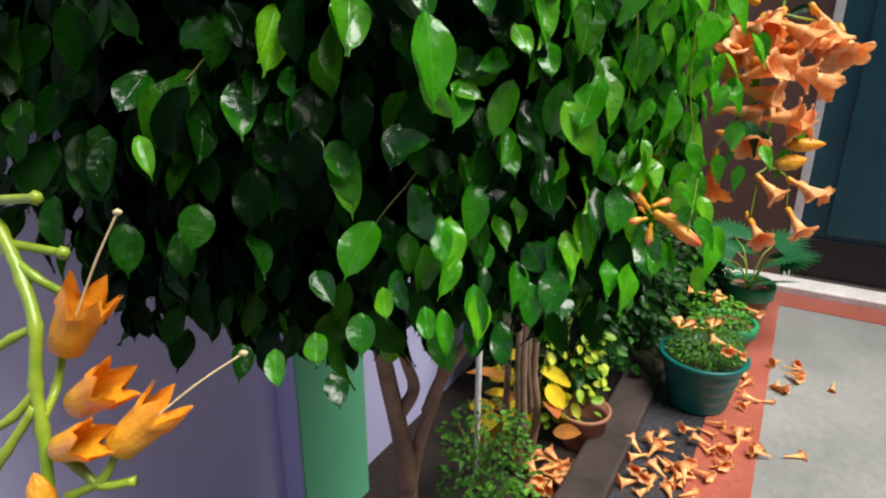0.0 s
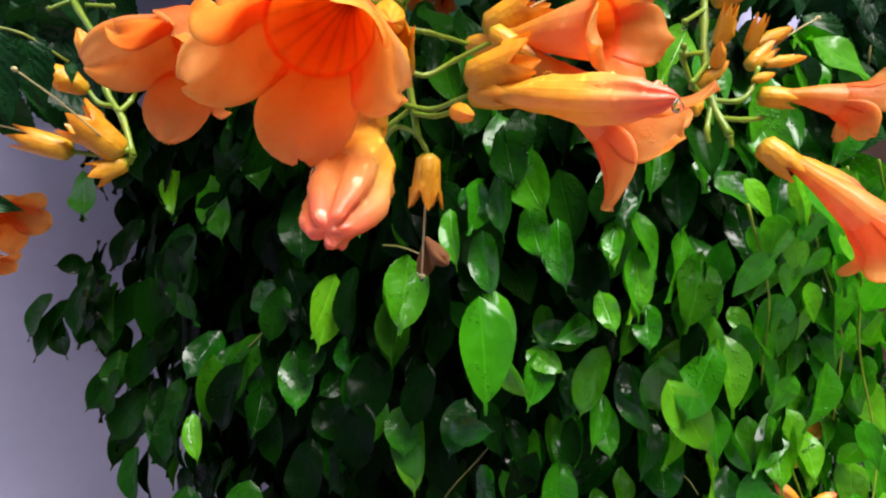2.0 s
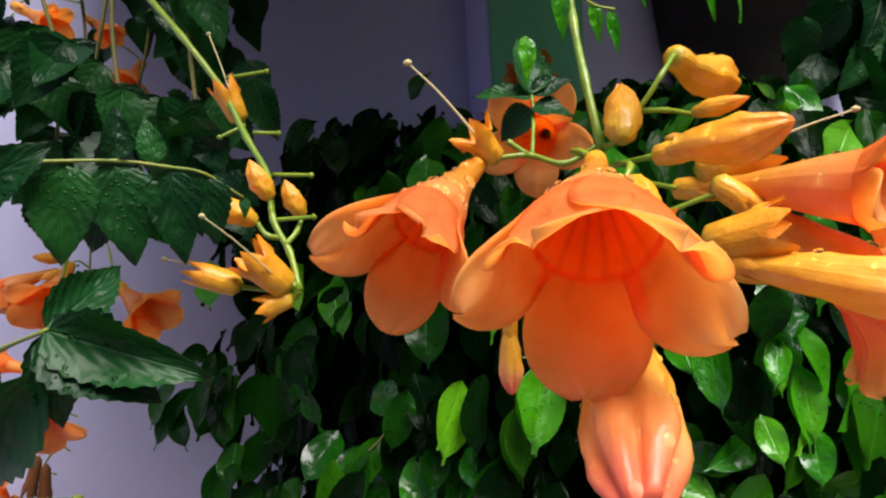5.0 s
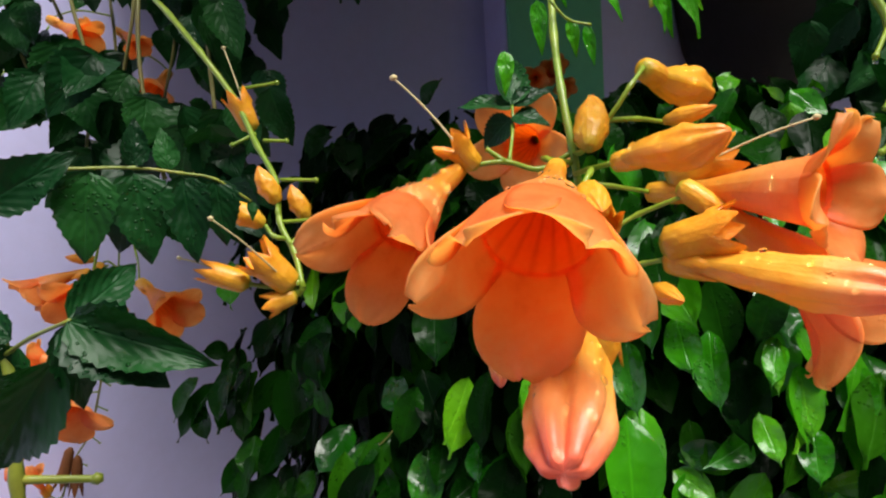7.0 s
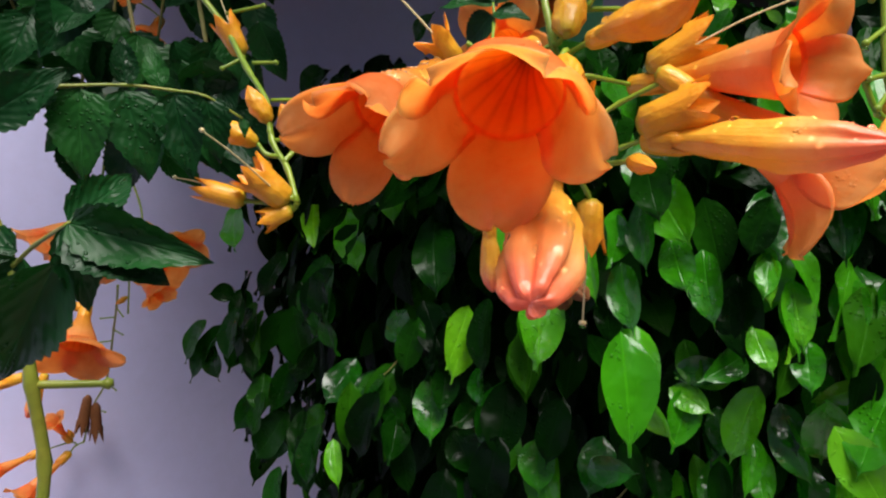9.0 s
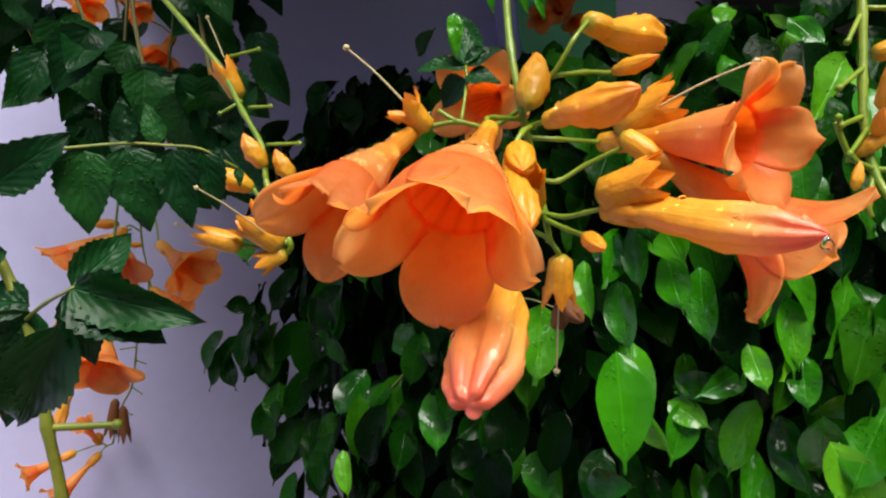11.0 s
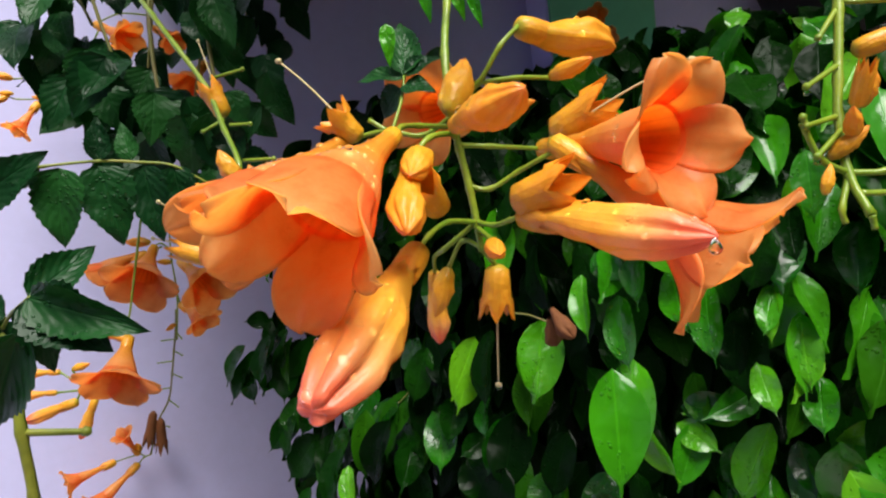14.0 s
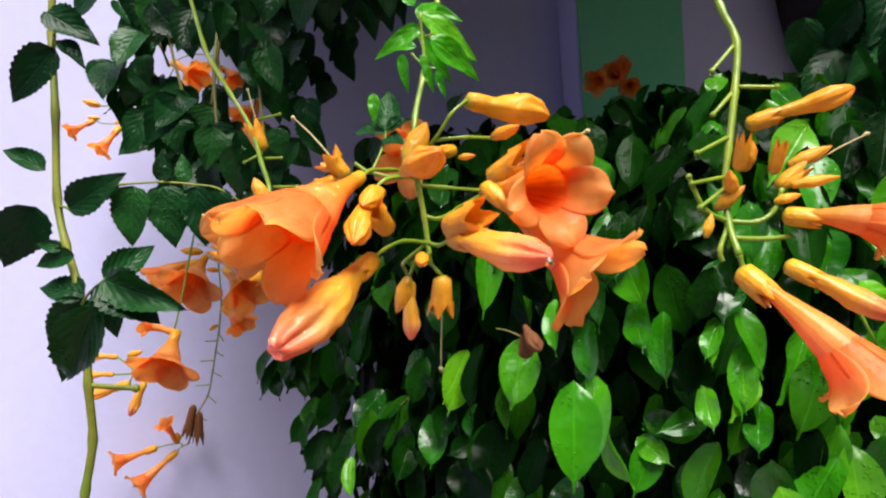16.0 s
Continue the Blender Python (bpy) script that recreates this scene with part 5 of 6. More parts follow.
spent(lean, (-0.1671, 0.4569, 1.7491), (-0.1849, 0.4472, 1.7423), None, 2)
stems(lean, [[(-0.1616, 0.4562, 1.7530), (-0.1660, 0.4575, 1.7490), (-0.1686, 0.4565, 1.7529)], [(-0.1640, 0.4570, 1.7560), (-0.1780, 0.4510, 1.7540), (-0.1926, 0.4444, 1.7565)], [(-0.1800, 0.4670, 1.7820), (-0.1880, 0.4640, 1.7840), (-0.1935, 0.4631, 1.7912)], [(-0.1875, 0.4703, 1.7924), (-0.1900, 0.4720, 1.7990), (-0.1912, 0.4736, 1.8056)], [(-0.1760, 0.4650, 1.7780), (-0.1740, 0.4740, 1.7850), (-0.1746, 0.4809, 1.7930)]], 0.0018, 0.0014)

# ---- near vine shoot with dark leaflets ----
shoot = thing("vine_shoot", (-0.2548, 0.3355, 1.6726), "green vine stem with dark serrated wet leaflets", "vine")
stems(shoot, [[(-0.3130, 0.3730, 2.1000), (-0.3168, 0.3700, 2.0207), (-0.3184, 0.3633, 1.9633), (-0.3055, 0.3542, 1.8939), (-0.2942, 0.3437, 1.8227), (-0.2804, 0.3409, 1.7853), (-0.2661, 0.3412, 1.7488), (-0.2552, 0.3390, 1.7134),
               (-0.2548, 0.3355, 1.6726), (-0.2527, 0.3331, 1.6289), (-0.2578, 0.3252, 1.5896), (-0.2619, 0.3182, 1.5501), (-0.2660, 0.3100, 1.4900)]], 0.0030, 0.0034, shoot_stem_mat)
stub(shoot, (-0.2548, 0.3355, 1.6726), (-0.2284, 0.3601, 1.6663), 0.0024, shoot_stem_mat)
stems(shoot, [[(-0.2620, 0.3400, 1.7350), (-0.2250, 0.3340, 1.7480), (-0.1888, 0.3302, 1.7583)], [(-0.2900, 0.3440, 1.8150), (-0.2740, 0.3420, 1.8140), (-0.2650, 0.3404, 1.8119)],
              [(-0.3120, 0.3590, 1.9300), (-0.2900, 0.3530, 1.9450), (-0.2714, 0.3480, 1.9500)]], 0.0012, 0.0009, shoot_stem_mat)
joint = (-0.1888, 0.3302, 1.7583)
for a, b, w in ((joint, (-0.1308, 0.3551, 1.7347), 0.70), (joint, (-0.1500, 0.3463, 1.7273), 1.15), (joint, (-0.1930, 0.3715, 1.7797), 0.85), (joint, (-0.1936, 0.3356, 1.7130), 0.80), ((-0.1934, 0.3244, 1.7425), (-0.2543, 0.3173, 1.6773), 0.72)):
    leaflet(shoot, a, b, (0.83, -0.55, 0.14), w)
for a, b, w in (((-0.2762, 0.3456, 1.9682), (-0.2455, 0.3684, 1.9429), 0.95), ((-0.2714, 0.3468, 1.9389), (-0.3014, 0.3186, 1.8998), 0.95), ((-0.2679, 0.3503, 1.9452), (-0.2527, 0.3607, 1.9237), 0.9), ((-0.2781, 0.3325, 1.8443), (-0.3054, 0.3120, 1.8648), 0.8),
                ((-0.2854, 0.3238, 1.8162), (-0.3069, 0.3017, 1.7674), 1.0), ((-0.2648, 0.3404, 1.8119), (-0.2315, 0.3699, 1.8373), 0.9), ((-0.2687, 0.3343, 1.7813), (-0.2859, 0.3208, 1.7874), 0.8), ((-0.2619, 0.3394, 1.7761), (-0.2879, 0.3175, 1.7699), 0.8),
                ((-0.2554, 0.3417, 1.7445), (-0.2863, 0.3175, 1.7565), 0.9), ((-0.2538, 0.3426, 1.7399), (-0.2820, 0.3160, 1.7028), 0.95), ((-0.2557, 0.3398, 1.7268), (-0.2720, 0.3216, 1.6752), 0.85)):
    leaflet(shoot, a, b, (0.9, -0.35, 0.3), w)

frond = thing("vine_frond", (-0.2268, 0.3992, 1.8287), "arching compound vine leaf with dark serrated leaflets", "leaf")
stems(frond, [[(-0.2522, 0.3631, 1.8273), (-0.2447, 0.3738, 1.8289), (-0.2268, 0.3992, 1.8287), (-0.2124, 0.4178, 1.8250), (-0.2002, 0.4322, 1.8206), (-0.1890, 0.4481, 1.8065)]], 0.0011, 0.0007, shoot_stem_mat)
for a, b, w in (((-0.2462, 0.3729, 1.8302), (-0.2678, 0.3476, 1.8166), 0.95), ((-0.2381, 0.3808, 1.8269), (-0.2391, 0.3700, 1.7788), 1.0), ((-0.2269, 0.3988, 1.8261), (-0.2165, 0.3984, 1.7759), 1.0), ((-0.2119, 0.4191, 1.8229), (-0.2044, 0.4168, 1.7730), 0.9),
                ((-0.2011, 0.4328, 1.8207), (-0.1956, 0.4320, 1.7817), 0.9), ((-0.1890, 0.4481, 1.8065), (-0.1878, 0.4472, 1.7947), 0.9), ((-0.2268, 0.3993, 1.8290), (-0.2273, 0.4034, 1.8574), 0.95), ((-0.2160, 0.4142, 1.8268), (-0.2212, 0.4145, 1.8526), 0.9)):
    leaflet(frond, a, b, (0.8, -0.6, 0.3), w)

# ---- vine against the wall, with smaller clusters in the shade ----
def hides_flower(p):
    """Whether a leaf here would hide the open flowers behind it from the camera; such leaves are left out."""
    for f in ((-0.79, 0.75, 2.072), (-0.704, 0.825, 1.985), (-0.735, 0.796, 2.062)):
        way = (Vector((0.18, 0.15, 1.80)) - Vector(f)).normalized()
        gap = p - Vector(f)
        if gap.dot(way) > -0.02 and (gap - way * gap.dot(way)).length < 0.042:
            return True
    return False


wallvine = thing("wall_vine", (-0.5635, 0.6740, 2.0708), "shaded mass of dark vine leaves hanging before the wall", "vine")
hang = random.Random(23)
lines = [[(-0.5705, 0.6674, 2.3560), (-0.6226, 0.6592, 2.1973), (-0.5789, 0.6125, 2.0644), (-0.5546, 0.6115, 1.9505), (-0.5516, 0.5899, 1.8485)], [(-0.4783, 0.6876, 2.3249), (-0.5037, 0.6660, 2.1474), (-0.4749, 0.6128, 1.9965), (-0.4512, 0.5945, 1.8903), (-0.4380, 0.5970, 1.8350)],
         [(-0.4072, 0.6844, 2.2583), (-0.4107, 0.6602, 2.1052), (-0.3901, 0.6224, 1.9806), (-0.3753, 0.6087, 1.8812), (-0.3700, 0.6030, 1.8350)], [(-0.6614, 0.6477, 2.3055), (-0.7132, 0.6529, 2.2061), (-0.6534, 0.6285, 2.1009), (-0.6134, 0.6257, 2.0260)],
         [(-0.3280, 0.6909, 2.2291), (-0.3510, 0.6912, 2.1429), (-0.3560, 0.6788, 2.0867)], [(-0.2434, 0.7021, 2.1996), (-0.2656, 0.6958, 2.1167), (-0.2694, 0.6843, 2.0695)], [(-0.7251, 0.6562, 2.1954), (-0.7399, 0.6397, 2.1035), (-0.7256, 0.6394, 2.0237), (-0.7044, 0.6446, 1.9648)]]
stems(wallvine, lines, 0.0026, 0.0018, dark_stem_mat)
for line in lines:
    pts = spline(line, 8)
    for p in pts[6:]:
        for k in range(1 + (hang.random() < 0.6)):
            b = p + Vector((hang.gauss(0, 0.025), hang.gauss(0, 0.025), hang.gauss(0, 0.02)))
            tip = b + Vector((hang.gauss(0, 0.022), hang.gauss(0, 0.022), -0.036 - hang.random() * 0.026))
            if not hides_flower((b + tip) / 2):
                leaflet(wallvine, b, tip, (0.8 + hang.gauss(0, 0.3), -0.6 + hang.gauss(0, 0.3), 0.35), 1.1)


def small_cluster(place_, label, flowers, buds_, twigs=()):
    c = thing("trumpet_flower_cluster", place_, label, "flowers", "trumpet vine clusters")
    for f in flowers:
        flower(c, *f)
    for b in buds_:
        bud(c, *b)
    stems(c, twigs, 0.0014, 0.0011)
    return c


small_cluster((-0.6863, 0.7153, 1.7197), "orange trumpet flowers hanging close to the lavender wall",
              [((-0.7053, 0.7042, 1.7373), (-0.6650, 0.6400, 1.6800), 0, 0, -0.09, 1.55), ((-0.7140, 0.6965, 1.7285), (-0.7501, 0.6361, 1.7010), 2, 20, -0.09, 1.2), ((-0.6783, 0.7099, 1.6480), (-0.6301, 0.7104, 1.6194), 1, 0, -0.065, 1.2), ((-0.5595, 0.6491, 1.7235), (-0.4953, 0.6403, 1.6891), 0, 0, -0.085, 1.15)],
              [((-0.7100, 0.7017, 1.7431), (-0.7413, 0.6801, 1.7499), 3, 0, 0.9), ((-0.6870, 0.7153, 1.7100), (-0.7010, 0.7000, 1.7150), 3), ((-0.6830, 0.7010, 1.6200), (-0.6950, 0.6900, 1.6120), 3)],
              [[(-0.6500, 0.7250, 1.9000), (-0.6750, 0.7200, 1.8000), (-0.6863, 0.7153, 1.7197), (-0.6813, 0.7102, 1.6637), (-0.6837, 0.6979, 1.5962)], [(-0.6870, 0.7160, 1.7300), (-0.6960, 0.7090, 1.7400), (-0.7053, 0.7042, 1.7373)], [(-0.6960, 0.7090, 1.7350), (-0.7140, 0.6965, 1.7285)],
               [(-0.6813, 0.7102, 1.6637), (-0.6783, 0.7099, 1.6480)], [(-0.6700, 0.7200, 1.8100), (-0.6000, 0.6800, 1.7500), (-0.5595, 0.6491, 1.7235)]])
small_cluster((-0.5789, 0.5699, 1.6406), "open orange trumpet flower with a spray of slim yellow buds",
              [((-0.5741, 0.5741, 1.6454), (-0.5480, 0.5330, 1.5960), 0, 0, -0.075, 1.7), ((-0.5732, 0.5739, 1.6397), (-0.6071, 0.5518, 1.6556), 4, 0, -0.055, 1.1)],
              [((-0.6432, 0.5190, 1.6128), (-0.6775, 0.4950, 1.6184), 2, 0, 1.2), ((-0.6469, 0.5126, 1.5890), (-0.6784, 0.4902, 1.5921), 2, 0, 1.2), ((-0.6273, 0.5247, 1.5754), (-0.6808, 0.4835, 1.5597), 0, 0, 0.8), ((-0.6100, 0.5373, 1.5760), (-0.6260, 0.5185, 1.5299), 0, 0, 1.0), ((-0.6316, 0.5276, 1.6144), (-0.6142, 0.5409, 1.6185), 3)],
              [[(-0.5600, 0.6300, 1.8500), (-0.5640, 0.6000, 1.7500), (-0.5789, 0.5699, 1.6406), (-0.6000, 0.5500, 1.6100), (-0.6209, 0.5318, 1.5917), (-0.6300, 0.5250, 1.5760)], [(-0.6209, 0.5318, 1.5917), (-0.6432, 0.5190, 1.6128)], [(-0.6250, 0.5290, 1.5880), (-0.6469, 0.5126, 1.5890)],
               [(-0.6209, 0.5318, 1.5917), (-0.6100, 0.5373, 1.5760)], [(-0.6209, 0.5318, 1.5917), (-0.6316, 0.5276, 1.6144)]])
small_cluster((-0.9428, 0.7370, 1.3534), "narrow orange trumpet flowers low beside the lavender wall",
              [((-0.9528, 0.6997, 1.3561), (-0.9737, 0.6235, 1.3491), 4, 0, 1.0, 0.85), ((-0.9428, 0.7370, 1.3534), (-0.9350, 0.7106, 1.4050), 4, 20, 1.0, 0.95), ((-0.9442, 0.7345, 1.3375), (-0.9565, 0.6533, 1.2944), 4, 0, 1.0, 0.85)], [((-0.9400, 0.7400, 1.3600), (-0.9330, 0.7300, 1.3800), 3)],
              [[(-0.9336, 0.7529, 1.3474), (-0.9400, 0.7420, 1.3450), (-0.9442, 0.7345, 1.3375)], [(-0.9380, 0.7450, 1.3450), (-0.9428, 0.7370, 1.3534), (-0.9528, 0.6997, 1.3561)]])
small_cluster((-0.9044, 0.6836, 1.9898), "two drooping orange trumpet flowers with yellow buds on thin stalks",
              [((-0.9072, 0.6787, 1.9811), (-0.9081, 0.6371, 1.9369), 4, 0, 1.0, 1.0), ((-0.9276, 0.6433, 1.9933), (-0.9293, 0.6004, 1.9715), 4, 0, 1.0, 1.0)],
              [((-0.9214, 0.6542, 2.0191), (-0.9357, 0.6294, 2.0297), 3), ((-0.8943, 0.7010, 2.0564), (-0.9082, 0.6770, 2.0692), 3), ((-0.8911, 0.7066, 2.0696), (-0.8992, 0.6925, 2.0899), 3), ((-0.9200, 0.6500, 1.9960), (-0.9330, 0.6330, 1.9990), 3), ((-0.9000, 0.6900, 1.9850), (-0.9100, 0.6700, 1.9900), 3)],
              [[(-0.8600, 0.7700, 2.0900), (-0.8860, 0.7555, 2.0535), (-0.8945, 0.7207, 2.0209), (-0.9044, 0.6836, 1.9898), (-0.9204, 0.6559, 1.9877), (-0.9276, 0.6433, 1.9933)], [(-0.8860, 0.7555, 2.0535), (-0.8935, 0.7424, 2.0867), (-0.8911, 0.7066, 2.0696)], [(-0.8900, 0.7400, 2.0400), (-0.8943, 0.7010, 2.0564)], [(-0.8945, 0.7207, 2.0209), (-0.9214, 0.6542, 2.0191)],
               [(-0.9000, 0.7000, 2.0020), (-0.9072, 0.6787, 1.9811)]])
small_cluster((-0.7475, 0.7954, 2.0719), "small orange trumpet flowers shaded by dark vine leaves",
              [((-0.8225, 0.7453, 2.0888), (-0.7712, 0.7542, 2.0603), 4, 0, -0.085, 1.15), ((-0.7132, 0.8546, 2.0148), (-0.6970, 0.8027, 1.9689), 0, 0, -0.08, 1.15), ((-0.7475, 0.7954, 2.0719), (-0.7235, 0.7968, 2.0534), 1, 0, -0.06, 1.1)], [],
              [[(-0.7700, 0.8200, 2.2000), (-0.7475, 0.7954, 2.0719), (-0.7200, 0.8400, 2.0300), (-0.7132, 0.8546, 2.0148)], [(-0.7475, 0.7954, 2.0900), (-0.7900, 0.7700, 2.1000), (-0.8225, 0.7453, 2.0888)]])
small_cluster((-0.2952, 1.4691, 2.0508), "bunch of dull orange trumpet flowers behind the bush", [((-0.3094, 1.5450, 2.0364), (-0.2904, 1.4579, 2.0485), 2, 0, 0.8, 1.0), ((-0.2932, 1.5712, 2.0359), (-0.2677, 1.4995, 2.0119), 1, 0, 0.8, 1.0), ((-0.3324, 1.5061, 2.0495), (-0.3145, 1.4215, 2.0251), 0, 0, 0.8, 1.0), ((-0.3077, 1.5447, 2.0617), (-0.2743, 1.4825, 2.0627), 1, 30, 0.8, 1.0)], [], [])

top_sprig = thing("vine_sprig", (0.0179, 0.4501, 1.9132), "fresh light green vine leaves high on the hanging stem", "leaf")
for a, b in (((0.0439, 0.4210, 1.8939), (0.0241, 0.4004, 1.8779)), ((0.0438, 0.4186, 1.8974), (0.0466, 0.4374, 1.9138)), ((0.0449, 0.4203, 1.9009), (0.0687, 0.4410, 1.8741)), ((0.0452, 0.4209, 1.8871), (0.0565, 0.4288, 1.8610)), ((0.0502, 0.4112, 1.8753), (0.0545, 0.4136, 1.8597)), ((0.0538, 0.4154, 1.8841), (0.0709, 0.4421, 1.8628)), ((0.0386, 0.4230, 1.9066), (0.0202, 0.4285, 1.9256)), ((0.0360, 0.4339, 1.9094), (0.0572, 0.4432, 1.8987))):
    leaflet(top_sprig, a, b, (0.7, -0.7, 0.4), 1.1, True)
for a, b in (((-0.0116, 0.4651, 1.8959), (-0.0093, 0.4642, 1.8694)), ((-0.0222, 0.4454, 1.8697), (-0.0193, 0.4397, 1.8496)), ((0.0092, 0.4758, 1.8824), (0.0136, 0.4766, 1.8631)), ((0.0023, 0.4722, 1.8858), (0.0062, 0.4729, 1.8682)), ((-0.0093, 0.4784, 1.9020), (-0.0316, 0.4660, 1.9046)), ((0.0141, 0.4921, 1.9057), (0.0253, 0.4967, 1.8877)), ((-0.0077, 0.4804, 1.9131), (-0.0006, 0.4828, 1.8948))):
    leaflet(top_sprig, a, b, (0.5, -0.8, 0.4), 1.1, True)
stems(top_sprig, [[(-0.0059, 0.4685, 1.8955), (0.0017, 0.4719, 1.8858), (0.0118, 0.4773, 1.8828)], [(-0.0084, 0.4795, 1.9072), (0.0025, 0.4859, 1.9095), (0.0153, 0.4928, 1.9056)]], 0.0008, 0.0006)
stems(top_sprig, [[(0.0446, 0.4200, 1.9009), (0.0460, 0.4186, 1.8834), (0.0479, 0.4165, 1.8705)]], 0.001, 0.0008)

# ---- cluster that dips in at the very start ----
low = thing("trumpet_flower_cluster", (-0.1705, 0.2271, 1.4725), "yellow-orange spent calyces on thick bright green stalks", "flowers", "trumpet vine clusters")
stems(low, [[(-0.2089, 0.2610, 1.5362), (-0.1826, 0.2426, 1.5142), (-0.1698, 0.2308, 1.4963), (-0.1613, 0.2199, 1.4814), (-0.1610, 0.2119, 1.4605), (-0.1579, 0.2054, 1.4437), (-0.1540, 0.1942, 1.4147)]], 0.0028, 0.0024)
stems(low, [[(-0.1825, 0.2402, 1.5076), (-0.1653, 0.2318, 1.4985), (-0.1568, 0.2338, 1.4906)], [(-0.1613, 0.2199, 1.4814), (-0.1706, 0.2182, 1.4773), (-0.1838, 0.2147, 1.4690)], [(-0.1604, 0.2111, 1.4583), (-0.1701, 0.2069, 1.4480), (-0.1811, 0.2044, 1.4418)], [(-0.1579, 0.2071, 1.4479), (-0.1592, 0.2204, 1.4531), (-0.1564, 0.2259, 1.4685)],
            [(-0.1555, 0.2031, 1.4375), (-0.1431, 0.2000, 1.4291), (-0.1342, 0.1976, 1.4228), (-0.1208, 0.1984, 1.4244)], [(-0.1474, 0.1958, 1.4188), (-0.1342, 0.1985, 1.4249), (-0.1288, 0.2026, 1.4352)], [(-0.1608, 0.2086, 1.4521), (-0.1721, 0.2020, 1.4356), (-0.1785, 0.1980, 1.4253)]], 0.0020, 0.0018)
stub(low, (-0.1873, 0.2471, 1.5263), (-0.1619, 0.2383, 1.5299), 0.0022)
stub(low, (-0.1779, 0.2409, 1.5093), (-0.1564, 0.2393, 1.5060), 0.0022)
spent(low, (-0.1564, 0.2253, 1.4668), (-0.1385, 0.2257, 1.4972), (-0.1288, 0.2357, 1.5248), 2, 0.88)
spent(low, (-0.1299, 0.2024, 1.4348), (-0.1061, 0.2110, 1.4553), (-0.0787, 0.2170, 1.4716), 2, 0.85)
spent(low, (-0.1518, 0.2179, 1.4460), (-0.1270, 0.2124, 1.4628), None, 2, 0.9)
spent(low, (-0.1522, 0.2027, 1.4364), (-0.1300, 0.1953, 1.4470), None, 2, 0.9)
bud(low, (-0.1550, 0.1925, 1.4105), (-0.1566, 0.1953, 1.4316), 3, 0, 1.1)

# ---- clusters over the pots ----
# The pale copies stand in for the brighter light on this bunch.
far = thing("trumpet_flower_cluster", (0.5914, 1.2010, 1.4852), "heavy bunch of pale orange trumpet flowers over the pots", "flowers", "trumpet vine clusters")
flower(far, (0.5107, 1.1901, 1.4453), (0.5859, 1.1623, 1.4387), 1, 0, -0.095, 0.90, pale=True)
flower(far, (0.5808, 1.1817, 1.4307), (0.6610, 1.1557, 1.4356), 3, 20, -0.095, 1.00, pale=True)
flower(far, (0.5502, 1.2028, 1.4851), (0.6055, 1.1525, 1.4751), 0, 0, -0.095, 1.00, pale=True)
flower(far, (0.6281, 1.2426, 1.6039), (0.6708, 1.2054, 1.5764), 1, 0, -0.095, 1.00, pale=True)
flower(far, (0.6122, 1.2145, 1.5249), (0.6729, 1.1812, 1.5085), 0, 40, -0.095, 0.95, pale=True)
flower(far, (0.7878, 1.3012, 1.5980), (0.7881, 1.2539, 1.5552), 3, 0, -0.095, 1.10, pale=True)
flower(far, (0.7550, 1.2981, 1.5875), (0.7583, 1.2535, 1.5521), 0, 0, -0.095, 1.00, pale=True)
flower(far, (0.5920, 1.2370, 1.5843), (0.5262, 1.1877, 1.5316), 0, 0, -0.095, 1.00, pale=True)
flower(far, (0.6519, 1.2560, 1.6255), (0.6067, 1.2034, 1.5846), 2, 0, -0.095, 0.90, pale=True)
flower(far, (0.6987, 1.2583, 1.6354), (0.7244, 1.2508, 1.6029), 1, 0, -0.095, 0.90, pale=True)
flower(far, (0.5916, 1.2118, 1.5149), (0.5664, 1.1912, 1.5461), 0, 10, -0.095, 1.00, pale=True)
flower(far, (0.6027, 1.2547, 1.6337), (0.5822, 1.2592, 1.6438), 0, 10, -0.095, 1.00, pale=True)
flower(far, (0.6221, 1.1925, 1.4656), (0.6668, 1.1578, 1.4117), 4, 10, -0.095, 1.20, pale=True)
for a, b in (((0.6317, 1.1493, 1.3470), (0.6993, 1.1590, 1.3567)), ((0.5497, 1.1722, 1.4008), (0.5188, 1.1760, 1.4076)), ((0.5600, 1.1682, 1.3910), (0.5857, 1.1653, 1.3862)), ((0.6785, 1.1720, 1.3914), (0.6577, 1.1665, 1.3743)), ((0.6128, 1.2488, 1.6188), (0.6023, 1.2347, 1.5792))):
    bud(far, a, b, 3)
flower(far, (0.5853, 1.3074, 1.3505), (0.5656, 1.2559, 1.2665), 3, 0, 1.05, 1.0)
stems(far, [[(0.6770, 1.3611, 1.9303), (0.6569, 1.2806, 1.6952), (0.6468, 1.2526, 1.6156), (0.6173, 1.2178, 1.5347), (0.5964, 1.1935, 1.4655), (0.6012, 1.1683, 1.3962), (0.6214, 1.1462, 1.3370)], [(0.5964, 1.1935, 1.4655), (0.5500, 1.1919, 1.4553), (0.5107, 1.1901, 1.4453)], [(0.5964, 1.1935, 1.4655), (0.5498, 1.1776, 1.4157), (0.5853, 1.3074, 1.3505)], [(0.6468, 1.2526, 1.6156), (0.6987, 1.2476, 1.6056), (0.7878, 1.3012, 1.5980)]], 0.0028, 0.002)
for a, b in (((0.5507, 1.1289, 1.4334), (0.5750, 1.1057, 1.3720)), ((0.4775, 1.1772, 1.5565), (0.5067, 1.1515, 1.4901)), ((0.5566, 1.1873, 1.5945), (0.5877, 1.1667, 1.5423)), ((0.6115, 1.1715, 1.4062), (0.5958, 1.1543, 1.3566)), ((0.6987, 1.2547, 1.6255), (0.6571, 1.2523, 1.6156))):
    leaflet(far, a, b, (0.2, -0.8, 0.5), 0.8)
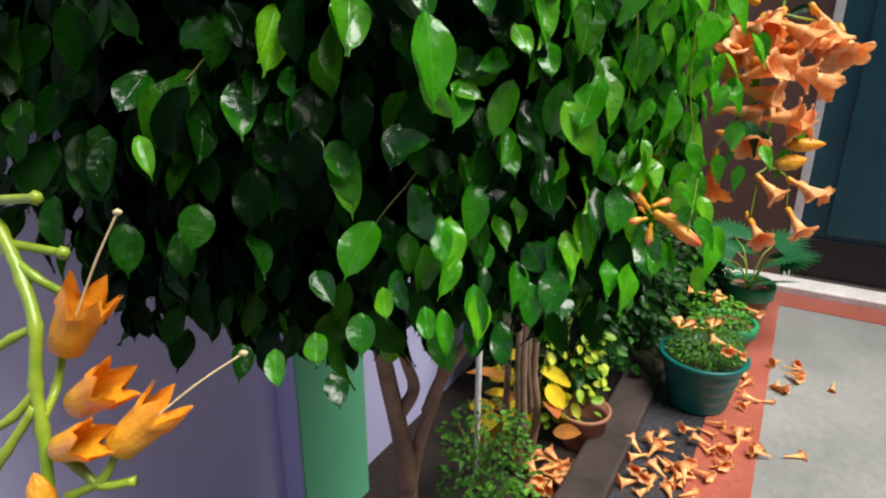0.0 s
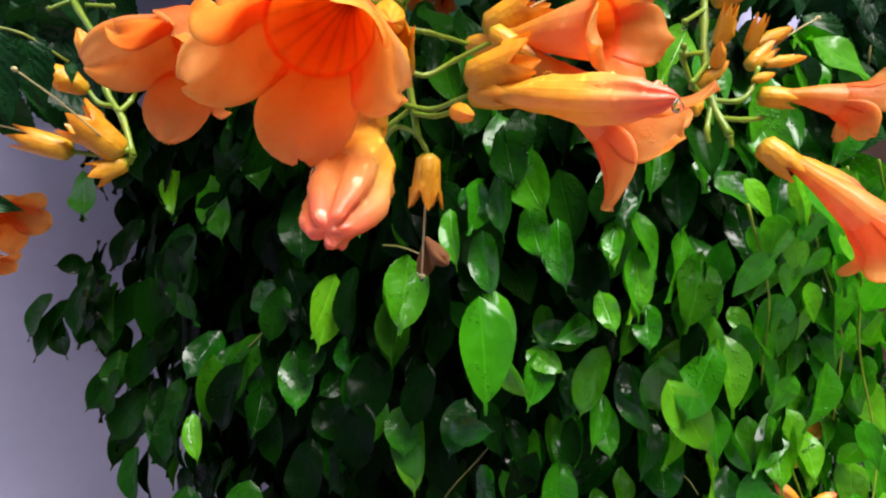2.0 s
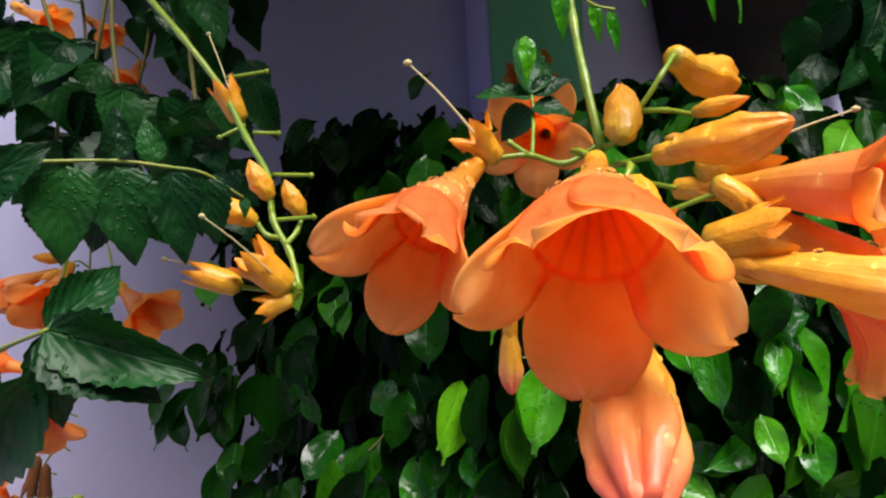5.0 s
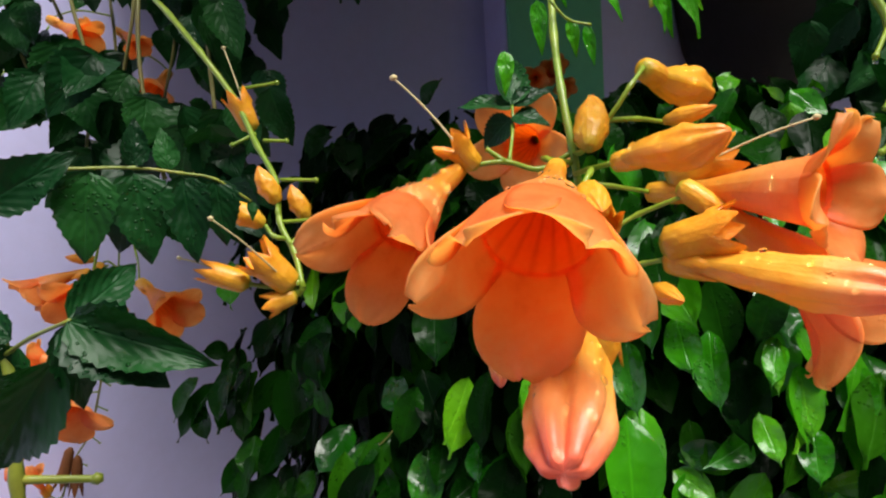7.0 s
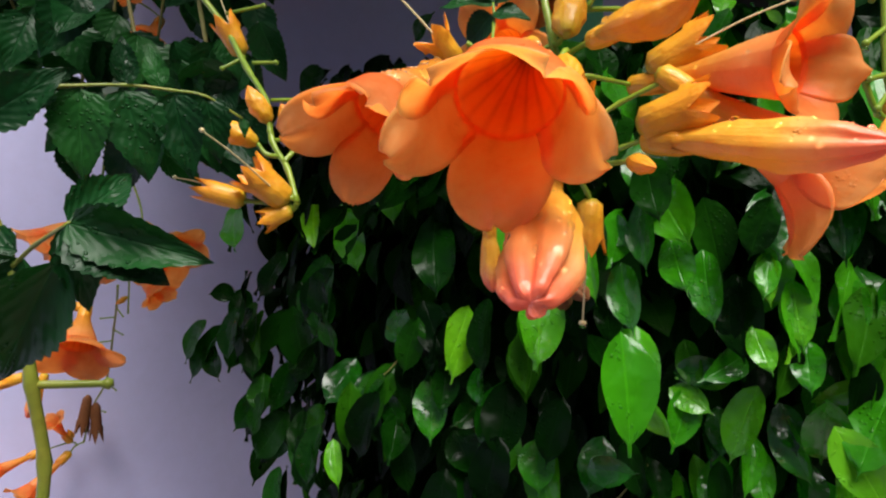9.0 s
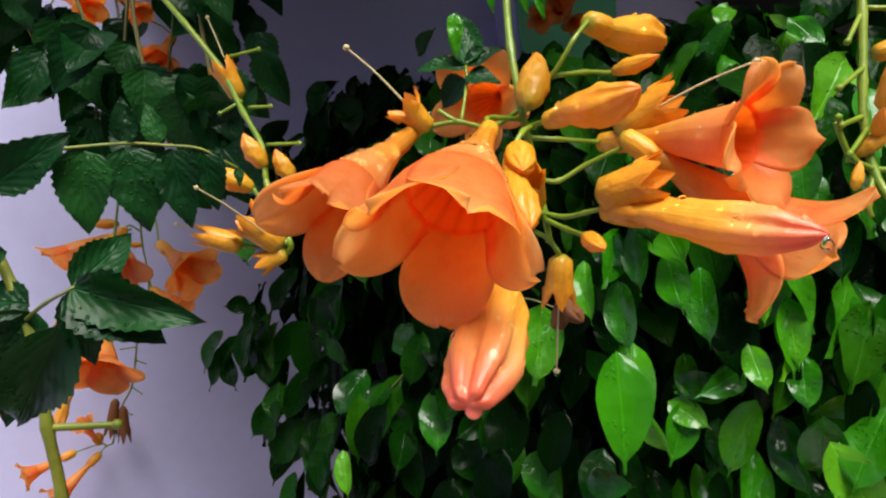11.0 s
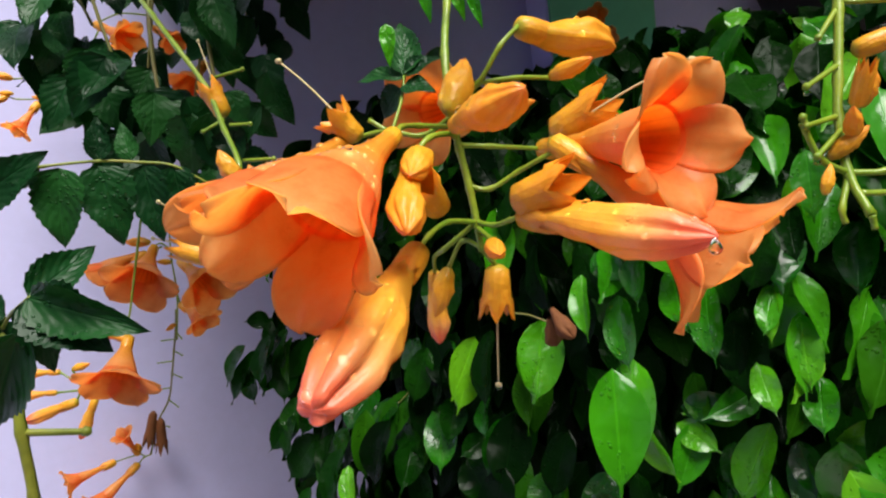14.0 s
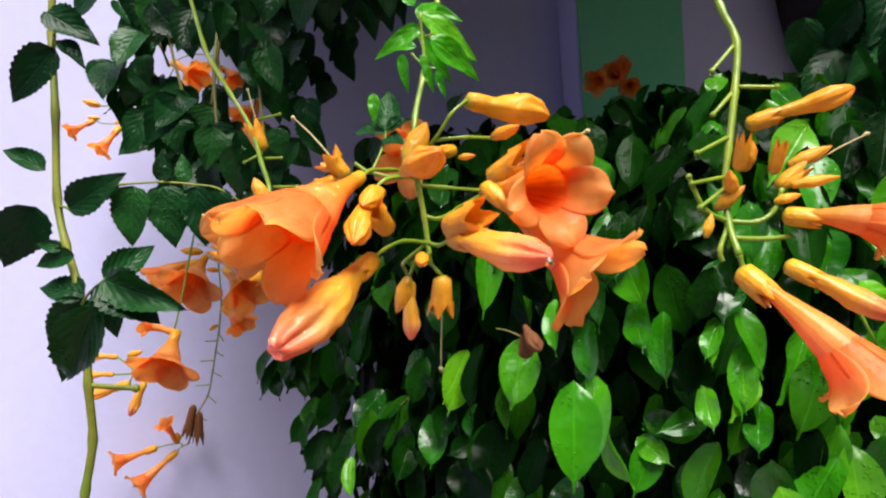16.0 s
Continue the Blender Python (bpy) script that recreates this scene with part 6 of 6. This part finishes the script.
corner, over, down = Vector((0.5149, 1.2550, 1.6241)), Vector((0.7001, 1.2766, 1.6260)), Vector((0.5396, 1.1798, 1.4206))
for k in range(18):
    u, v = hang.random(), hang.random()
    b = corner + (over - corner) * u * (1 - 0.35 * v) + (down - corner) * v + Vector((0, hang.uniform(-0.03, 0.06), 0))
    way = Vector((0.5 + hang.gauss(0, 0.4), -0.55 + hang.gauss(0, 0.3), -0.25 + hang.gauss(0, 0.3)))
    flower(far, b, b + way.normalized() * 0.07, k % 5, hang.uniform(0, 360), -0.095, 0.95, pale=True)
for k in range(26):
    u, v = hang.random(), hang.random()
    b = corner + (over - corner) * u * 0.9 + (down - corner) * v * 1.25 + Vector((0, hang.uniform(-0.02, 0.05), 0))
    if k % 2:
        bud(far, b, b + Vector((hang.gauss(0.02, 0.02), -0.015, hang.gauss(-0.005, 0.02))), 3, 0, 0.9)
    else:
        placed("leaflet", LIGHT_LEAFLETS[k % 4 // 2], far, aim(b, b + Vector((hang.gauss(0, 0.4), hang.gauss(-0.2, 0.3), -1)), (0.2, -1, 0.4), hang.uniform(-30, 30)) @ Matrix.Scale(hang.uniform(0.05, 0.085), 4))

trail = thing("vine_shoot", (0.3266, 0.9042, 1.5816), "young light green vine shoots trailing beside the bush", "vine")
for line in ([(0.2641, 0.8047, 1.6949), (0.2977, 0.8529, 1.6100), (0.3247, 0.8685, 1.5249), (0.3187, 0.8533, 1.4362)], [(0.3154, 0.8557, 1.7009), (0.3433, 0.8850, 1.6034), (0.3422, 0.8695, 1.5100), (0.3541, 0.8357, 1.4089), (0.3301, 0.7815, 1.3304)], [(0.2131, 0.7584, 1.6782), (0.2415, 0.8004, 1.5837), (0.2404, 0.8123, 1.4876)], [(0.3509, 0.8842, 1.7043), (0.3754, 0.9105, 1.6249), (0.3694, 0.8898, 1.5381)]):
    stems(trail, [line], 0.0013, 0.0009)
    for p in spline(line, 5):
        for k in range(2):
            b = p + Vector((hang.gauss(0, 0.03), hang.gauss(0, 0.03), hang.gauss(0, 0.02)))
            placed("leaflet", LIGHT_LEAFLETS[k], trail, aim(b, b + Vector((hang.gauss(0, 0.45), hang.gauss(-0.15, 0.3), -1)), (0.3, -1, 0.4), hang.uniform(-40, 40)) @ Matrix.Scale(hang.uniform(0.035, 0.06), 4) @ Matrix.Diagonal((1.6, 1, 1, 1)))
lower = thing("trumpet_flower_cluster", (0.8355, 1.4514, 1.2273), "small bunch of salmon trumpet flowers before a palm", "flowers", "trumpet vine clusters")
for a, b, k, r, w in (((0.7590, 1.4595, 1.2580), (0.7954, 1.4160, 1.2159), 0, 0, 1.0), ((0.8355, 1.4595, 1.2501), (0.8857, 1.4145, 1.2114), 1, 0, 1.0), ((0.8355, 1.4353, 1.1829), (0.8500, 1.3879, 1.1418), 3, 0, 1.1), ((0.7452, 1.4234, 1.1569), (0.7454, 1.3838, 1.1376), 0, 0, 1.0), ((0.8620, 1.4553, 1.2401), (0.9263, 1.4451, 1.2101), 4, 0, 1.0)):
    flower(lower, a, b, k, r, -0.085, w, pale=True)
for a, b in (((0.8355, 1.4673, 1.2716), (0.8620, 1.4771, 1.3009)), ((0.8090, 1.4702, 1.2778), (0.8289, 1.4788, 1.3033)), ((0.7387, 1.4304, 1.1758), (0.7360, 1.4236, 1.1568))):
    bud(lower, a, b, 3)
stems(lower, [[(0.7957, 1.4932, 1.3412), (0.7891, 1.4707, 1.2777), (0.7590, 1.4595, 1.2580)], [(0.7891, 1.4707, 1.2777), (0.8355, 1.4595, 1.2501), (0.8355, 1.4353, 1.1829)], [(0.7655, 1.4570, 1.2516), (0.7452, 1.4234, 1.1569)]], 0.002, 0.0016)
tuft = thing("trumpet_flower_cluster", (0.2935, 0.8095, 1.3602), "slim orange buds among the bush leaves", "flowers", "trumpet vine clusters")
bud(tuft, (0.2873, 0.8754, 1.3658), (0.3158, 0.8836, 1.4177), 2, 0, 1.3)
bud(tuft, (0.2906, 0.8082, 1.3573), (0.3515, 0.7818, 1.3158), 0, 0, 0.9)
for a, b in (((0.2847, 0.8074, 1.3604), (0.2560, 0.8063, 1.3865)), ((0.2876, 0.8087, 1.3634), (0.3166, 0.8177, 1.3716)), ((0.2909, 0.8061, 1.3481), (0.3259, 0.8146, 1.3473)), ((0.2821, 0.8040, 1.3484), (0.2546, 0.7967, 1.3460)), ((0.2881, 0.8041, 1.3422), (0.2830, 0.7960, 1.3121)), ((0.2790, 0.8047, 1.3545), (0.2670, 0.8045, 1.3669))):
    bud(tuft, a, b, 0, 0, 1.2)
stems(tuft, [[(0.2773, 0.9402, 1.4204), (0.2887, 0.9085, 1.3663), (0.2878, 0.8067, 1.3543)], [(0.2887, 0.9085, 1.3663), (0.2873, 0.8754, 1.3658)]], 0.0018, 0.0015)

sidevine = thing("wall_vine", (0.2873, 1.1063, 1.9496), "vine leaves behind the stems, dark and wet", "vine")
lines = [[(0.2174, 1.1596, 2.1552), (0.2073, 1.0942, 2.0293), (0.1953, 1.0730, 1.9565)], [(0.2804, 1.1819, 2.1512), (0.2552, 1.0749, 2.0039), (0.2338, 1.0261, 1.9179)], [(0.3250, 1.1397, 2.1258), (0.3103, 1.0834, 1.9817), (0.2935, 1.0449, 1.8829)], [(0.3977, 1.1652, 2.1212), (0.3672, 1.1032, 1.9778), (0.3424, 1.0560, 1.8460)], [(0.4355, 1.1697, 2.0499), (0.4098, 1.1097, 1.9088), (0.3906, 1.0677, 1.8039)]]
stems(sidevine, lines, 0.0022, 0.0016, dark_stem_mat)
for line in lines:
    for p in spline(line, 7)[4:]:
        for k in range(2):
            b = p + Vector((hang.gauss(0, 0.03), hang.gauss(0, 0.03), hang.gauss(0, 0.02)))
            tip = b + Vector((hang.gauss(0, 0.03), hang.gauss(0, 0.03), -0.05 - hang.random() * 0.02))
            leaflet(sidevine, b, tip, (0.3 + hang.gauss(0, 0.5), -0.8 + hang.gauss(0, 0.4), 0.5), 0.95)

dry = thing("dry_flower_stalk", (-0.9015, 0.7885, 1.4426), "bare dangling stalk with dry brown bracts by the wall", "vine")
stems(dry, [[(-0.8500, 0.8050, 1.6100), (-0.8591, 0.8021, 1.5716), (-0.8722, 0.7993, 1.5343), (-0.8859, 0.7956, 1.4911), (-0.9015, 0.7885, 1.4426), (-0.9229, 0.7714, 1.4024), (-0.9336, 0.7529, 1.3474)]], 0.0018, 0.0015, dark_stem_mat)
for a, b in (((-0.8591, 0.8021, 1.5716), (-0.8520, 0.8060, 1.5560)), ((-0.8640, 0.8010, 1.5560), (-0.8760, 0.7830, 1.5580)), ((-0.8722, 0.7993, 1.5343), (-0.8650, 0.8090, 1.5230)), ((-0.8780, 0.7980, 1.5150), (-0.8900, 0.7760, 1.5180)), ((-0.8859, 0.7956, 1.4911), (-0.8790, 0.8080, 1.4800)), ((-0.8940, 0.7920, 1.4650), (-0.9070, 0.7700, 1.4670)),
             ((-0.9015, 0.7885, 1.4426), (-0.8950, 0.8000, 1.4250)), ((-0.9229, 0.7714, 1.4024), (-0.9120, 0.7850, 1.3900)), ((-0.9300, 0.7600, 1.3650), (-0.9200, 0.7750, 1.3550))):
    stub(dry, a, b, 0.0013)
for a, b in (((-0.9244, 0.7690, 1.4256), (-0.9350, 0.7505, 1.3595)), ((-0.9180, 0.7750, 1.4100), (-0.9243, 0.7691, 1.3414))):
    ob = spent(dry, a, b, None, 2, 0.45)
    ob.material_slots[0].link, ob.material_slots[0].material = "OBJECT", dry_mat

# ---- the vine's upper growth, carried on out of view to shade the bush's left ----
upper = thing("wall_vine", (-0.5589, 0.8266, 2.1834), "dark trumpet vine growth, carried on above the view to shade the bush", "vine")
lines = [[(-0.8229, 0.8446, 2.3959), (-0.7770, 0.8052, 2.2188), (-0.7274, 0.7776, 2.0798), (-0.7051, 0.7569, 1.9668)], [(-0.6607, 0.8442, 2.3544), (-0.6536, 0.8263, 2.2022), (-0.6216, 0.7923, 2.0540), (-0.6248, 0.7621, 1.9454)], [(-0.6401, 0.9727, 2.4199), (-0.6625, 0.9602, 2.2679), (-0.6589, 0.9224, 2.1351), (-0.6568, 0.8943, 2.0381)],
         [(-0.5298, 1.0165, 2.4379), (-0.5480, 1.0078, 2.3238), (-0.5586, 0.9915, 2.2307), (-0.5723, 0.9779, 2.1363)], [(-0.3649, 1.0201, 2.3968), (-0.3834, 1.0052, 2.3092), (-0.4086, 0.9867, 2.2135)], [(-0.5592, 0.7013, 2.2502), (-0.5670, 0.7013, 2.1622), (-0.5352, 0.6608, 2.0420), (-0.5549, 0.6484, 1.9477)], [(-0.4770, 0.8549, 2.3197), (-0.4983, 0.8547, 2.2423), (-0.5095, 0.8383, 2.1393)]]
stems(upper, lines, 0.0026, 0.0018, dark_stem_mat)
for line in lines:
    for p in spline(line, 8):
        for k in range(1 + (hang.random() < 0.45)):
            b = p + Vector((hang.gauss(0, 0.035), hang.gauss(0, 0.035), hang.gauss(0, 0.02)))
            tip = b + Vector((hang.gauss(0, 0.022), hang.gauss(0, 0.022), -0.036 - hang.random() * 0.026))
            if not hides_flower((b + tip) / 2):
                leaflet(upper, b, tip, (0.8 + hang.gauss(0, 0.3), -0.6 + hang.gauss(0, 0.3), 0.35), 1.1)


# ---- pots and small plants by the kerb ----


def pot(name, place, radius, foot, height, material, soil, label, ribs=0, fill=0.80):
    """A tapered pot with a rolled rim, a hollow inside and soil in it."""
    p = thing(name, place, label, "flower pot")
    prof = [(foot * 0.96, 0.0), (foot, 0.008)]
    steps = max(4, ribs * 3)
    for i in range(steps + 1):
        v = i / steps
        prof.append((foot + (radius * 0.95 - foot) * v + (0.004 * math.sin(v * ribs * 2 * math.pi) if ribs else 0), 0.01 + v * height * 0.86))
    prof += [(radius, height * 0.89), (radius * 1.04, height * 0.93), (radius * 1.04, height * 0.985), (radius * 1.01, height), (radius * 0.94, height * 0.99), (radius * 0.86, height * fill), (radius * 0.6, height * fill * 0.99), (0.005, height * fill * 0.985)]
    part("body", lathe(bmesh.new(), prof, 32), material, p)
    part("soil", lathe(bmesh.new(), [(radius * 0.85, height * fill), (radius * 0.83, height * (fill + 0.04)), (radius * 0.5, height * (fill + 0.055)), (0.004, height * (fill + 0.06))], 24, lambda a, i: 1 + 0.02 * math.sin(3 * a + i)), soil, p)
    return p


def leafy(parent_name, place, spread, height, count, size, material, label, category, seed, outline=oval_outline, ratio=0.6, stemmed=5, droop=0.2):
    """A small bushy plant: thin stems and many leaves round them."""
    rnd = random.Random(seed)
    p = thing(parent_name, place, label, category)
    poses_ = []
    for i in range(stemmed):
        a = rnd.uniform(0, 6.28)
        top = Vector((spread * 0.8 * math.cos(a) * rnd.random(), spread * 0.8 * math.sin(a) * rnd.random(), height * rnd.uniform(0.7, 1)))
        part("stem", tube(bmesh.new(), [(0.01 * math.cos(a), 0.01 * math.sin(a), 0), top * 0.5 + Vector((0, 0, 0.02)), top], 0.004, 0.002, 5, 4), dark_stem_mat, p)
    for i in range(count):
        a, r = rnd.uniform(0, 6.28), spread * math.sqrt(rnd.random())
        b = Vector((r * math.cos(a), r * math.sin(a), height * (0.25 + 0.75 * rnd.random()) * (1 - 0.35 * (r / spread) ** 2)))
        tip = b + Vector((math.cos(a) + rnd.gauss(0, 0.6), math.sin(a) + rnd.gauss(0, 0.6), rnd.gauss(-droop, 0.4))).normalized()
        length = size * rnd.uniform(0.6, 1.2)
        poses_.append(aim(b, tip, (rnd.gauss(0, 0.5), rnd.gauss(-0.5, 0.5), 1), rnd.uniform(-20, 20)) @ Matrix.Diagonal((length, length, length, 1)))
    grids = [leaf_grid(ratio, 1.0, outline, 6, 0.2, b) for b in (0.1, 0.25)]
    tagged(mesh_part("foliage", scatter_mesh(parent_name, grids, poses_, material), None, p), kind="stuff")
    return p


teal = pot("flower_pot", at(2.65, 1.05, 0.004), 0.18, 0.125, 0.25, teal_pot_mat, soil_mat, "ribbed dark teal plastic pot standing on the oxide floor", 4)
palm_pot = pot("flower_pot", at(3.50, 1.15, 0.004), 0.125, 0.09, 0.29, clay_mat, soil_mat, "terracotta pot with a green painted rim, a palm in it")
clay_tall = pot("flower_pot", at(3.10, 1.10, 0.004), 0.13, 0.09, 0.22, clay_mat, soil_mat, "terracotta pot with a green painted rim behind the teal pot")
for p, r, h in ((palm_pot, 0.125, 0.29), (clay_tall, 0.13, 0.22)):
    part("rim_band", lathe(bmesh.new(), [(r * 1.0, h * 0.74), (r * 1.07, h * 0.76), (r * 1.075, h * 0.99), (r * 1.05, h * 1.012), (r * 0.93, h * 1.008), (r * 0.90, h * 0.94), (r * 0.89, h * 0.9)], 32, closed=False), green_pot_mat, p, "green painted rim band")
pot("flower_pot", at(2.15, 0.68, -0.035), 0.105, 0.075, 0.17, clay_mat, soil_mat, "low hollow terracotta pot in the planting strip", fill=0.35)
leafy("potted_plant", at(2.65, 1.05, 0.20), 0.15, 0.17, 1100, 0.024, small_green_mat, "small-leaved green plant in the teal pot", "plant", 4, ratio=0.4)
leafy("potted_plant", at(3.02, 1.06, 0.18), 0.14, 0.20, 420, 0.024, fine_green_mat, "bright fine-leaved plant in the terracotta pot", "plant", 5)
leafy("lime_shrub", at(2.24, 0.56, -0.035), 0.17, 0.60, 190, 0.055, lime_leaf_mat, "variegated lime and yellow leaved shrub", "shrub", 6)
leafy("leafy_herb", at(1.62, 0.50, -0.035), 0.17, 0.46, 520, 0.026, small_green_mat, "low herb with tiny dull green leaves", "plant", 7)
leafy("leafy_herb", at(1.50, 0.62, -0.035), 0.15, 0.22, 320, 0.028, fine_green_mat, "low herb with tiny bright green leaves", "plant", 8)
leafy("leafy_shrub", at(2.42, 0.42, -0.035), 0.30, 0.85, 1300, 0.06, shade_leaf_mat, "dark green shrub behind the pots", "shrub", 9)
leafy("leafy_shrub", at(2.90, 0.50, -0.035), 0.38, 0.85, 2400, 0.06, shade_leaf_mat, "dense dark green shrub by the wall", "shrub", 10)
leafy("leafy_shrub", at(3.45, 0.70, -0.035), 0.34, 0.65, 1500, 0.06, shade_leaf_mat, "dark green shrub behind the palm", "shrub", 11)
croton = leafy("croton", at(1.96, 0.50, -0.035), 0.12, 0.52, 26, 0.15, yellow_leaf_mat, "croton with broad yellow and coppery leaves", "shrub", 12, ratio=0.55, droop=0.3)


def fan_palm(place, seed):
    """A young fan palm: arching stalks, each with a pleated fan of pointed blades."""
    rnd = random.Random(seed)
    p = thing("fan_palm", place, "young fan palm with pleated green leaves in a pot", "palm")
    for i in range(8):
        a = 2 * math.pi * i / 8 + rnd.uniform(-0.3, 0.3)
        rise, out = rnd.uniform(0.10, 0.26), rnd.uniform(0.10, 0.22)
        end = Vector((out * math.cos(a), out * math.sin(a), rise))
        stalk = part("stalk", tube(bmesh.new(), [(0, 0, 0), (end.x * 0.4, end.y * 0.4, rise * 0.75), end], 0.005, 0.003, 6, 4), stem_mat, p)
        ahead = Vector((math.cos(a), math.sin(a), 0.45)).normalized()
        side = Vector((-math.sin(a), math.cos(a), 0))
        up = side.cross(ahead) * -1
        verts, faces, uvs = [], [], []
        blades = 22
        for k in range(blades):
            b0 = -1.9 + 3.8 * k / (blades - 1)
            length = 0.19 * (0.75 + 0.25 * math.cos(b0 * 0.7)) * rnd.uniform(0.9, 1.05)
            for j, (v, w) in enumerate(((0.02, 0.004), (0.45, 0.011), (0.75, 0.008), (1.0, 0.0008))):
                way = ahead * math.cos(b0) + side * math.sin(b0)
                across = side * math.cos(b0) - ahead * math.sin(b0)
                mid = end + way * length * v - Vector((0, 0, 0.05 * length * v * v * 2))
                for c, lift in ((-1, 0), (0, 0.004), (1, 0)):
                    verts.append(tuple(mid + across * w * c + Vector((0, 0, lift * (1 - v)))))
                    uvs.append((0.5 + c / 2, v))
            o = k * 12
            for j in range(3):
                for c in range(2):
                    faces.append((o + j * 3 + c, o + j * 3 + c + 1, o + j * 3 + c + 4, o + j * 3 + c + 3))
        mesh_part("frond", mesh_from("frond", verts, faces, uvs, palm_mat), None, p)
    return p


fan_palm(at(3.50, 1.15, 0.24), 3)

pole = part("thin_pole", tube(bmesh.new(), [at(1.70, 0.42, -0.05), at(1.70, 0.42, 0.4), at(1.70, 0.425, 0.95)], 0.011, 0.011, 10, 3), white_mat)
tagged(pole, "thin white painted pole standing in the soil", "pole")
old = thing("old_shrub", at(1.86, 0.50, -0.035), "gnarled stems with peeling pinkish bark", "shrub")
for k, (dx, dy) in enumerate(((0, 0), (0.035, 0.02), (-0.03, 0.03), (0.01, -0.035), (0.05, -0.01))):
    part("stem", tube(bmesh.new(), [(dx, dy, 0), (dx * 1.4 + 0.01, dy * 1.3, 0.25), (dx * 1.1, dy * 1.6 - 0.01, 0.5), (dx * 1.8, dy * 2.2, 0.85)], 0.016, 0.010, 7, 5, 0.2), bark_mat, old)

# Stands in for an unidentified dark shape; set low so foliage hides its foot.
dark_shape = thing("hanging_pot", at(2.08, 0.2, 2.06), "dark brown rounded form before the wall, of unknown kind", "hanging pot")
dark_shape.matrix_basis = ROOM @ Matrix.Translation((2.10, -0.20, 1.92))
part("body", lathe(bmesh.new(), [(0.05, 0.0), (0.12, 0.03), (0.19, 0.12), (0.25, 0.28), (0.28, 0.44), (0.30, 0.45), (0.30, 0.47), (0.26, 0.47), (0.24, 0.36), (0.01, 0.34)], 28), dark_wood_mat, dark_shape)
part("dangling_line", tube(bmesh.new(), [(0.32, 0.0, 0.37), (0.38, 0.02, 0.22), (0.43, 0.05, 0.02), (0.40, 0.05, -0.10)], 0.010, 0.007, 6, 5), dark_wood_mat, dark_shape, "dark dangling line")

# ---- fallen flowers ----
fall = random.Random(31)
fallen = []
for k in range(4):
    f = thing("fallen_flower", (0, 0, -0.3), "fallen pale orange trumpet flower lying on the floor", "flower", "fallen flowers")
    placed("corolla", PALE_COROLLAS[(0, 3, 4, 0)[k]], f, Matrix.Translation((0, 0, -0.3)) @ pose(0, 0, 0.006, 78 + 6 * k, 20 * k, 0) @ Matrix.Diagonal((0.085, 0.055, 0.09, 1)))
    fallen.append(f)
spots = []
for a0, a1, d0, d1, count in ((2.12, 2.28, 0.92, 1.18, 17), (1.92, 2.10, 0.92, 1.14, 12), (2.30, 2.48, 1.06, 1.30, 14), (2.72, 3.02, 1.16, 1.33, 14), (2.95, 3.25, 1.32, 1.42, 5), (1.85, 2.05, 1.15, 1.28, 5)):
    spots += [(fall.uniform(a0, a1), fall.uniform(d0, d1), 0.012) for _ in range(count)]
spots += [(3.12, 1.59, 0.008), (2.37, 1.37, 0.008), (2.40, 1.41, 0.008), (3.26, 1.43, 0.008)]
spots += [(2.65 + 0.12 * math.cos(k * 2.1), 1.05 + 0.12 * math.sin(k * 2.1), 0.30 + 0.03 * (k % 3)) for k in range(8)]
spots += [(3.04 + 0.1 * math.cos(k * 2.1), 1.08 + 0.1 * math.sin(k * 2.1), 0.32 + 0.03 * (k % 3)) for k in range(4)]
spots += [(1.80 + 0.17 * fall.random(), 0.56 + 0.14 * fall.random(), 0.0) for _ in range(20)]
for i, (a, d, z) in enumerate(spots):
    m = Matrix.Translation(at(a, d, z)) @ pose(0, 0, 0, fall.uniform(-15, 15), fall.uniform(-15, 15), fall.uniform(0, 360))
    if i < 4:
        fallen[i].matrix_basis = m
    else:
        copy_thing(fallen[i % 4], m)
